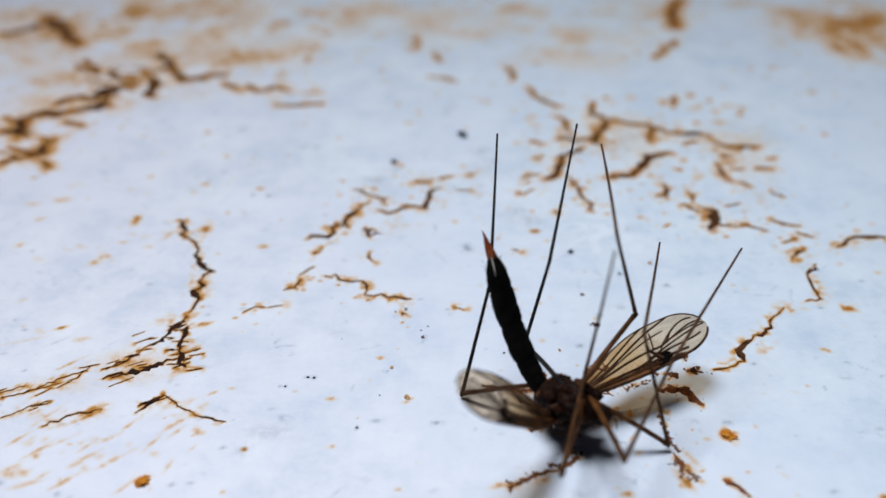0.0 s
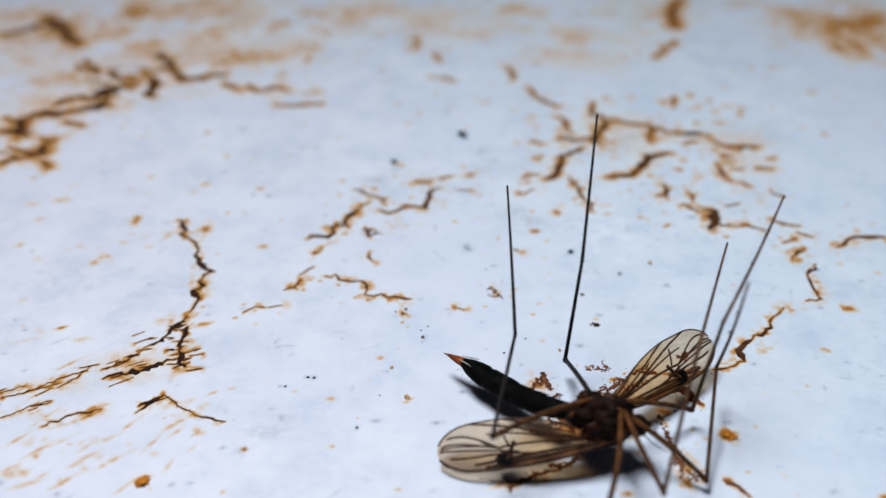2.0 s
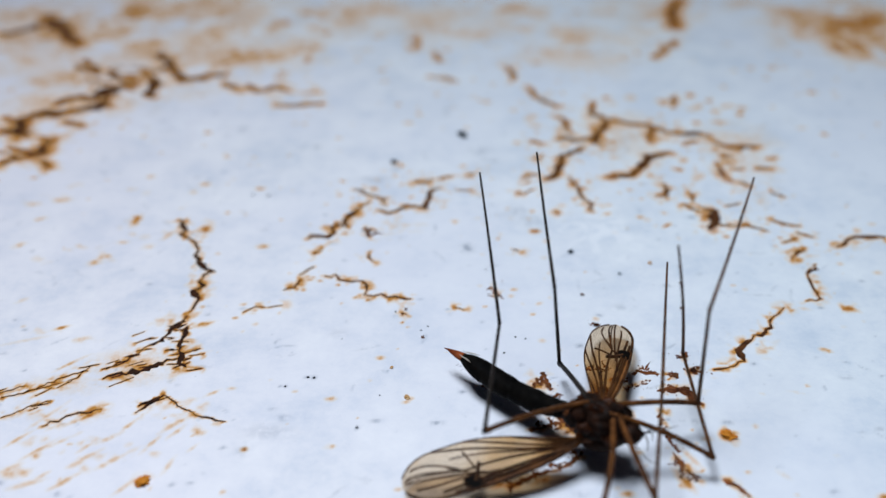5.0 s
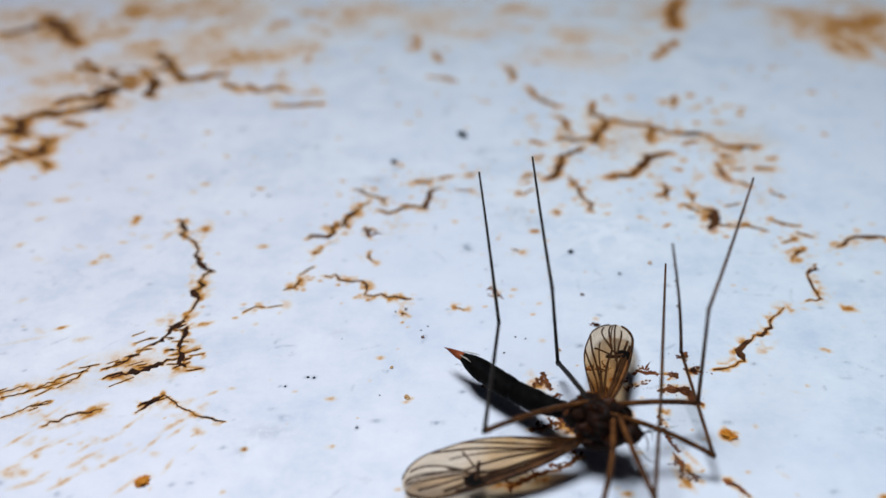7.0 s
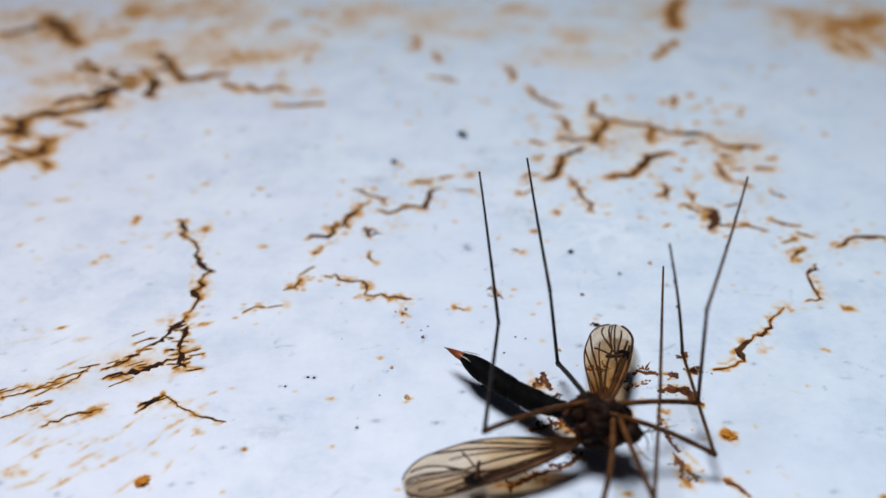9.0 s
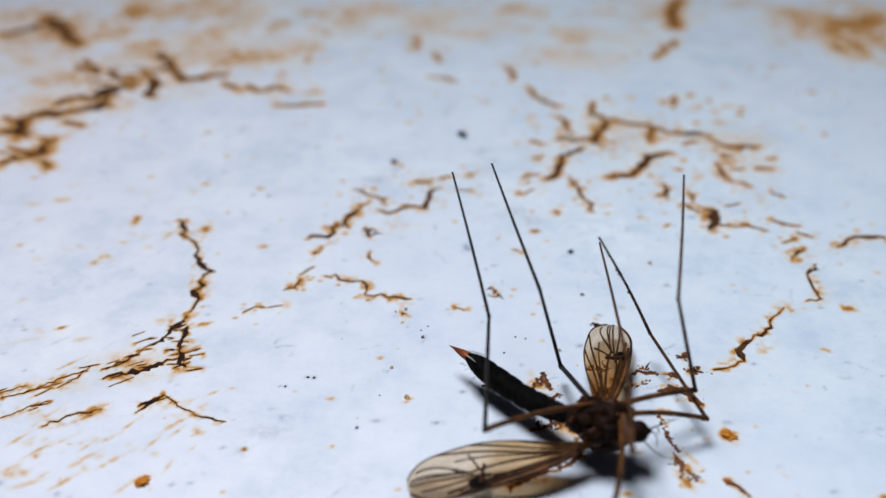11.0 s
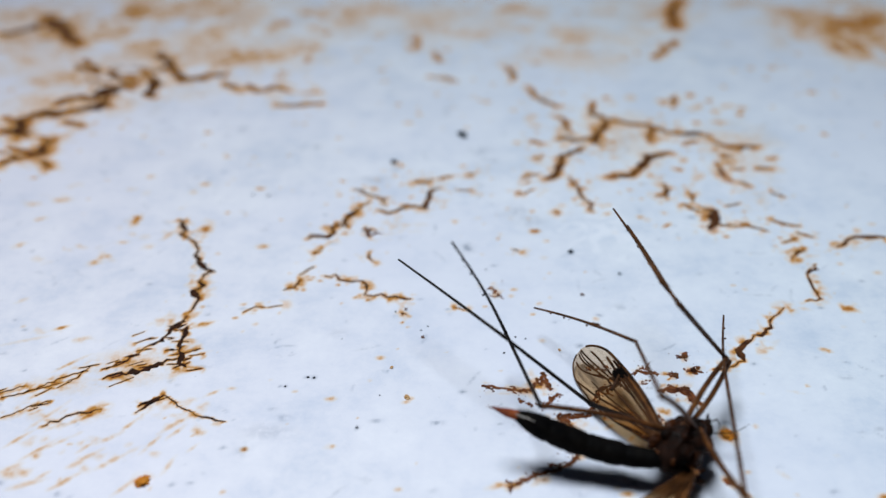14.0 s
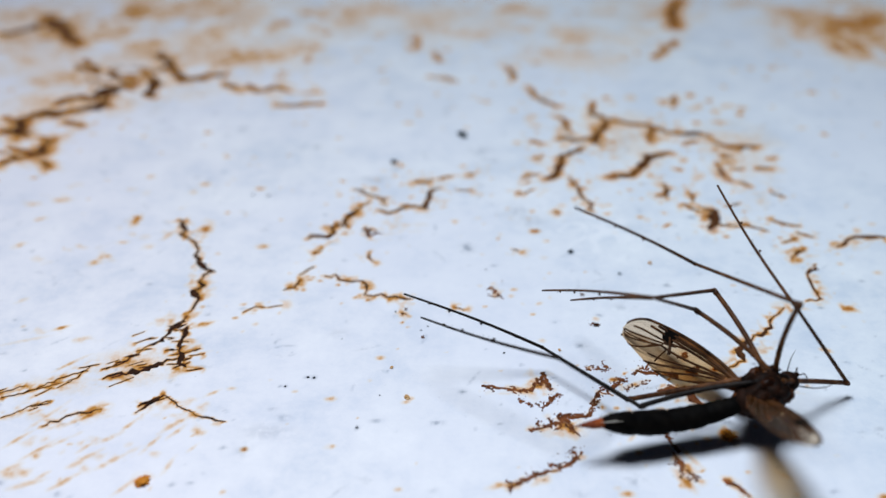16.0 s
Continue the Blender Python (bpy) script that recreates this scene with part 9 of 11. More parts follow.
    walk(femora[3], [
        (0, pose(0.00557, 0.00486, -0.00126, -31.1, -9.7, -138.9)),
        (0.1, pose(0.00293, 0.00576, 0.00381, -26.8, 30.5, -116.9)),
        (0.2, pose(0.00114, 0.00551, 0.00496, -17.7, 41.4, -101.7)),
        (0.3, pose(0.00072, 0.00570, 0.00482, -14.8, 40.0, -97.2)),
        (0.4, pose(0.00379, 0.00581, 0.00285, -28.6, 22.4, -123.1)),
        (0.5, pose(0.00416, 0.00366, -0.00506, -25.4, -42.4, -138.6)),
        (0.6, pose(0.00494, 0.00533, -0.00184, -28.2, -14.2, -132.8)),
        (0.7, pose(0.00540, 0.00301, 0.00425, -31.7, 34.5, -150.8)),
        (0.8, pose(0.00210, 0.00448, 0.00563, -7.4, 48.7, -115.1)),
        (0.9, pose(0.00028, 0.00460, 0.00592, 9.3, 52.1, -93.5)),
        (0.9667, pose(0.00289, 0.00545, 0.00061, -3.6, 6.9, -117.5)),
        (1, pose(0.00419, 0.00587, -0.00205, -2.9, -15.8, -125.5)),
        (1.1, pose(0.00421, 0.00450, -0.00427, 0.3, -34.7, -133.1)),
        (1.2, pose(0.00192, 0.00525, -0.00500, -14.0, -41.8, -110.1)),
        (1.3, pose(0.00382, -0.00034, -0.00645, 47.8, -59.2, 175.0)),
        (1.4, pose(0.00248, -0.00147, -0.00692, 70.7, -67.4, 149.4)),
        (1.5, pose(0.00075, -0.00177, -0.00725, 105.3, -75.2, 113.1)),
        (1.6333, pose(-0.00099, 0.00264, -0.00487, -72.0, -60.4, -69.5)),
        (1.75, pose(-0.00251, 0.00649, -0.00278, -72.4, -21.8, -68.8)),
        (2, pose(0.00236, 0.00629, -0.00333, -54.7, -26.4, -110.6)),
        (2.25, pose(0.00183, 0.00658, -0.00310, -56.9, -24.4, -105.5)),
        (2.5, pose(0.00140, 0.00670, -0.00306, -58.4, -24.0, -101.8)),
        (3, pose(0.00153, 0.00663, -0.00315, -57.9, -24.8, -103.0)),
        (3.5, pose(0.00176, 0.00651, -0.00328, -57.0, -26.0, -105.1)),
        (4, pose(0.00183, 0.00646, -0.00334, -56.7, -26.5, -105.9)),
        (4.2, pose(0.00187, 0.00644, -0.00337, -56.5, -26.7, -106.2)),
        (5.5, pose(0.00198, 0.00637, -0.00343, -56.0, -27.2, -107.3)),
        (7, pose(0.00204, 0.00632, -0.00349, -55.7, -27.7, -107.9)),
        (9.2, pose(0.00191, 0.00629, -0.00360, -56.2, -28.7, -106.9)),
        (10.2, pose(0.00092, 0.00665, -0.00334, -60.4, -26.4, -97.9)),
        (11, pose(-0.00006, 0.00658, -0.00360, -64.3, -28.7, -89.5)),
        (11.25, pose(-0.00009, 0.00583, -0.00472, -64.5, -39.0, -89.2)),
        (11.5, pose(0.00111, 0.00469, -0.00575, -54.4, -50.1, -103.4)),
        (11.7, pose(-0.00080, 0.00459, -0.00588, -72.5, -51.6, -80.1)),
        (11.85, pose(-0.00047, 0.00608, -0.00436, -68.8, -35.6, -85.6)),
        (12, pose(0.00162, 0.00633, -0.00368, -58.6, -29.3, -104.3)),
        (12.2, pose(-0.00440, 0.00270, -0.00544, -107.9, -46.5, -31.5)),
        (12.35, pose(-0.00197, 0.00432, -0.00580, -82.0, -50.7, -65.5)),
        (12.5, pose(0.00058, 0.00543, -0.00514, -59.3, -43.2, -96.1)),
        (12.6, pose(0.00062, 0.00543, -0.00513, -59.1, -43.2, -96.5)),
        (12.7, pose(0.00044, 0.00543, -0.00516, -60.3, -43.5, -94.7)),
        (12.8, pose(0.00048, 0.00580, -0.00473, -60.3, -39.1, -94.7)),
        (12.9, pose(0.00059, 0.00614, -0.00427, -59.9, -34.7, -95.5)),
        (13, pose(0.00065, 0.00642, -0.00382, -59.7, -30.6, -95.8)),
        (13.1, pose(-0.00150, 0.00600, -0.00425, -70.4, -34.5, -76.0)),
        (13.2, pose(-0.00339, 0.00499, -0.00446, -82.2, -36.5, -55.8)),
        (13.3, pose(0.00106, 0.00692, -0.00270, -60.6, -21.1, -98.7)),
        (13.4, pose(0.00153, 0.00693, -0.00244, -59.3, -19.0, -102.4)),
        (13.5, pose(0.00208, 0.00686, -0.00221, -57.9, -17.1, -106.8)),
        (13.6, pose(0.00103, 0.00683, -0.00291, -60.8, -22.8, -98.6)),
        (13.7, pose(-0.00037, 0.00653, -0.00367, -66.0, -29.3, -86.7)),
        (13.7667, pose(0.00325, 0.00067, -0.00459, -8.5, -54.6, -164.0)),
        (13.8, pose(0.00506, -0.00225, -0.00506, 22.1, -42.4, 156.0)),
        (13.9, pose(0.00569, -0.00440, -0.00213, 29.0, -16.5, 142.3)),
        (14, pose(0.00490, -0.00568, -0.00009, 30.8, -0.7, 130.8)),
        (14.1, pose(0.00569, -0.00446, -0.00201, 29.2, -15.5, 141.9)),
        (14.1667, pose(0.00470, 0.00214, -0.00267, 5.1, -27.4, -157.9)),
        (14.2, pose(0.00421, 0.00544, -0.00300, -8.1, -23.6, -127.7)),
        (14.3, pose(0.00365, 0.00513, -0.00407, -9.2, -32.9, -125.5)),
        (14.4, pose(0.00211, 0.00459, -0.00554, -16.3, -47.6, -114.7)),
        (14.5, pose(0.00168, 0.00414, -0.00602, -18.2, -53.4, -112.1)),
        (14.6, pose(0.00445, 0.00316, -0.00514, 6.4, -43.3, -144.6)),
        (14.7, pose(0.00532, 0.00297, -0.00437, 10.4, -35.7, -150.9)),
        (14.8, pose(0.00490, 0.00227, -0.00521, 13.2, -44.0, -155.2)),
        (14.9, pose(0.00416, 0.00353, -0.00515, 2.5, -43.3, -139.7)),
        (15, pose(0.00285, 0.00512, -0.00468, -11.2, -38.6, -119.1)),
        (15.1, pose(0.00496, 0.00299, -0.00477, 7.9, -39.5, -148.9)),
        (15.2, pose(0.00619, 0.00131, -0.00403, 19.2, -32.5, -168.1)),
        (15.3, pose(0.00585, 0.00264, -0.00387, 12.7, -31.1, -155.7)),
        (15.4, pose(0.00354, 0.00358, -0.00556, -0.9, -47.9, -134.7)),
        (15.5, pose(0.00111, 0.00494, -0.00553, -24.9, -47.5, -102.6)),
        (15.6, pose(0.00300, 0.00484, -0.00487, -11.5, -40.5, -121.8)),
        (15.7, pose(0.00391, 0.00242, -0.00592, 7.9, -52.2, -148.2)),
        (15.8, pose(0.00612, 0.00188, -0.00391, 17.9, -31.4, -162.9)),
        (15.9, pose(0.00383, 0.00442, -0.00470, -0.9, -38.8, -130.9)),
        (16, pose(0.00010, 0.00748, 0.00048, -14.4, 3.7, -90.8))])
    walk(tarsi[3], [
        (0, pose(0.00900, 0.00000, 0.00000, -53.8, 55.0, -79.0)),
        (0.1, pose(0.00900, 0.00000, 0.00000, -79.8, 61.5, -109.3)),
        (0.2, pose(0.00900, 0.00000, 0.00000, -36.2, 53.5, -58.6)),
        (0.3, pose(0.00900, 0.00000, 0.00000, -35.0, 53.4, -57.2)),
        (0.4, pose(0.00900, -0.00000, -0.00000, -36.7, 49.3, -59.4)),
        (0.5, pose(0.00900, 0.00000, 0.00000, -68.8, 37.7, -104.4)),
        (0.6, pose(0.00900, 0.00000, 0.00000, -125.0, 60.4, -174.0)),
        (0.7, pose(0.00900, 0.00000, 0.00000, 111.4, 85.4, 61.4)),
        (0.8, pose(0.00900, 0.00000, 0.00000, 135.4, 70.0, 85.7)),
        (0.9, pose(0.00900, 0.00000, 0.00000, 109.3, 70.0, 58.0)),
        (1, pose(0.00900, -0.00000, -0.00000, -88.4, 52.8, -137.7)),
        (1.1, pose(0.00900, 0.00000, -0.00000, -59.3, 44.6, -99.6)),
        (1.2, pose(0.00900, 0.00000, 0.00000, -67.9, 41.3, -112.2)),
        (1.2667, pose(0.00900, 0.00000, 0.00000, -12.1, 16.9, -18.7)),
        (1.3, pose(0.00900, 0.00000, 0.00000, -10.0, -9.0, 9.6)),
        (1.4, pose(0.00900, -0.00000, 0.00000, -10.4, -13.4, 11.6)),
        (1.5, pose(0.00900, -0.00000, 0.00000, -11.5, -18.6, 15.3)),
        (1.75, pose(0.00900, 0.00000, -0.00000, -52.0, -39.5, 88.8)),
        (2, pose(0.00900, 0.00000, -0.00000, -56.7, -38.4, 96.3)),
        (2.25, pose(0.00900, -0.00000, 0.00000, -57.9, -36.8, 98.2)),
        (2.5, pose(0.00900, 0.00000, 0.00000, -57.9, -35.2, 98.3)),
        (3, pose(0.00900, -0.00000, 0.00000, -56.7, -33.3, 96.2)),
        (3.5, pose(0.00900, 0.00000, -0.00000, -55.6, -31.8, 94.0)),
        (4, pose(0.00900, 0.00000, 0.00000, -55.0, -31.1, 92.9)),
        (4.2, pose(0.00900, 0.00000, 0.00000, -54.8, -30.9, 92.5)),
        (5.5, pose(0.00900, 0.00000, -0.00000, -54.2, -30.0, 91.3)),
        (7, pose(0.00900, 0.00000, -0.00000, -53.9, -29.1, 90.7)),
        (9.2, pose(0.00900, 0.00000, 0.00000, -54.3, -27.5, 91.5)),
        (10.2, pose(0.00900, 0.00000, 0.00000, -54.1, -22.4, 91.0)),
        (11, pose(0.00900, 0.00000, 0.00000, -53.5, -14.3, 89.1)),
        (11.25, pose(0.00900, 0.00000, 0.00000, -51.9, -7.1, 80.6)),
        (11.5, pose(0.00900, 0.00000, 0.00000, -50.1, -3.0, 60.8)),
        (11.7, pose(0.00900, 0.00000, 0.00000, -50.2, -4.0, 61.7)),
        (11.85, pose(0.00900, 0.00000, -0.00000, -51.1, -8.7, 70.1)),
        (12, pose(0.00900, 0.00000, 0.00000, -51.0, -15.2, 69.6)),
        (12.2, pose(0.00900, 0.00000, -0.00000, -51.6, 1.3, 74.3)),
        (12.35, pose(0.00900, 0.00000, 0.00000, -51.5, -0.7, 84.1)),
        (12.5, pose(0.00900, -0.00000, 0.00000, -51.6, -0.6, 94.4)),
        (12.6, pose(0.00900, 0.00000, 0.00000, -50.6, -7.7, 80.2)),
        (12.7, pose(0.00900, 0.00000, 0.00000, -47.9, -10.4, 62.9)),
        (12.8, pose(0.00900, -0.00000, -0.00000, -49.3, -12.0, 70.4)),
        (12.9, pose(0.00900, 0.00000, 0.00000, -50.2, -15.8, 74.2)),
        (13, pose(0.00900, 0.00000, 0.00000, -51.5, -22.1, 78.0)),
        (13.1, pose(0.00900, -0.00000, 0.00000, -49.5, -24.2, 73.0)),
        (13.2, pose(0.00900, 0.00000, -0.00000, -46.6, -25.4, 66.1)),
        (13.3, pose(0.00900, -0.00000, -0.00000, -46.9, -30.1, 66.7)),
        (13.4, pose(0.00900, -0.00000, 0.00000, -48.6, -30.0, 70.2)),
        (13.5, pose(0.00900, 0.00000, 0.00000, -48.3, -29.3, 69.5)),
        (13.6, pose(0.00900, 0.00000, 0.00000, -50.9, -27.1, 75.0)),
        (13.7, pose(0.00900, 0.00000, -0.00000, -54.6, -25.5, 83.3)),
        (13.7667, pose(0.00900, 0.00000, -0.00000, -36.5, -8.5, 26.7)),
        (13.8, pose(0.00900, 0.00000, -0.00000, -35.4, 3.5, 2.1)),
        (13.9, pose(0.00900, 0.00000, -0.00000, -33.6, 16.1, 12.4)),
        (14, pose(0.00900, 0.00000, 0.00000, -31.0, 28.9, 19.1)),
        (14.1, pose(0.00900, 0.00000, 0.00000, -37.3, 14.5, 2.3)),
        (14.2, pose(0.00900, 0.00000, 0.00000, -44.1, 4.6, -37.2)),
        (14.3, pose(0.00900, 0.00000, -0.00000, -44.2, -3.3, -44.8)),
        (14.4, pose(0.00900, 0.00000, 0.00000, -50.2, -8.0, 10.9)),
        (14.4667, pose(0.00900, 0.00000, -0.00000, -37.1, -18.5, -41.9)),
        (14.5, pose(0.00900, 0.00000, -0.00000, -28.5, -18.5, -68.7)),
        (14.6, pose(0.00900, 0.00000, -0.00000, -16.6, -22.2, -102.0)),
        (14.7, pose(0.00900, 0.00000, -0.00000, -11.6, -16.6, -117.0)),
        (14.8, pose(0.00900, -0.00000, 0.00000, -14.8, -34.3, -109.6)),
        (14.9, pose(0.00900, -0.00000, 0.00000, -21.8, -30.3, -96.4)),
        (15, pose(0.00900, 0.00000, -0.00000, -26.5, -18.4, -85.2)),
        (15.1, pose(0.00900, -0.00000, 0.00000, -26.5, -2.4, -85.0)),
        (15.2, pose(0.00900, -0.00000, -0.00000, -19.8, -19.6, -119.0)),
        (15.3, pose(0.00900, -0.00000, 0.00000, -18.5, -23.9, -122.4)),
        (15.4, pose(0.00900, -0.00000, -0.00000, -13.6, -1.1, -144.2)),
        (15.5, pose(0.00900, 0.00000, 0.00000, -17.5, -9.9, -105.8)),
        (15.6, pose(0.00900, 0.00000, 0.00000, -16.7, -1.7, -113.7)),
        (15.7, pose(0.00900, 0.00000, 0.00000, -11.4, -47.8, -125.2)),
        (15.8, pose(0.00900, -0.00000, 0.00000, -48.4, -34.8, -71.8)),
        (15.9, pose(0.00900, -0.00000, 0.00000, -39.7, -15.1, -91.9)),
        (16, pose(0.00900, 0.00000, -0.00000, -44.6, 33.2, -119.5))])
    walk(tibiae[4], [
        (0, pose(0.00572, -0.00553, 0.00216, 14.9, -8.0, 88.9)),
        (0.0667, pose(0.00515, 0.00277, 0.00131, -20.5, -61.4, 142.2)),
        (0.1, pose(0.00486, 0.00692, 0.00088, -82.2, -60.7, -149.2)),
        (0.2, pose(0.00455, 0.00705, 0.00015, -64.5, -66.7, -168.9)),
        (0.3, pose(0.00476, 0.00697, 0.00073, -51.9, -72.5, 177.6)),
        (0.4, pose(0.00794, 0.00160, -0.00230, -151.5, -70.9, -79.8)),
        (0.4667, pose(0.00649, -0.00319, -0.00071, 8.7, -37.6, 117.0)),
        (0.5, pose(0.00576, -0.00559, 0.00008, 9.9, -4.0, 113.8)),
        (0.6, pose(0.00608, -0.00530, -0.00015, 9.6, 8.4, 106.8)),
        (0.7, pose(0.00345, -0.00399, 0.00656, 10.8, 3.6, 117.5)),
        (0.8, pose(0.00298, -0.00385, 0.00682, 10.7, -8.8, 119.3)),
        (0.9, pose(0.00328, -0.00346, 0.00698, 12.2, -17.2, 112.5)),
        (1, pose(0.00596, -0.00547, 0.00044, 13.4, 6.5, 99.8)),
        (1.1, pose(0.00568, -0.00568, 0.00034, 16.2, -36.4, 89.7)),
        (1.2, pose(0.00562, -0.00574, 0.00063, 15.1, 3.2, 93.6)),
        (1.2667, pose(0.00556, 0.00242, 0.00098, -20.8, -62.4, 151.3)),
        (1.3, pose(0.00553, 0.00650, 0.00115, -92.1, -58.2, -129.6)),
        (1.4, pose(0.00641, 0.00574, 0.00163, -71.7, -61.6, -153.1)),
        (1.5, pose(0.00693, 0.00518, 0.00170, -61.6, -63.9, -164.6)),
        (1.6333, pose(0.00588, -0.00013, 0.00339, 7.2, -46.3, 116.4)),
        (1.75, pose(0.00496, -0.00478, 0.00487, 19.2, -12.4, 93.1)),
        (2, pose(0.00447, -0.00642, 0.00079, 22.5, -26.5, 83.5)),
        (2.25, pose(0.00508, -0.00610, 0.00080, 20.0, -15.8, 90.3)),
        (2.5, pose(0.00576, -0.00564, 0.00091, 18.0, -10.1, 99.2)),
        (3, pose(0.00578, -0.00563, 0.00082, 17.4, -7.6, 103.0)),
        (3.5, pose(0.00571, -0.00568, 0.00082, 17.2, -6.5, 104.6)),
        (4, pose(0.00570, -0.00569, 0.00089, 17.2, -5.9, 104.8)),
        (4.2, pose(0.00569, -0.00569, 0.00091, 17.2, -5.7, 104.9)),
        (5.5, pose(0.00566, -0.00572, 0.00096, 17.2, -5.2, 104.9)),
        (7, pose(0.00562, -0.00574, 0.00098, 17.2, -5.0, 104.8)),
        (9.2, pose(0.00558, -0.00578, 0.00081, 17.2, -5.9, 104.9)),
        (10.2, pose(0.00416, -0.00642, 0.00223, 17.5, -1.4, 100.6)),
        (11, pose(0.00236, -0.00630, 0.00414, 17.4, 4.2, 98.9)),
        (11.25, pose(0.00069, -0.00530, 0.00575, 17.6, 3.6, 101.2)),
        (11.5, pose(-0.00136, -0.00372, 0.00658, 17.5, -0.0, 97.5)),
        (11.7, pose(-0.00074, -0.00369, 0.00685, 17.5, -1.2, 92.3)),
        (11.85, pose(0.00024, -0.00460, 0.00639, 17.8, -7.6, 88.8)),
        (12, pose(0.00074, -0.00534, 0.00571, 18.3, -14.9, 86.4)),
        (12.2, pose(-0.00315, -0.00278, 0.00605, 17.3, -0.5, 93.5)),
        (12.35, pose(-0.00214, -0.00287, 0.00672, 17.3, -0.4, 90.5)),
        (12.5, pose(-0.00057, -0.00325, 0.00717, 17.4, -1.4, 87.0)),
        (12.6, pose(0.00006, -0.00357, 0.00713, 17.4, -1.6, 86.6)),
        (12.7, pose(0.00083, -0.00389, 0.00702, 17.4, -0.7, 88.5)),
        (12.8, pose(0.00227, -0.00450, 0.00648, 16.4, -10.6, 97.9)),
        (12.9, pose(0.00241, -0.00517, 0.00579, 17.1, -24.5, 95.6)),
        (13, pose(0.00268, -0.00563, 0.00514, 16.3, -39.2, 97.2)),
        (13.1, pose(0.00292, -0.00548, 0.00527, 23.2, -22.7, 83.8)),
        (13.2, pose(0.00293, -0.00527, 0.00552, 26.1, -12.0, 74.3)),
        (13.3, pose(0.00247, -0.00525, 0.00569, 28.2, -37.7, 69.5)),
        (13.4, pose(0.00245, -0.00503, 0.00594, 29.2, -24.4, 67.5)),
        (13.5, pose(0.00252, -0.00487, 0.00608, 29.6, -16.1, 66.4)),
        (13.6, pose(0.00186, -0.00507, 0.00599, 32.0, -25.3, 59.5)),
        (13.7, pose(0.00119, -0.00518, 0.00591, 35.3, -37.9, 53.4)),
        (13.8, pose(0.00010, -0.00502, 0.00596, 40.9, -39.1, 44.4)),
        (13.9, pose(-0.00018, -0.00341, 0.00718, 40.5, -7.6, 45.2)),
        (13.9667, pose(0.00563, 0.00026, 0.00305, 3.6, -53.3, 107.8)),
        (14, pose(0.00854, 0.00210, 0.00099, -40.2, -51.0, 161.7)),
        (14.1, pose(0.00836, 0.00026, -0.00155, -29.6, -57.6, 148.7)),
        (14.2, pose(0.00784, -0.00044, -0.00265, -18.9, -59.8, 136.2)),
        (14.3, pose(0.00829, 0.00002, -0.00172, -24.1, -62.5, 142.1)),
        (14.4, pose(0.00867, 0.00044, -0.00023, -34.8, -64.7, 154.0)),
        (14.5, pose(0.00870, 0.00111, 0.00129, -44.3, -64.2, 164.6)),
        (14.5667, pose(0.00250, -0.00300, 0.00423, 56.1, -26.7, 48.7)),
        (14.6, pose(-0.00060, -0.00506, 0.00570, 58.6, 6.7, 34.9)),
        (14.7, pose(0.00237, -0.00705, 0.00130, 59.2, -3.8, 54.2)),
        (14.8, pose(-0.00076, -0.00607, 0.00416, 59.3, 3.1, 33.5)),
        (14.9, pose(-0.00041, -0.00434, 0.00646, 59.3, 8.5, 34.0)),
        (15, pose(0.00065, -0.00212, 0.00791, 60.5, 11.7, 40.9)),
        (15.1, pose(0.00022, -0.00391, 0.00694, 59.3, 25.0, 37.0)),
        (15.2, pose(-0.00125, -0.00606, 0.00385, 62.1, 1.8, 48.7)),
        (15.3, pose(0.00092, -0.00623, 0.00444, 62.1, -1.5, 49.3)),
        (15.4, pose(0.00006, -0.00671, 0.00309, 62.9, -11.1, 41.6)),
        (15.5, pose(0.00351, -0.00233, 0.00748, 63.6, 17.5, 53.7)),
        (15.6, pose(0.00237, -0.00156, 0.00801, 70.9, 13.0, 80.6)),
        (15.7, pose(0.00004, -0.00558, 0.00528, 58.7, 12.7, 29.4)),
        (15.8, pose(0.00171, -0.00493, 0.00616, 67.7, 10.7, 71.8)),
        (15.9, pose(0.00213, -0.00439, 0.00659, 67.0, 11.8, 68.3)),
        (16, pose(0.00082, -0.00090, 0.00823, 72.9, 12.0, 96.5))])
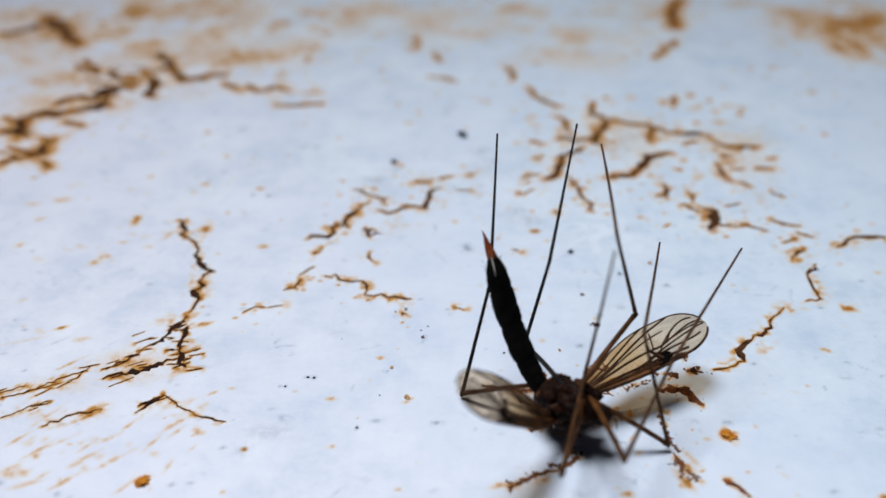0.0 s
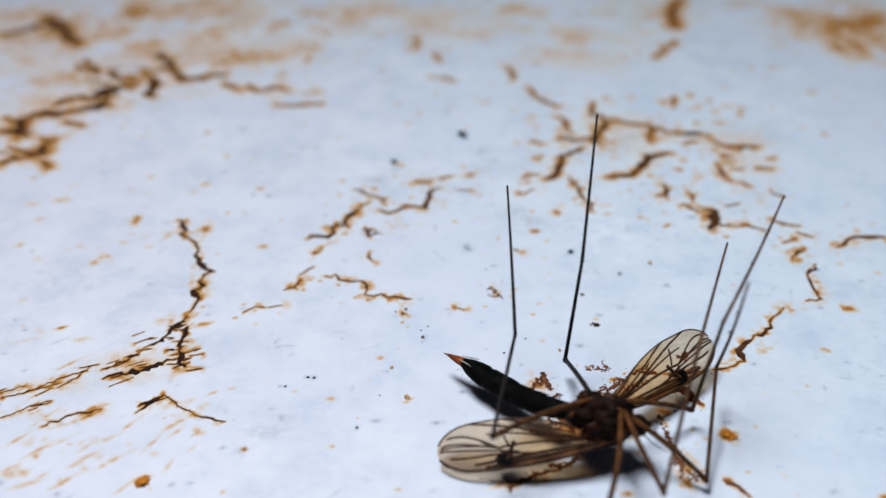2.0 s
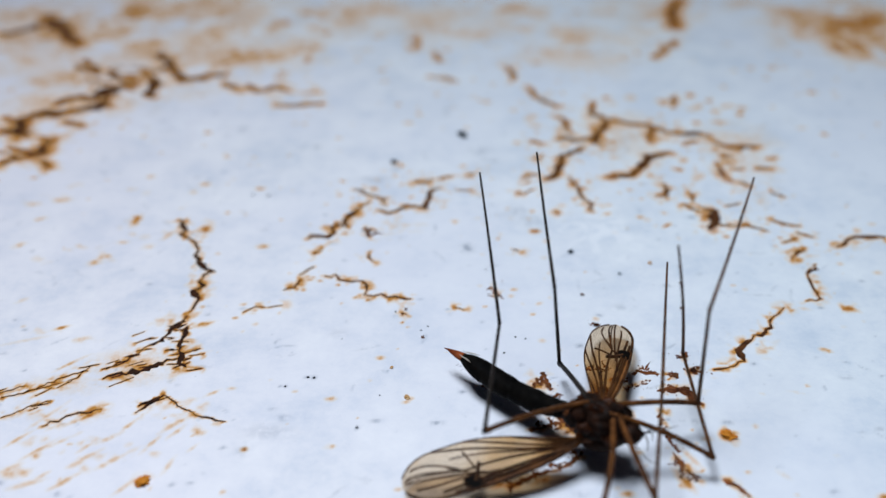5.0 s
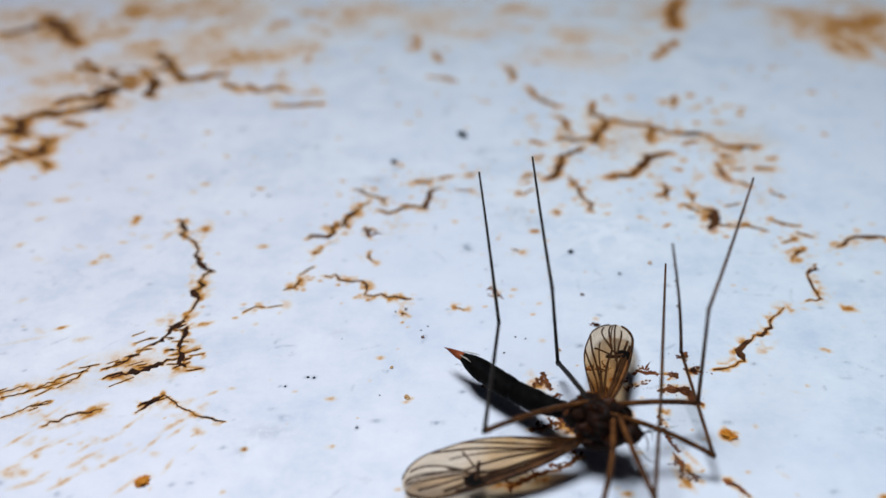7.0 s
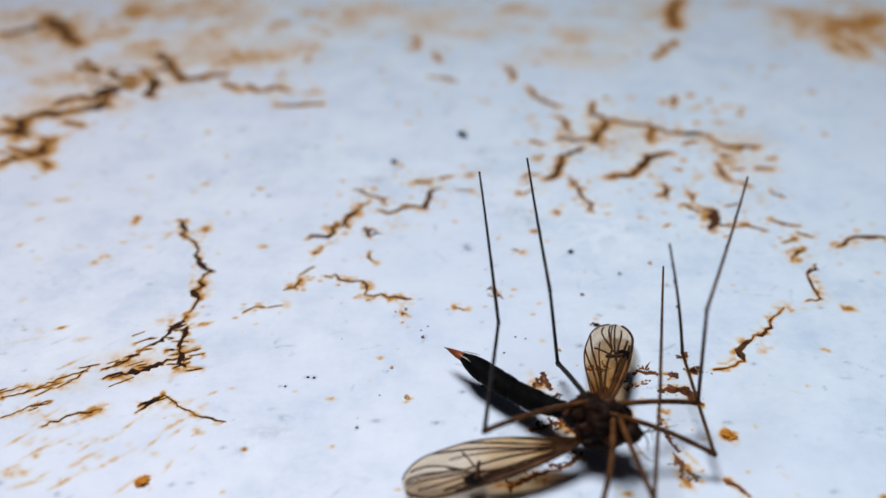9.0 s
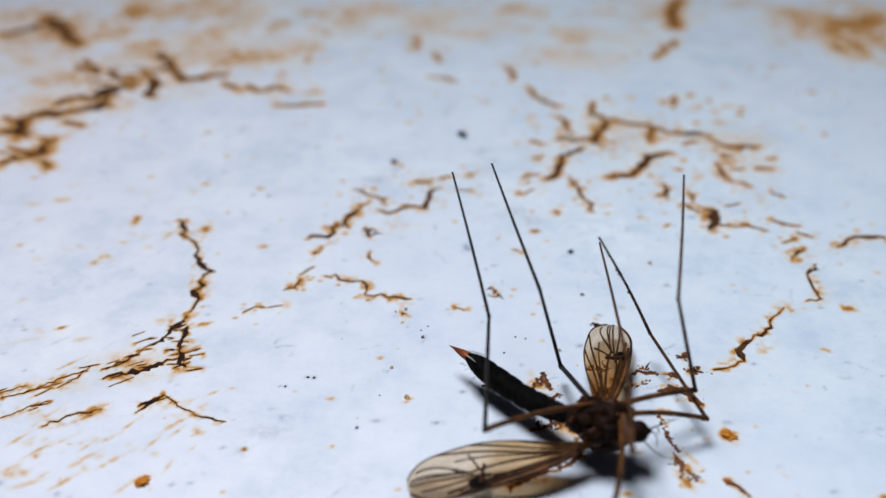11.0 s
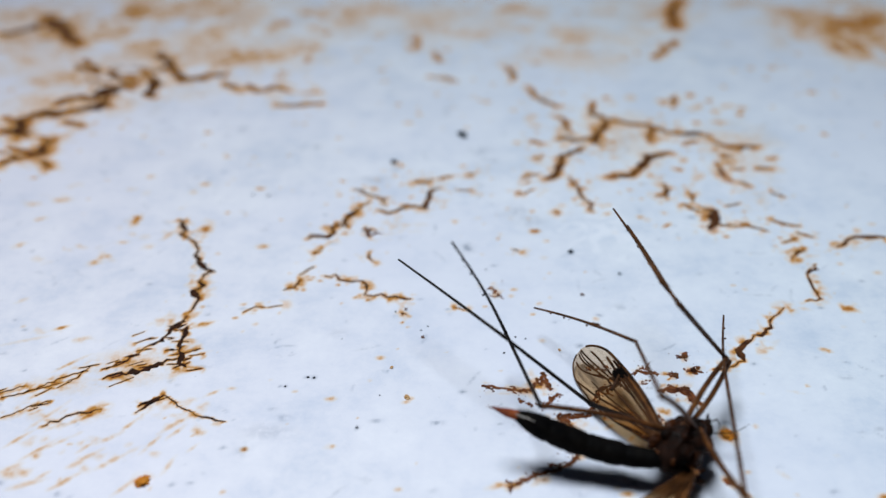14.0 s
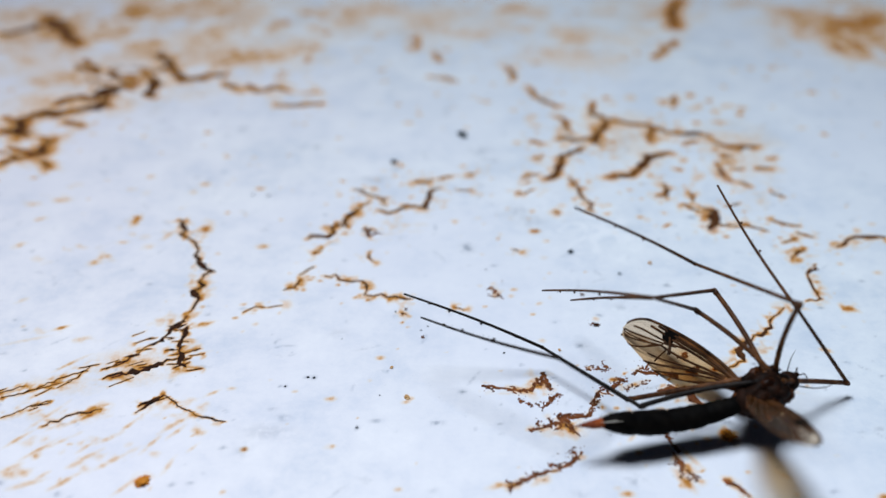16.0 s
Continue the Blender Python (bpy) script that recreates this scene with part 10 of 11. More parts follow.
    walk(femora[4], [
        (0, pose(0.00555, 0.00389, -0.00321, 13.6, -25.4, -145.0)),
        (0.1, pose(0.00314, 0.00612, 0.00300, 13.1, 23.5, -117.1)),
        (0.2, pose(0.00244, 0.00606, 0.00369, 15.4, 29.4, -111.9)),
        (0.3, pose(0.00109, 0.00658, 0.00344, 21.4, 27.3, -99.4)),
        (0.4, pose(0.00300, 0.00551, -0.00411, 22.5, -33.2, -118.6)),
        (0.5, pose(0.00729, 0.00175, -0.00005, 37.8, -0.3, -166.5)),
        (0.6, pose(0.00659, 0.00328, 0.00145, 39.0, 11.2, -153.5)),
        (0.7, pose(0.00521, -0.00106, -0.00529, 51.9, -44.9, 168.5)),
        (0.8, pose(0.00354, -0.00176, -0.00637, 63.7, -58.2, 153.6)),
        (0.9, pose(0.00229, -0.00111, -0.00706, 63.1, -70.2, 154.2)),
        (0.9667, pose(0.00506, 0.00218, -0.00217, 23.9, -23.3, -157.3)),
        (1, pose(0.00645, 0.00382, 0.00027, 22.4, 2.0, -149.4)),
        (1.1, pose(0.00514, 0.00339, -0.00427, 21.5, -34.7, -146.6)),
        (1.2, pose(0.00633, 0.00399, -0.00048, 21.9, -3.7, -147.8)),
        (1.3, pose(0.00368, 0.00648, 0.00087, 22.7, 6.7, -119.6)),
        (1.4, pose(0.00267, 0.00700, 0.00030, 23.4, 2.3, -110.8)),
        (1.5, pose(0.00221, 0.00716, -0.00030, 23.4, -2.3, -107.2)),
        (1.75, pose(0.00434, 0.00156, -0.00591, 51.6, -52.0, -160.2)),
        (2, pose(0.00572, 0.00260, -0.00409, 48.4, -33.1, -155.6)),
        (2.25, pose(0.00624, 0.00298, -0.00290, 47.9, -22.8, -154.5)),
        (2.5, pose(0.00652, 0.00294, -0.00225, 48.3, -17.4, -155.7)),
        (3, pose(0.00679, 0.00267, -0.00175, 49.1, -13.5, -158.6)),
        (3.5, pose(0.00692, 0.00244, -0.00155, 49.5, -11.9, -160.6)),
        (4, pose(0.00694, 0.00241, -0.00153, 49.6, -11.8, -160.9)),
        (4.2, pose(0.00694, 0.00239, -0.00153, 49.6, -11.7, -161.0)),
        (5.5, pose(0.00696, 0.00236, -0.00151, 49.6, -11.6, -161.2)),
        (7, pose(0.00697, 0.00233, -0.00149, 49.7, -11.4, -161.5)),
        (9.2, pose(0.00700, 0.00229, -0.00142, 49.8, -10.9, -161.9)),
        (10.2, pose(0.00716, 0.00107, -0.00196, 51.9, -15.2, -171.5)),
        (11, pose(0.00696, -0.00078, -0.00269, 56.6, -21.0, 173.6)),
        (11.25, pose(0.00573, -0.00294, -0.00384, 65.8, -30.8, 152.8)),
        (11.5, pose(0.00370, -0.00470, -0.00453, 79.7, -37.2, 128.2)),
        (11.7, pose(0.00382, -0.00388, -0.00516, 75.6, -43.4, 134.6)),
        (11.85, pose(0.00420, -0.00274, -0.00558, 66.7, -48.0, 146.9)),
        (12, pose(0.00427, -0.00207, -0.00581, 61.2, -50.8, 154.2)),
        (12.2, pose(0.00281, -0.00593, -0.00363, 87.1, -28.9, 115.4)),
        (12.35, pose(0.00315, -0.00501, -0.00460, 83.3, -37.9, 122.2)),
        (12.5, pose(0.00353, -0.00347, -0.00563, 74.1, -48.7, 135.5)),
        (12.6, pose(0.00381, -0.00282, -0.00581, 68.1, -50.8, 143.4)),
        (12.7, pose(0.00417, -0.00216, -0.00585, 60.9, -51.2, 152.6)),
        (12.8, pose(0.00382, -0.00149, -0.00628, 56.0, -56.8, 158.7)),
        (12.9, pose(0.00306, -0.00142, -0.00670, 59.1, -63.3, 155.1)),
        (13, pose(0.00204, -0.00137, -0.00709, 67.4, -70.9, 146.1)),
        (13.1, pose(0.00348, -0.00037, -0.00664, 41.7, -62.2, 174.0)),
        (13.2, pose(0.00388, 0.00035, -0.00641, 32.0, -58.7, -174.9)),
        (13.3, pose(0.00085, -0.00046, -0.00744, 64.4, -82.6, 151.5)),
        (13.4, pose(0.00201, -0.00040, -0.00722, 47.6, -74.2, 168.6)),
        (13.5, pose(0.00266, -0.00024, -0.00701, 41.7, -69.2, 174.9)),
        (13.6, pose(0.00174, -0.00068, -0.00726, 57.1, -75.6, 158.8)),
        (13.7, pose(0.00042, -0.00124, -0.00738, 106.3, -80.0, 108.6)),
        (13.8, pose(0.00033, -0.00220, -0.00716, 116.0, -72.8, 98.6)),
        (13.9, pose(0.00281, -0.00315, -0.00620, 85.7, -55.7, 131.7)),
        (13.9667, pose(0.00354, 0.00313, -0.00293, 16.5, -34.0, -140.6)),
        (14, pose(0.00390, 0.00627, -0.00130, 9.3, -10.0, -121.9)),
        (14.1, pose(0.00530, 0.00506, -0.00158, 12.1, -12.2, -136.3)),
        (14.2, pose(0.00569, 0.00469, -0.00137, 12.9, -10.5, -140.5)),
        (14.3, pose(0.00493, 0.00531, -0.00192, 11.2, -14.9, -132.9)),
        (14.4, pose(0.00382, 0.00589, -0.00264, 8.2, -20.6, -122.9)),
        (14.5, pose(0.00264, 0.00647, -0.00274, 4.3, -21.4, -112.2)),
        (14.5667, pose(0.00431, 0.00089, -0.00432, 36.0, -44.3, -166.4)),
        (14.6, pose(0.00515, -0.00190, -0.00511, 59.6, -43.0, 159.8)),
        (14.7, pose(0.00531, 0.00200, -0.00491, 31.7, -40.9, -159.4)),
        (14.8, pose(0.00539, -0.00043, -0.00519, 48.8, -43.8, 175.5)),
        (14.9, pose(0.00478, -0.00275, -0.00508, 66.4, -42.6, 150.1)),
        (15, pose(0.00346, -0.00492, -0.00448, 82.4, -36.6, 125.1)),
        (15.1, pose(0.00564, -0.00209, -0.00448, 61.4, -36.7, 159.7)),
        (15.2, pose(0.00655, -0.00137, -0.00339, 56.9, -26.9, 168.2)),
        (15.3, pose(0.00510, -0.00140, -0.00532, 59.0, -45.2, 164.7)),
        (15.4, pose(0.00504, -0.00087, -0.00548, 55.0, -47.0, 170.2)),
        (15.5, pose(0.00278, -0.00393, -0.00575, 89.5, -50.0, 125.2)),
        (15.6, pose(0.00327, -0.00576, -0.00351, 93.1, -27.9, 119.6)),
        (15.7, pose(0.00484, -0.00057, -0.00570, 57.4, -49.4, 173.3)),
        (15.8, pose(0.00577, -0.00320, -0.00357, 71.7, -28.4, 151.0)),
        (15.9, pose(0.00516, -0.00340, -0.00424, 74.0, -34.4, 146.6)),
        (16, pose(0.00270, -0.00683, -0.00151, 88.4, -11.6, 111.6))])
    walk(tarsi[4], [
        (0, pose(0.00900, -0.00000, 0.00000, 1.3, -9.2, -4.2)),
        (0.0667, pose(0.00900, -0.00000, -0.00000, -8.0, 50.6, -26.7)),
        (0.1, pose(0.00900, 0.00000, -0.00000, -51.4, 73.1, -74.4)),
        (0.2, pose(0.00900, 0.00000, 0.00000, -23.0, 60.3, -43.9)),
        (0.3, pose(0.00900, 0.00000, -0.00000, -17.4, 69.6, -37.6)),
        (0.4, pose(0.00900, 0.00000, -0.00000, -126.1, 49.8, -153.3)),
        (0.4333, pose(0.00900, -0.00000, -0.00000, -59.8, 70.3, -80.2)),
        (0.4667, pose(0.00900, -0.00000, -0.00000, -3.3, 40.3, -15.7)),
        (0.5, pose(0.00900, -0.00000, -0.00000, 3.1, 4.6, 0.2)),
        (0.6, pose(0.00900, -0.00000, 0.00000, 2.5, -30.8, 2.8)),
        (0.7, pose(0.00900, -0.00000, 0.00000, 2.9, -0.8, 1.5)),
        (0.8, pose(0.00900, 0.00000, 0.00000, 2.8, 8.2, -0.1)),
        (0.9, pose(0.00900, -0.00000, 0.00000, 2.7, -10.0, 4.9)),
        (1, pose(0.00900, 0.00000, 0.00000, 2.8, 3.1, 2.1)),
        (1.1, pose(0.00900, 0.00000, 0.00000, 1.4, 30.5, -2.9)),
        (1.2, pose(0.00900, -0.00000, -0.00000, 2.3, -5.8, 1.3)),
        (1.2333, pose(0.00900, -0.00000, -0.00000, -1.0, 33.3, -11.6)),
        (1.2667, pose(0.00900, -0.00000, -0.00000, -48.1, 72.0, -66.4)),
        (1.3, pose(0.00900, -0.00000, 0.00000, -133.0, 52.9, -157.4)),
        (1.4, pose(0.00900, 0.00000, 0.00000, -84.1, 60.0, -100.2)),
        (1.5, pose(0.00900, 0.00000, 0.00000, -58.4, 49.0, -69.0)),
        (1.6333, pose(0.00900, 0.00000, 0.00000, -30.4, 25.3, -25.1)),
        (1.75, pose(0.00900, 0.00000, 0.00000, -25.4, -2.3, -1.1)),
        (2, pose(0.00900, 0.00000, 0.00000, -26.0, 13.2, -6.6)),
        (2.25, pose(0.00900, 0.00000, -0.00000, -25.0, 2.1, 0.6)),
        (2.5, pose(0.00900, -0.00000, 0.00000, -25.0, -3.9, 3.6)),
        (3, pose(0.00900, -0.00000, -0.00000, -25.1, -7.3, 4.7)),
        (3.5, pose(0.00900, 0.00000, -0.00000, -25.2, -8.4, 4.8)),
        (4, pose(0.00900, -0.00000, 0.00000, -25.1, -8.3, 4.6)),
        (4.2, pose(0.00900, -0.00000, 0.00000, -25.1, -8.3, 4.5)),
        (5.5, pose(0.00900, 0.00000, -0.00000, -25.1, -8.0, 4.4)),
        (7, pose(0.00900, -0.00000, 0.00000, -25.1, -7.5, 4.3)),
        (9.2, pose(0.00900, -0.00000, 0.00000, -25.0, -5.3, 3.5)),
        (10.2, pose(0.00900, -0.00000, 0.00000, -25.5, -7.5, 7.5)),
        (11, pose(0.00900, -0.00000, 0.00000, -26.5, -10.8, 14.3)),
        (11.25, pose(0.00900, -0.00000, 0.00000, -28.3, -14.6, 22.5)),
        (11.5, pose(0.00900, -0.00000, -0.00000, -30.1, -16.1, 29.0)),
        (11.7, pose(0.00900, 0.00000, 0.00000, -28.1, -9.5, 20.0)),
        (11.85, pose(0.00900, 0.00000, 0.00000, -26.7, -7.2, 11.0)),
        (12, pose(0.00900, 0.00000, -0.00000, -26.1, -4.0, 4.0)),
        (12.2, pose(0.00900, -0.00000, -0.00000, -26.0, 15.3, 5.0)),
        (12.35, pose(0.00900, 0.00000, -0.00000, -25.6, 4.7, 7.1)),
        (12.5, pose(0.00900, -0.00000, 0.00000, -25.6, -4.9, 11.0)),
        (12.6, pose(0.00900, 0.00000, -0.00000, -25.8, -5.6, 13.4)),
        (12.7, pose(0.00900, 0.00000, -0.00000, -26.1, -6.3, 15.8)),
        (12.8, pose(0.00900, 0.00000, 0.00000, -25.7, 3.1, 2.8)),
        (12.9, pose(0.00900, -0.00000, -0.00000, -28.1, 14.1, -13.0)),
        (13, pose(0.00900, 0.00000, 0.00000, -33.9, 23.4, -31.0)),
        (13.1, pose(0.00900, 0.00000, -0.00000, -29.6, 2.8, -12.4)),
        (13.2, pose(0.00900, 0.00000, -0.00000, -30.8, -12.4, 2.2)),
        (13.3, pose(0.00900, 0.00000, 0.00000, -35.3, 27.9, -27.9)),
        (13.4, pose(0.00900, -0.00000, -0.00000, -31.2, 13.8, -16.6)),
        (13.5, pose(0.00900, -0.00000, 0.00000, -30.2, 3.1, -10.2)),
        (13.6, pose(0.00900, -0.00000, -0.00000, -31.3, 12.7, -17.9)),
        (13.7, pose(0.00900, 0.00000, 0.00000, -35.2, 22.9, -30.7)),
        (13.8, pose(0.00900, 0.00000, 0.00000, -36.3, 22.9, -33.3)),
        (13.9, pose(0.00900, 0.00000, -0.00000, -29.7, 7.7, -8.9)),
        (13.9667, pose(0.00900, -0.00000, -0.00000, -52.3, 29.5, -72.2)),
        (14, pose(0.00900, -0.00000, -0.00000, -69.5, 28.5, -106.9)),
        (14.1, pose(0.00900, 0.00000, -0.00000, -62.2, 19.5, -89.1)),
        (14.2, pose(0.00900, 0.00000, 0.00000, -54.4, 22.6, -67.4)),
        (14.3, pose(0.00900, 0.00000, 0.00000, -60.4, 19.1, -84.3)),
        (14.4, pose(0.00900, 0.00000, -0.00000, -65.8, 14.8, -102.6)),
        (14.5, pose(0.00900, 0.00000, -0.00000, -69.2, 11.3, -117.7)),
        (14.5667, pose(0.00900, 0.00000, -0.00000, -53.3, 8.6, -39.8)),
        (14.6, pose(0.00900, 0.00000, 0.00000, -50.1, 1.4, -4.3)),
        (14.7, pose(0.00900, -0.00000, 0.00000, -50.5, 5.3, -9.8)),
        (14.8, pose(0.00900, 0.00000, -0.00000, -50.0, 3.1, -4.3)),
        (14.9, pose(0.00900, 0.00000, -0.00000, -49.9, 0.4, 0.9)),
        (15, pose(0.00900, 0.00000, -0.00000, -50.0, -2.2, 5.5)),
        (15.1, pose(0.00900, 0.00000, -0.00000, -50.0, 1.9, 7.5)),
        (15.2, pose(0.00900, 0.00000, -0.00000, -50.3, 1.3, -4.3)),
        (15.3, pose(0.00900, -0.00000, 0.00000, -50.2, -9.0, -5.5)),
        (15.4, pose(0.00900, 0.00000, 0.00000, -52.8, -4.4, 16.3)),
        (15.4667, pose(0.00900, 0.00000, 0.00000, -49.0, 10.1, 83.3)),
        (15.5, pose(0.00900, 0.00000, 0.00000, -42.0, 13.3, 116.5)),
        (15.6, pose(0.00900, -0.00000, 0.00000, -55.6, 22.7, 74.7)),
        (15.7, pose(0.00900, 0.00000, 0.00000, -51.1, -13.4, 123.7)),
        (15.8, pose(0.00900, 0.00000, 0.00000, -51.8, 15.9, 94.9)),
        (15.9, pose(0.00900, 0.00000, 0.00000, -52.9, 11.1, 90.3)),
        (16, pose(0.00900, 0.00000, 0.00000, -57.2, 31.8, 78.6))])
    walk(tibiae[5], [
        (0, pose(0.00263, -0.00811, 0.00181, 8.8, -3.6, 102.0)),
        (0.1, pose(0.00305, -0.00536, 0.00666, 8.9, -8.1, 101.2)),
        (0.2, pose(0.00339, -0.00619, 0.00572, 9.9, -8.0, 94.0)),
        (0.3, pose(0.00495, -0.00487, 0.00611, 10.2, -3.5, 91.3)),
        (0.3333, pose(0.00456, -0.00587, 0.00428, 22.0, -28.1, 50.5)),
        (0.3667, pose(0.00416, -0.00687, 0.00245, 60.1, -34.6, -16.6)),
        (0.4, pose(0.00376, -0.00786, 0.00063, 80.8, -15.0, -62.9)),
        (0.5, pose(0.00413, -0.00753, -0.00084, 80.5, -18.2, -61.9)),
        (0.6, pose(0.00450, -0.00751, -0.00002, 80.8, -19.9, -63.0)),
        (0.7, pose(0.00500, -0.00731, 0.00094, 81.6, -21.5, -65.1)),
        (0.8, pose(0.00392, -0.00767, 0.00226, 81.4, -17.2, -64.7)),
        (0.9, pose(0.00428, -0.00750, 0.00237, 81.7, -16.9, -65.4)),
        (1, pose(0.00454, -0.00754, 0.00125, 82.1, -22.2, -66.6)),
        (1.1, pose(0.00339, -0.00796, 0.00145, 83.3, -21.2, -70.1)),
        (1.2, pose(0.00351, -0.00795, 0.00099, 85.4, -23.2, -75.5)),
        (1.2333, pose(0.00346, -0.00780, 0.00183, 64.1, -21.5, -23.0)),
        (1.2667, pose(0.00341, -0.00765, 0.00267, 51.9, 0.2, 36.3)),
        (1.3, pose(0.00336, -0.00750, 0.00352, 59.8, 18.4, 81.9)),
        (1.4, pose(0.00261, -0.00725, 0.00449, 55.5, 11.4, 65.5)),
        (1.5, pose(0.00193, -0.00715, 0.00487, 53.7, 7.9, 54.5)),
        (1.6, pose(0.00180, -0.00748, 0.00414, 59.6, -26.6, 20.5)),
        (1.6667, pose(0.00172, -0.00770, 0.00366, 83.0, -45.2, -17.9)),
        (1.75, pose(0.00161, -0.00797, 0.00306, 123.5, -43.7, -73.4)),
        (2, pose(0.00129, -0.00829, 0.00050, 128.9, -23.2, -83.1)),
        (2.25, pose(0.00222, -0.00823, 0.00067, 126.5, -24.2, -77.2)),
        (2.5, pose(0.00320, -0.00804, 0.00090, 124.0, -24.8, -71.1)),
        (3, pose(0.00325, -0.00803, 0.00089, 123.6, -24.7, -70.0)),
        (3.5, pose(0.00317, -0.00805, 0.00092, 123.6, -24.7, -70.1)),
        (4, pose(0.00315, -0.00805, 0.00090, 123.6, -24.7, -70.1)),
        (4.2, pose(0.00313, -0.00806, 0.00090, 123.6, -24.7, -70.1)),
        (5.5, pose(0.00307, -0.00807, 0.00087, 123.7, -24.7, -70.4)),
        (7, pose(0.00301, -0.00809, 0.00085, 123.7, -24.7, -70.5)),
        (9.2, pose(0.00294, -0.00810, 0.00082, 123.9, -24.7, -70.8)),
        (10.2, pose(0.00225, -0.00823, 0.00101, 126.5, -24.1, -77.0)),
        (11, pose(0.00178, -0.00826, 0.00141, 128.5, -22.7, -82.2)),
        (11.25, pose(0.00148, -0.00824, 0.00173, 129.0, -22.3, -83.6)),
        (11.5, pose(0.00008, -0.00815, 0.00187, 131.6, -21.6, -90.5)),
        (11.5667, pose(-0.00053, -0.00765, 0.00279, 154.1, -58.0, -123.3)),
        (11.6333, pose(-0.00113, -0.00716, 0.00371, -114.1, -53.7, 134.1)),
        (11.7, pose(-0.00173, -0.00666, 0.00463, -96.9, -16.1, 106.1)),
        (11.85, pose(-0.00197, -0.00719, 0.00330, -94.5, -17.5, 97.6)),
        (12, pose(-0.00185, -0.00761, 0.00183, -92.1, -1.4, 83.7)),
        (12.0667, pose(-0.00177, -0.00764, 0.00187, -101.8, -44.5, 106.5)),
        (12.1333, pose(-0.00168, -0.00767, 0.00190, 160.8, -61.1, -144.0)),
        (12.2, pose(-0.00160, -0.00770, 0.00194, 133.7, -21.4, -106.0)),
        (12.35, pose(-0.00206, -0.00747, 0.00213, 134.9, -21.5, -109.2)),
        (12.5, pose(-0.00260, -0.00717, 0.00223, 136.4, -21.4, -113.4)),
        (12.6, pose(-0.00231, -0.00719, 0.00280, 136.4, -17.4, -113.3)),
        (12.7, pose(-0.00167, -0.00727, 0.00345, 135.6, -14.5, -110.4)),
        (12.8, pose(0.00009, -0.00778, 0.00343, 133.4, -16.7, -102.4)),
        (12.9, pose(-0.00019, -0.00784, 0.00310, 134.8, -18.1, -107.2)),
        (13, pose(-0.00011, -0.00793, 0.00285, 135.1, -19.9, -107.9)),
        (13.1, pose(-0.00015, -0.00790, 0.00293, 135.4, -19.9, -108.7)),
        (13.2, pose(-0.00027, -0.00787, 0.00295, 135.6, -20.0, -109.5)),
        (13.3, pose(0.00008, -0.00799, 0.00273, 136.1, -19.6, -110.9)),
        (13.4, pose(0.00036, -0.00804, 0.00268, 136.5, -20.2, -112.2)),
        (13.5, pose(0.00061, -0.00807, 0.00265, 137.0, -20.7, -113.4)),
        (13.6, pose(-0.00019, -0.00793, 0.00278, 139.6, -20.7, -120.8)),
        (13.7, pose(-0.00107, -0.00767, 0.00291, 142.2, -20.7, -128.3)),
        (13.8, pose(-0.00217, -0.00725, 0.00283, 144.8, -20.5, -135.6)),
        (13.9, pose(-0.00305, -0.00675, 0.00278, 156.2, -48.7, -155.0)),
        (13.9333, pose(-0.00317, -0.00665, 0.00282, -125.9, -77.8, 122.6)),
        (13.9667, pose(-0.00330, -0.00654, 0.00286, -58.2, -39.3, 49.4)),
        (14, pose(-0.00342, -0.00644, 0.00289, -54.6, 0.8, 39.0)),
        (14.1, pose(-0.00264, -0.00697, 0.00291, -54.5, 2.2, 40.6)),
        (14.2, pose(-0.00011, -0.00773, 0.00348, -53.5, 5.2, 55.7)),
        (14.3, pose(-0.00115, -0.00720, 0.00407, -54.4, 6.8, 47.5)),
        (14.4, pose(-0.00154, -0.00655, 0.00495, -55.1, 8.2, 42.2)),
        (14.5, pose(-0.00161, -0.00626, 0.00530, -55.7, 9.9, 38.2)),
        (14.6, pose(-0.00246, -0.00664, 0.00396, -56.3, 10.4, 34.8)),
        (14.7, pose(-0.00056, -0.00792, 0.00247, -53.4, 7.3, 53.6)),
        (14.8, pose(-0.00276, -0.00696, 0.00269, -53.9, -4.2, 35.7)),
        (14.9, pose(-0.00258, -0.00684, 0.00336, -54.8, -24.7, 39.4)),
        (15, pose(-0.00176, -0.00708, 0.00382, -65.5, -45.7, 57.5)),
        (15.1, pose(-0.00220, -0.00726, 0.00274, -161.2, -67.5, 162.4)),
        (15.1667, pose(0.00026, -0.00742, 0.00377, -73.1, -47.5, 65.4)),
        (15.2, pose(0.00148, -0.00749, 0.00429, -65.1, -25.7, 52.3)),
        (15.3, pose(-0.00124, -0.00738, 0.00360, -65.9, -6.6, 55.1)),
        (15.3667, pose(0.00483, -0.00500, 0.00022, -85.0, -55.8, 87.9)),
        (15.4, pose(0.00787, -0.00381, -0.00147, -133.6, -68.5, 141.8)),
        (15.5, pose(0.00582, -0.00517, -0.00336, -80.9, -71.3, 86.1)),
        (15.6, pose(0.00705, -0.00397, -0.00297, -82.8, -64.3, 88.2)),
        (15.7, pose(0.00729, -0.00386, -0.00268, -110.1, -62.2, 118.7)),
        (15.8, pose(0.00482, -0.00352, -0.00537, -138.4, -69.2, 149.5)),
        (15.9, pose(0.00648, -0.00370, -0.00392, -110.0, -69.3, 119.2)),
        (16, pose(0.00813, -0.00065, -0.00272, -141.8, -57.0, 154.4))])
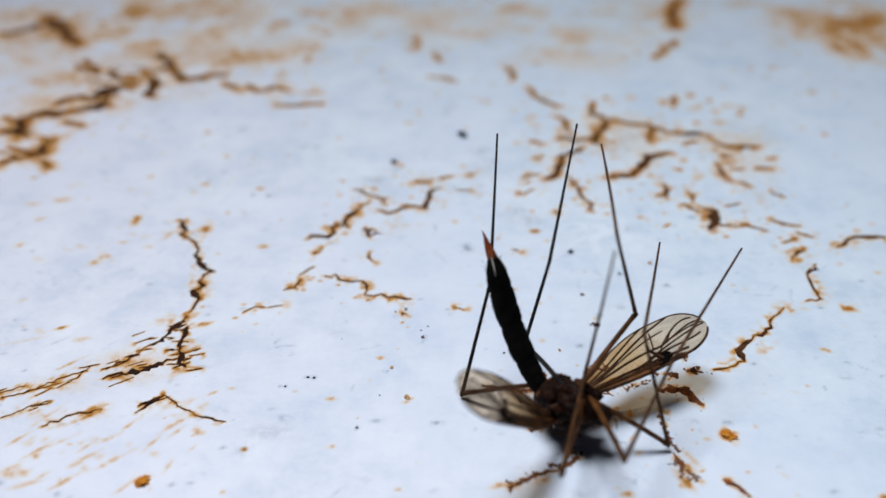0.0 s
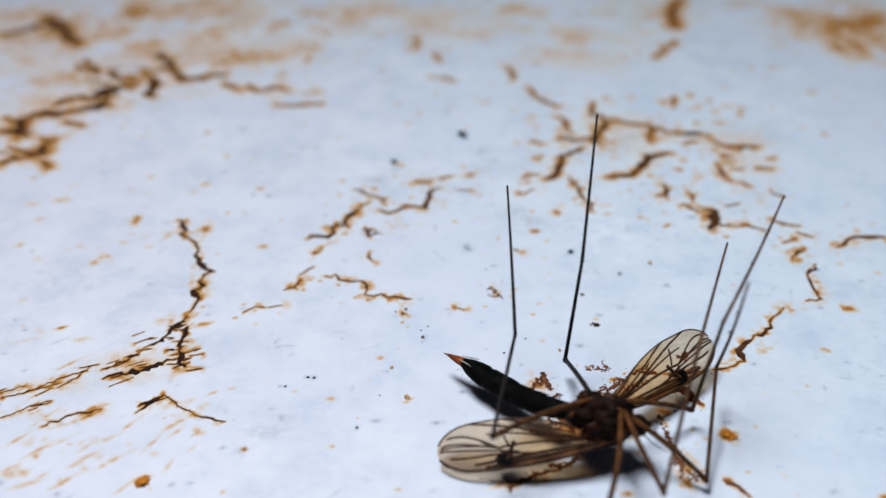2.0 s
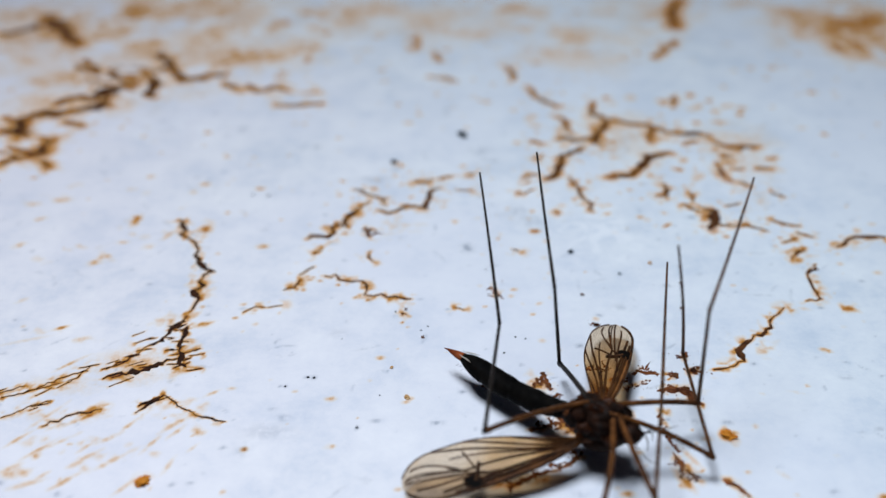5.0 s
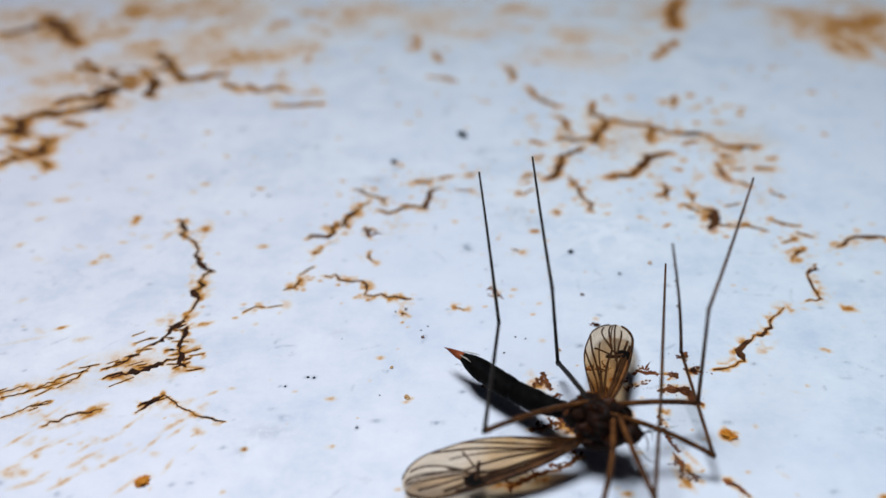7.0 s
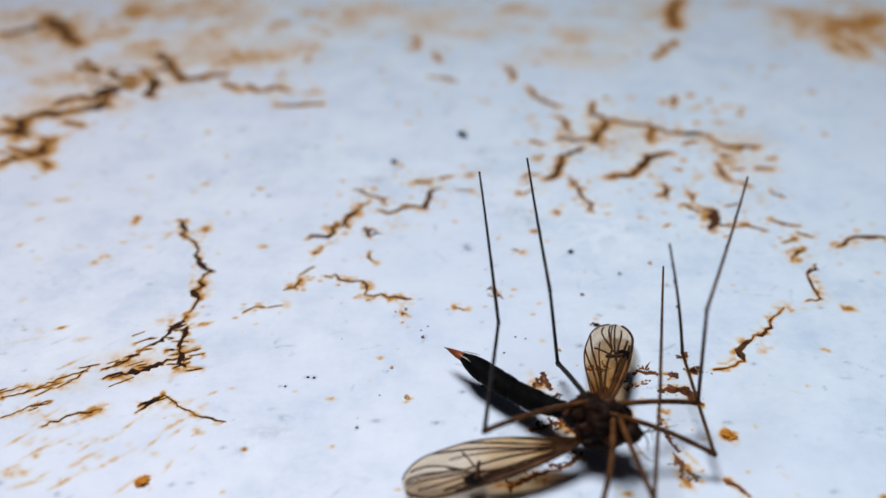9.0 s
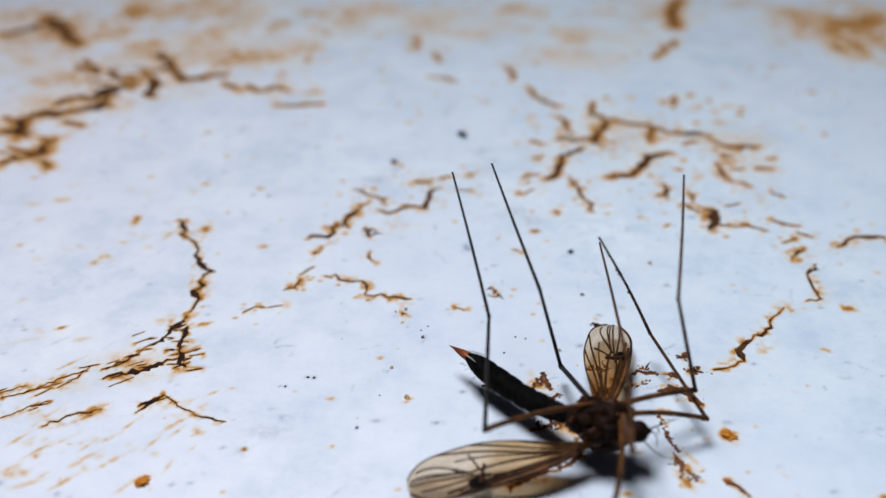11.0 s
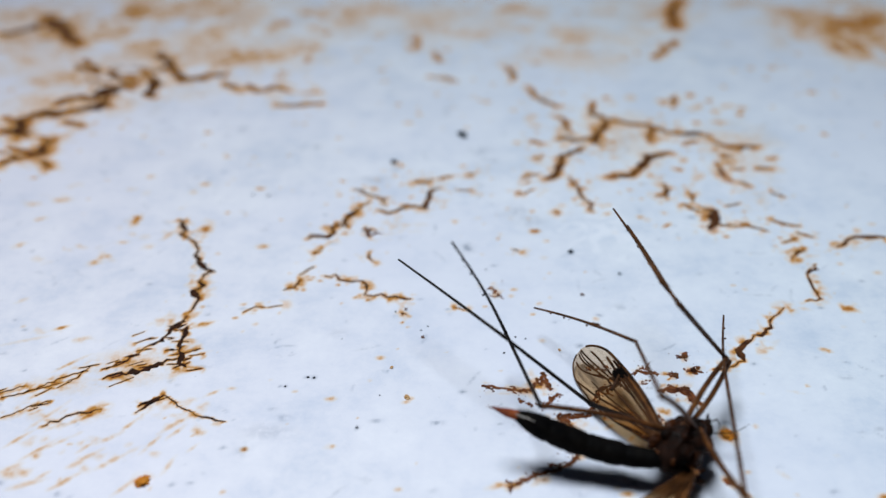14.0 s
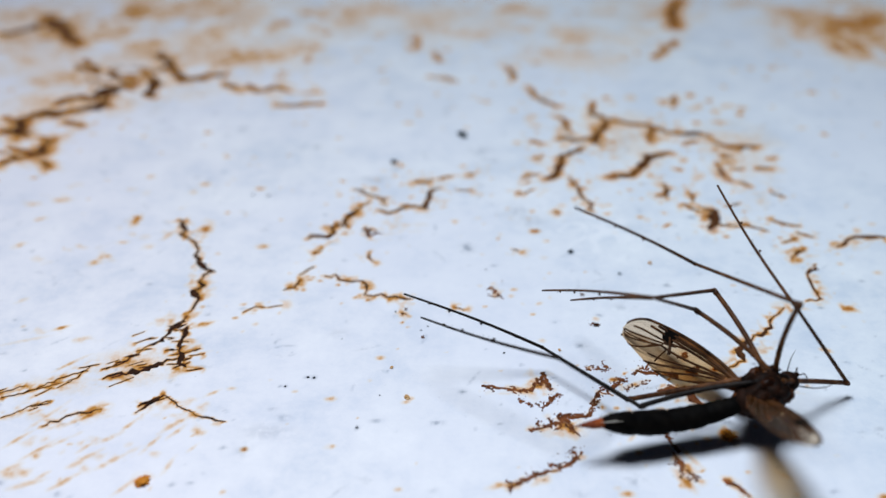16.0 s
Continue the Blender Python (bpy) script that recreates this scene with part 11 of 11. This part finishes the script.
    walk(femora[5], [
        (0, pose(0.00766, -0.00041, -0.00139, -1.6, -10.3, 177.0)),
        (0.1, pose(0.00426, -0.00014, -0.00653, -2.2, -56.9, 178.1)),
        (0.2, pose(0.00509, 0.00079, -0.00585, -10.8, -48.6, -171.2)),
        (0.3, pose(0.00412, 0.00262, -0.00608, -29.0, -51.2, -147.5)),
        (0.3667, pose(-0.00356, 0.00245, -0.00249, -117.0, -34.5, -38.5)),
        (0.4, pose(-0.00740, 0.00236, -0.00070, -124.3, -5.1, -17.7)),
        (0.5, pose(-0.00667, 0.00404, -0.00006, -123.7, -0.5, -31.2)),
        (0.6, pose(-0.00699, 0.00345, 0.00030, -123.6, 2.2, -26.3)),
        (0.7, pose(-0.00727, 0.00265, 0.00098, -123.1, 7.2, -20.0)),
        (0.8, pose(-0.00772, 0.00100, -0.00046, -122.7, -3.4, -7.3)),
        (0.9, pose(-0.00776, 0.00078, 0.00001, -122.7, 0.1, -5.7)),
        (1, pose(-0.00736, 0.00252, 0.00063, -123.3, 4.6, -18.9)),
        (1.1, pose(-0.00746, 0.00228, -0.00022, -123.2, -1.6, -17.0)),
        (1.2, pose(-0.00721, 0.00291, 0.00061, -123.3, 4.5, -21.9)),
        (1.2333, pose(-0.00243, 0.00234, -0.00057, -118.1, -19.1, -60.9)),
        (1.2667, pose(0.00235, 0.00177, -0.00175, -89.4, -33.1, -120.8)),
        (1.3, pose(0.00713, 0.00120, -0.00292, -65.2, -22.0, -170.5)),
        (1.4, pose(0.00617, 0.00027, -0.00476, -61.7, -37.6, -177.5)),
        (1.5, pose(0.00549, -0.00001, -0.00554, -59.9, -45.2, 179.9)),
        (1.6333, pose(-0.00106, 0.00101, -0.00436, 171.7, -72.6, -46.3)),
        (1.75, pose(-0.00679, 0.00190, -0.00334, 146.3, -25.3, -15.6)),
        (2, pose(-0.00698, 0.00210, -0.00277, 146.7, -20.8, -16.7)),
        (2.25, pose(-0.00701, 0.00226, -0.00257, 147.1, -19.3, -17.8)),
        (2.5, pose(-0.00708, 0.00236, -0.00225, 147.3, -16.8, -18.4)),
        (3, pose(-0.00708, 0.00232, -0.00231, 147.2, -17.2, -18.2)),
        (3.5, pose(-0.00708, 0.00226, -0.00236, 147.1, -17.6, -17.7)),
        (4, pose(-0.00708, 0.00225, -0.00238, 147.1, -17.8, -17.7)),
        (4.2, pose(-0.00707, 0.00225, -0.00239, 147.1, -17.9, -17.7)),
        (5.5, pose(-0.00706, 0.00225, -0.00244, 147.1, -18.2, -17.7)),
        (7, pose(-0.00705, 0.00223, -0.00249, 147.0, -18.6, -17.6)),
        (9.2, pose(-0.00703, 0.00224, -0.00253, 147.1, -18.9, -17.7)),
        (10.2, pose(-0.00715, 0.00201, -0.00237, 146.4, -17.7, -15.7)),
        (11, pose(-0.00738, 0.00164, -0.00192, 145.6, -14.3, -12.6)),
        (11.25, pose(-0.00748, 0.00127, -0.00179, 144.9, -13.3, -9.6)),
        (11.5, pose(-0.00750, 0.00070, -0.00203, 143.8, -15.1, -5.3)),
        (11.6, pose(-0.00182, 0.00313, -0.00295, 170.8, -39.2, -59.8)),
        (11.7, pose(0.00385, 0.00556, -0.00388, -149.4, -29.8, -124.7)),
        (11.85, pose(0.00518, 0.00451, -0.00370, -142.4, -28.3, -139.0)),
        (12, pose(0.00738, 0.00124, -0.00221, -130.1, -16.4, -170.5)),
        (12.0667, pose(0.00240, 0.00110, -0.00205, -151.3, -53.0, -135.8)),
        (12.1333, pose(-0.00258, 0.00095, -0.00190, 124.7, -50.3, -38.0)),
        (12.2, pose(-0.00756, 0.00081, -0.00175, 106.8, -12.9, -6.1)),
        (12.35, pose(-0.00759, 0.00059, -0.00170, 106.4, -12.6, -4.5)),
        (12.5, pose(-0.00761, 0.00043, -0.00167, 106.2, -12.3, -3.2)),
        (12.6, pose(-0.00777, -0.00014, -0.00069, 105.5, -5.1, 1.1)),
        (12.7, pose(-0.00776, -0.00071, 0.00026, 105.4, 1.9, 5.2)),
        (12.8, pose(-0.00778, 0.00007, 0.00060, 105.1, 4.4, -0.5)),
        (12.9, pose(-0.00775, 0.00071, 0.00048, 104.7, 3.5, -5.2)),
        (13, pose(-0.00770, 0.00121, 0.00027, 104.6, 2.0, -8.9)),
        (13.1, pose(-0.00770, 0.00119, 0.00036, 104.6, 2.6, -8.8)),
        (13.2, pose(-0.00771, 0.00116, 0.00034, 104.6, 2.5, -8.6)),
        (13.3, pose(-0.00759, 0.00167, 0.00061, 104.4, 4.5, -12.4)),
        (13.4, pose(-0.00748, 0.00205, 0.00084, 104.1, 6.2, -15.3)),
        (13.5, pose(-0.00735, 0.00238, 0.00105, 103.8, 7.8, -18.0)),
        (13.6, pose(-0.00732, 0.00244, 0.00116, 103.7, 8.6, -18.4)),
        (13.7, pose(-0.00731, 0.00245, 0.00119, 103.7, 8.8, -18.6)),
        (13.8, pose(-0.00737, 0.00238, 0.00089, 103.8, 6.6, -17.9)),
        (13.9, pose(-0.00574, 0.00499, -0.00174, 105.1, -12.9, -41.0)),
        (13.9667, pose(0.00299, 0.00337, -0.00040, 122.2, -6.8, -123.7)),
        (14, pose(0.00736, 0.00257, 0.00027, 123.8, 2.0, -160.8)),
        (14.1, pose(0.00720, 0.00286, 0.00093, 124.0, 6.9, -158.3)),
        (14.2, pose(0.00691, 0.00340, 0.00121, 124.6, 9.0, -153.8)),
        (14.3, pose(0.00687, 0.00360, 0.00086, 124.8, 6.3, -152.3)),
        (14.4, pose(0.00661, 0.00412, 0.00034, 125.2, 2.5, -148.1)),
        (14.5, pose(0.00645, 0.00437, 0.00039, 125.3, 2.9, -145.9)),
        (14.6, pose(0.00697, 0.00321, 0.00142, 124.2, 10.5, -155.3)),
        (14.7, pose(0.00717, 0.00235, 0.00197, 122.7, 14.6, -161.8)),
        (14.8, pose(0.00683, 0.00363, 0.00098, 124.6, 7.2, -152.0)),
        (14.9, pose(0.00526, 0.00568, -0.00095, 124.6, -7.0, -132.8)),
        (15, pose(0.00285, 0.00697, -0.00204, 120.6, -15.1, -112.3)),
        (15.1, pose(-0.00220, 0.00695, -0.00276, 107.9, -20.8, -72.4)),
        (15.2, pose(0.00334, 0.00681, 0.00181, 111.0, 13.4, -116.1)),
        (15.3, pose(0.00668, 0.00402, 0.00031, 106.3, 2.3, -149.0)),
        (15.4, pose(0.00483, 0.00324, 0.00520, 107.5, 41.8, -146.2)),
        (15.5, pose(0.00538, 0.00351, 0.00442, 107.0, 34.5, -146.9)),
        (15.6, pose(0.00486, 0.00204, 0.00575, 100.2, 47.5, -157.2)),
        (15.7, pose(0.00586, 0.00204, 0.00472, 97.8, 37.3, -160.8)),
        (15.8, pose(0.00746, 0.00199, 0.00109, 96.1, 8.0, -165.1)),
        (15.9, pose(0.00636, 0.00209, 0.00400, 97.2, 30.9, -161.8)),
        (16, pose(0.00643, -0.00017, 0.00440, 86.5, 34.4, 178.5))])
    walk(tarsi[5], [
        (0, pose(0.00900, 0.00000, 0.00000, -139.1, -84.0, 147.6)),
        (0.1, pose(0.00900, 0.00000, 0.00000, -147.7, -75.8, 156.3)),
        (0.2, pose(0.00900, 0.00000, 0.00000, -179.2, -79.9, -171.4)),
        (0.3, pose(0.00900, -0.00000, 0.00000, 178.3, -68.3, -168.9)),
        (0.3667, pose(0.00900, 0.00000, -0.00000, -2.1, -37.3, 11.5)),
        (0.4, pose(0.00900, 0.00000, -0.00000, -2.1, -2.1, 11.4)),
        (0.5, pose(0.00900, 0.00000, 0.00000, -2.0, -1.3, 7.7)),
        (0.6, pose(0.00900, 0.00000, -0.00000, -2.0, -1.0, 6.6)),
        (0.7, pose(0.00900, 0.00000, 0.00000, -1.9, -0.8, 5.5)),
        (0.8, pose(0.00900, 0.00000, 0.00000, -2.1, -2.0, 10.2)),
        (0.9, pose(0.00900, 0.00000, 0.00000, -2.1, -1.9, 10.1)),
        (1, pose(0.00900, 0.00000, 0.00000, -1.9, -0.6, 4.2)),
        (1.1, pose(0.00900, 0.00000, 0.00000, -1.9, -0.6, 5.4)),
        (1.2, pose(0.00900, -0.00000, -0.00000, -1.9, -0.1, 3.1)),
        (1.2333, pose(0.00900, -0.00000, 0.00000, -10.3, -28.5, 35.2)),
        (1.2667, pose(0.00900, -0.00000, 0.00000, -48.6, -45.5, 94.6)),
        (1.3, pose(0.00900, -0.00000, 0.00000, -82.2, -31.5, 146.0)),
        (1.4, pose(0.00900, -0.00000, 0.00000, -79.8, -46.0, 142.1)),
        (1.5, pose(0.00900, -0.00000, 0.00000, -77.5, -53.6, 139.2)),
        (1.6333, pose(0.00900, -0.00000, -0.00000, -109.0, -22.5, -173.2)),
        (1.75, pose(0.00900, 0.00000, -0.00000, -111.4, 11.4, -149.6)),
        (1.85, pose(0.00900, 0.00000, -0.00000, -90.6, 26.3, -90.7)),
        (1.9167, pose(0.00900, 0.00000, 0.00000, -69.8, 20.2, -41.1)),
        (2, pose(0.00900, 0.00000, 0.00000, -60.9, 2.1, 2.3)),
        (2.25, pose(0.00900, 0.00000, 0.00000, -60.9, 1.6, 1.6)),
        (2.5, pose(0.00900, -0.00000, -0.00000, -60.9, 1.3, 1.6)),
        (9.2, pose(0.00900, -0.00000, -0.00000, -60.9, 1.3, 1.6)),
        (10.2, pose(0.00900, -0.00000, 0.00000, -60.9, 1.8, 2.1)),
        (11, pose(0.00900, -0.00000, 0.00000, -60.9, 2.7, 3.4)),
        (11.25, pose(0.00900, 0.00000, 0.00000, -60.8, 3.1, 3.9)),
        (11.5, pose(0.00900, 0.00000, 0.00000, -60.8, 3.6, 4.3)),
        (11.6, pose(0.00900, -0.00000, 0.00000, -58.4, -8.7, -46.0)),
        (11.7, pose(0.00900, -0.00000, 0.00000, -47.1, -14.5, -98.5)),
        (11.85, pose(0.00900, 0.00000, 0.00000, -49.1, -12.5, -90.1)),
        (12, pose(0.00900, 0.00000, 0.00000, -50.4, -7.3, -82.3)),
        (12.1, pose(0.00900, 0.00000, -0.00000, -54.3, -2.5, -38.9)),
        (12.2, pose(0.00900, 0.00000, -0.00000, -53.8, 3.7, 4.2)),
        (12.35, pose(0.00900, -0.00000, 0.00000, -53.8, 3.5, 4.2)),
        (12.5, pose(0.00900, 0.00000, -0.00000, -53.8, 3.8, 4.1)),
        (12.6, pose(0.00900, 0.00000, 0.00000, -53.6, 6.0, 6.7)),
        (12.7, pose(0.00900, -0.00000, 0.00000, -53.2, 8.0, 9.7)),
        (12.8, pose(0.00900, 0.00000, 0.00000, -53.4, 6.4, 8.4)),
        (12.9, pose(0.00900, 0.00000, -0.00000, -53.6, 5.4, 6.6)),
        (13, pose(0.00900, -0.00000, -0.00000, -53.7, 4.2, 5.1)),
        (13.1, pose(0.00900, -0.00000, -0.00000, -53.7, 4.2, 5.0)),
        (13.2, pose(0.00900, 0.00000, -0.00000, -53.7, 4.3, 5.0)),
        (13.3, pose(0.00900, 0.00000, 0.00000, -53.7, 4.3, 5.0)),
        (13.4, pose(0.00900, -0.00000, 0.00000, -53.8, 4.0, 4.5)),
        (13.5, pose(0.00900, 0.00000, -0.00000, -53.8, 3.6, 4.0)),
        (13.6, pose(0.00900, 0.00000, 0.00000, -53.8, 3.8, 3.8)),
        (13.7, pose(0.00900, -0.00000, 0.00000, -53.8, 3.9, 3.6)),
        (13.8, pose(0.00900, 0.00000, 0.00000, -53.8, 4.1, 3.4)),
        (13.9, pose(0.00900, 0.00000, 0.00000, -53.8, 4.1, 3.4)),
        (14, pose(0.00900, 0.00000, 0.00000, -53.8, 9.4, 3.8)),
        (14.1, pose(0.00900, 0.00000, -0.00000, -53.9, 7.3, 2.9)),
        (14.2, pose(0.00900, -0.00000, -0.00000, -54.1, 4.2, 1.1)),
        (14.3, pose(0.00900, 0.00000, 0.00000, -54.1, 6.6, 1.0)),
        (14.4, pose(0.00900, 0.00000, 0.00000, -54.1, 9.2, 1.4)),
        (14.5, pose(0.00900, 0.00000, 0.00000, -53.5, 12.6, 4.2)),
        (14.6, pose(0.00900, 0.00000, -0.00000, -53.7, 6.2, 2.9)),
        (14.7, pose(0.00900, 0.00000, 0.00000, -53.8, 0.1, 2.6)),
        (14.8, pose(0.00900, 0.00000, 0.00000, -53.3, 10.1, 7.7)),
        (14.9, pose(0.00900, 0.00000, 0.00000, -50.3, 25.6, 17.5)),
        (15, pose(0.00900, -0.00000, 0.00000, -38.0, 37.9, 40.5)),
        (15.0667, pose(0.00900, -0.00000, 0.00000, 8.7, 44.3, 106.9)),
        (15.1, pose(0.00900, -0.00000, 0.00000, 26.5, 33.7, 134.7)),
        (15.1667, pose(0.00900, -0.00000, 0.00000, -24.0, 34.9, 54.8)),
        (15.2, pose(0.00900, 0.00000, 0.00000, -37.6, 18.5, 25.4)),
        (15.3, pose(0.00900, 0.00000, 0.00000, -43.1, 16.8, 7.6)),
        (15.3667, pose(0.00900, 0.00000, 0.00000, -13.0, 60.1, 51.3)),
        (15.4, pose(0.00900, 0.00000, 0.00000, 38.5, 64.6, 108.4)),
        (15.5, pose(0.00900, -0.00000, -0.00000, -29.5, 63.1, 34.6)),
        (15.6, pose(0.00900, 0.00000, -0.00000, -13.8, 50.9, 53.2)),
        (15.7, pose(0.00900, -0.00000, 0.00000, 2.7, 55.2, 73.7)),
        (15.8, pose(0.00900, -0.00000, -0.00000, 20.9, 46.8, 97.0)),
        (15.9, pose(0.00900, -0.00000, 0.00000, -21.5, 54.7, 43.9)),
        (16, pose(0.00900, 0.00000, 0.00000, -11.5, 31.4, 58.2))])


motions()
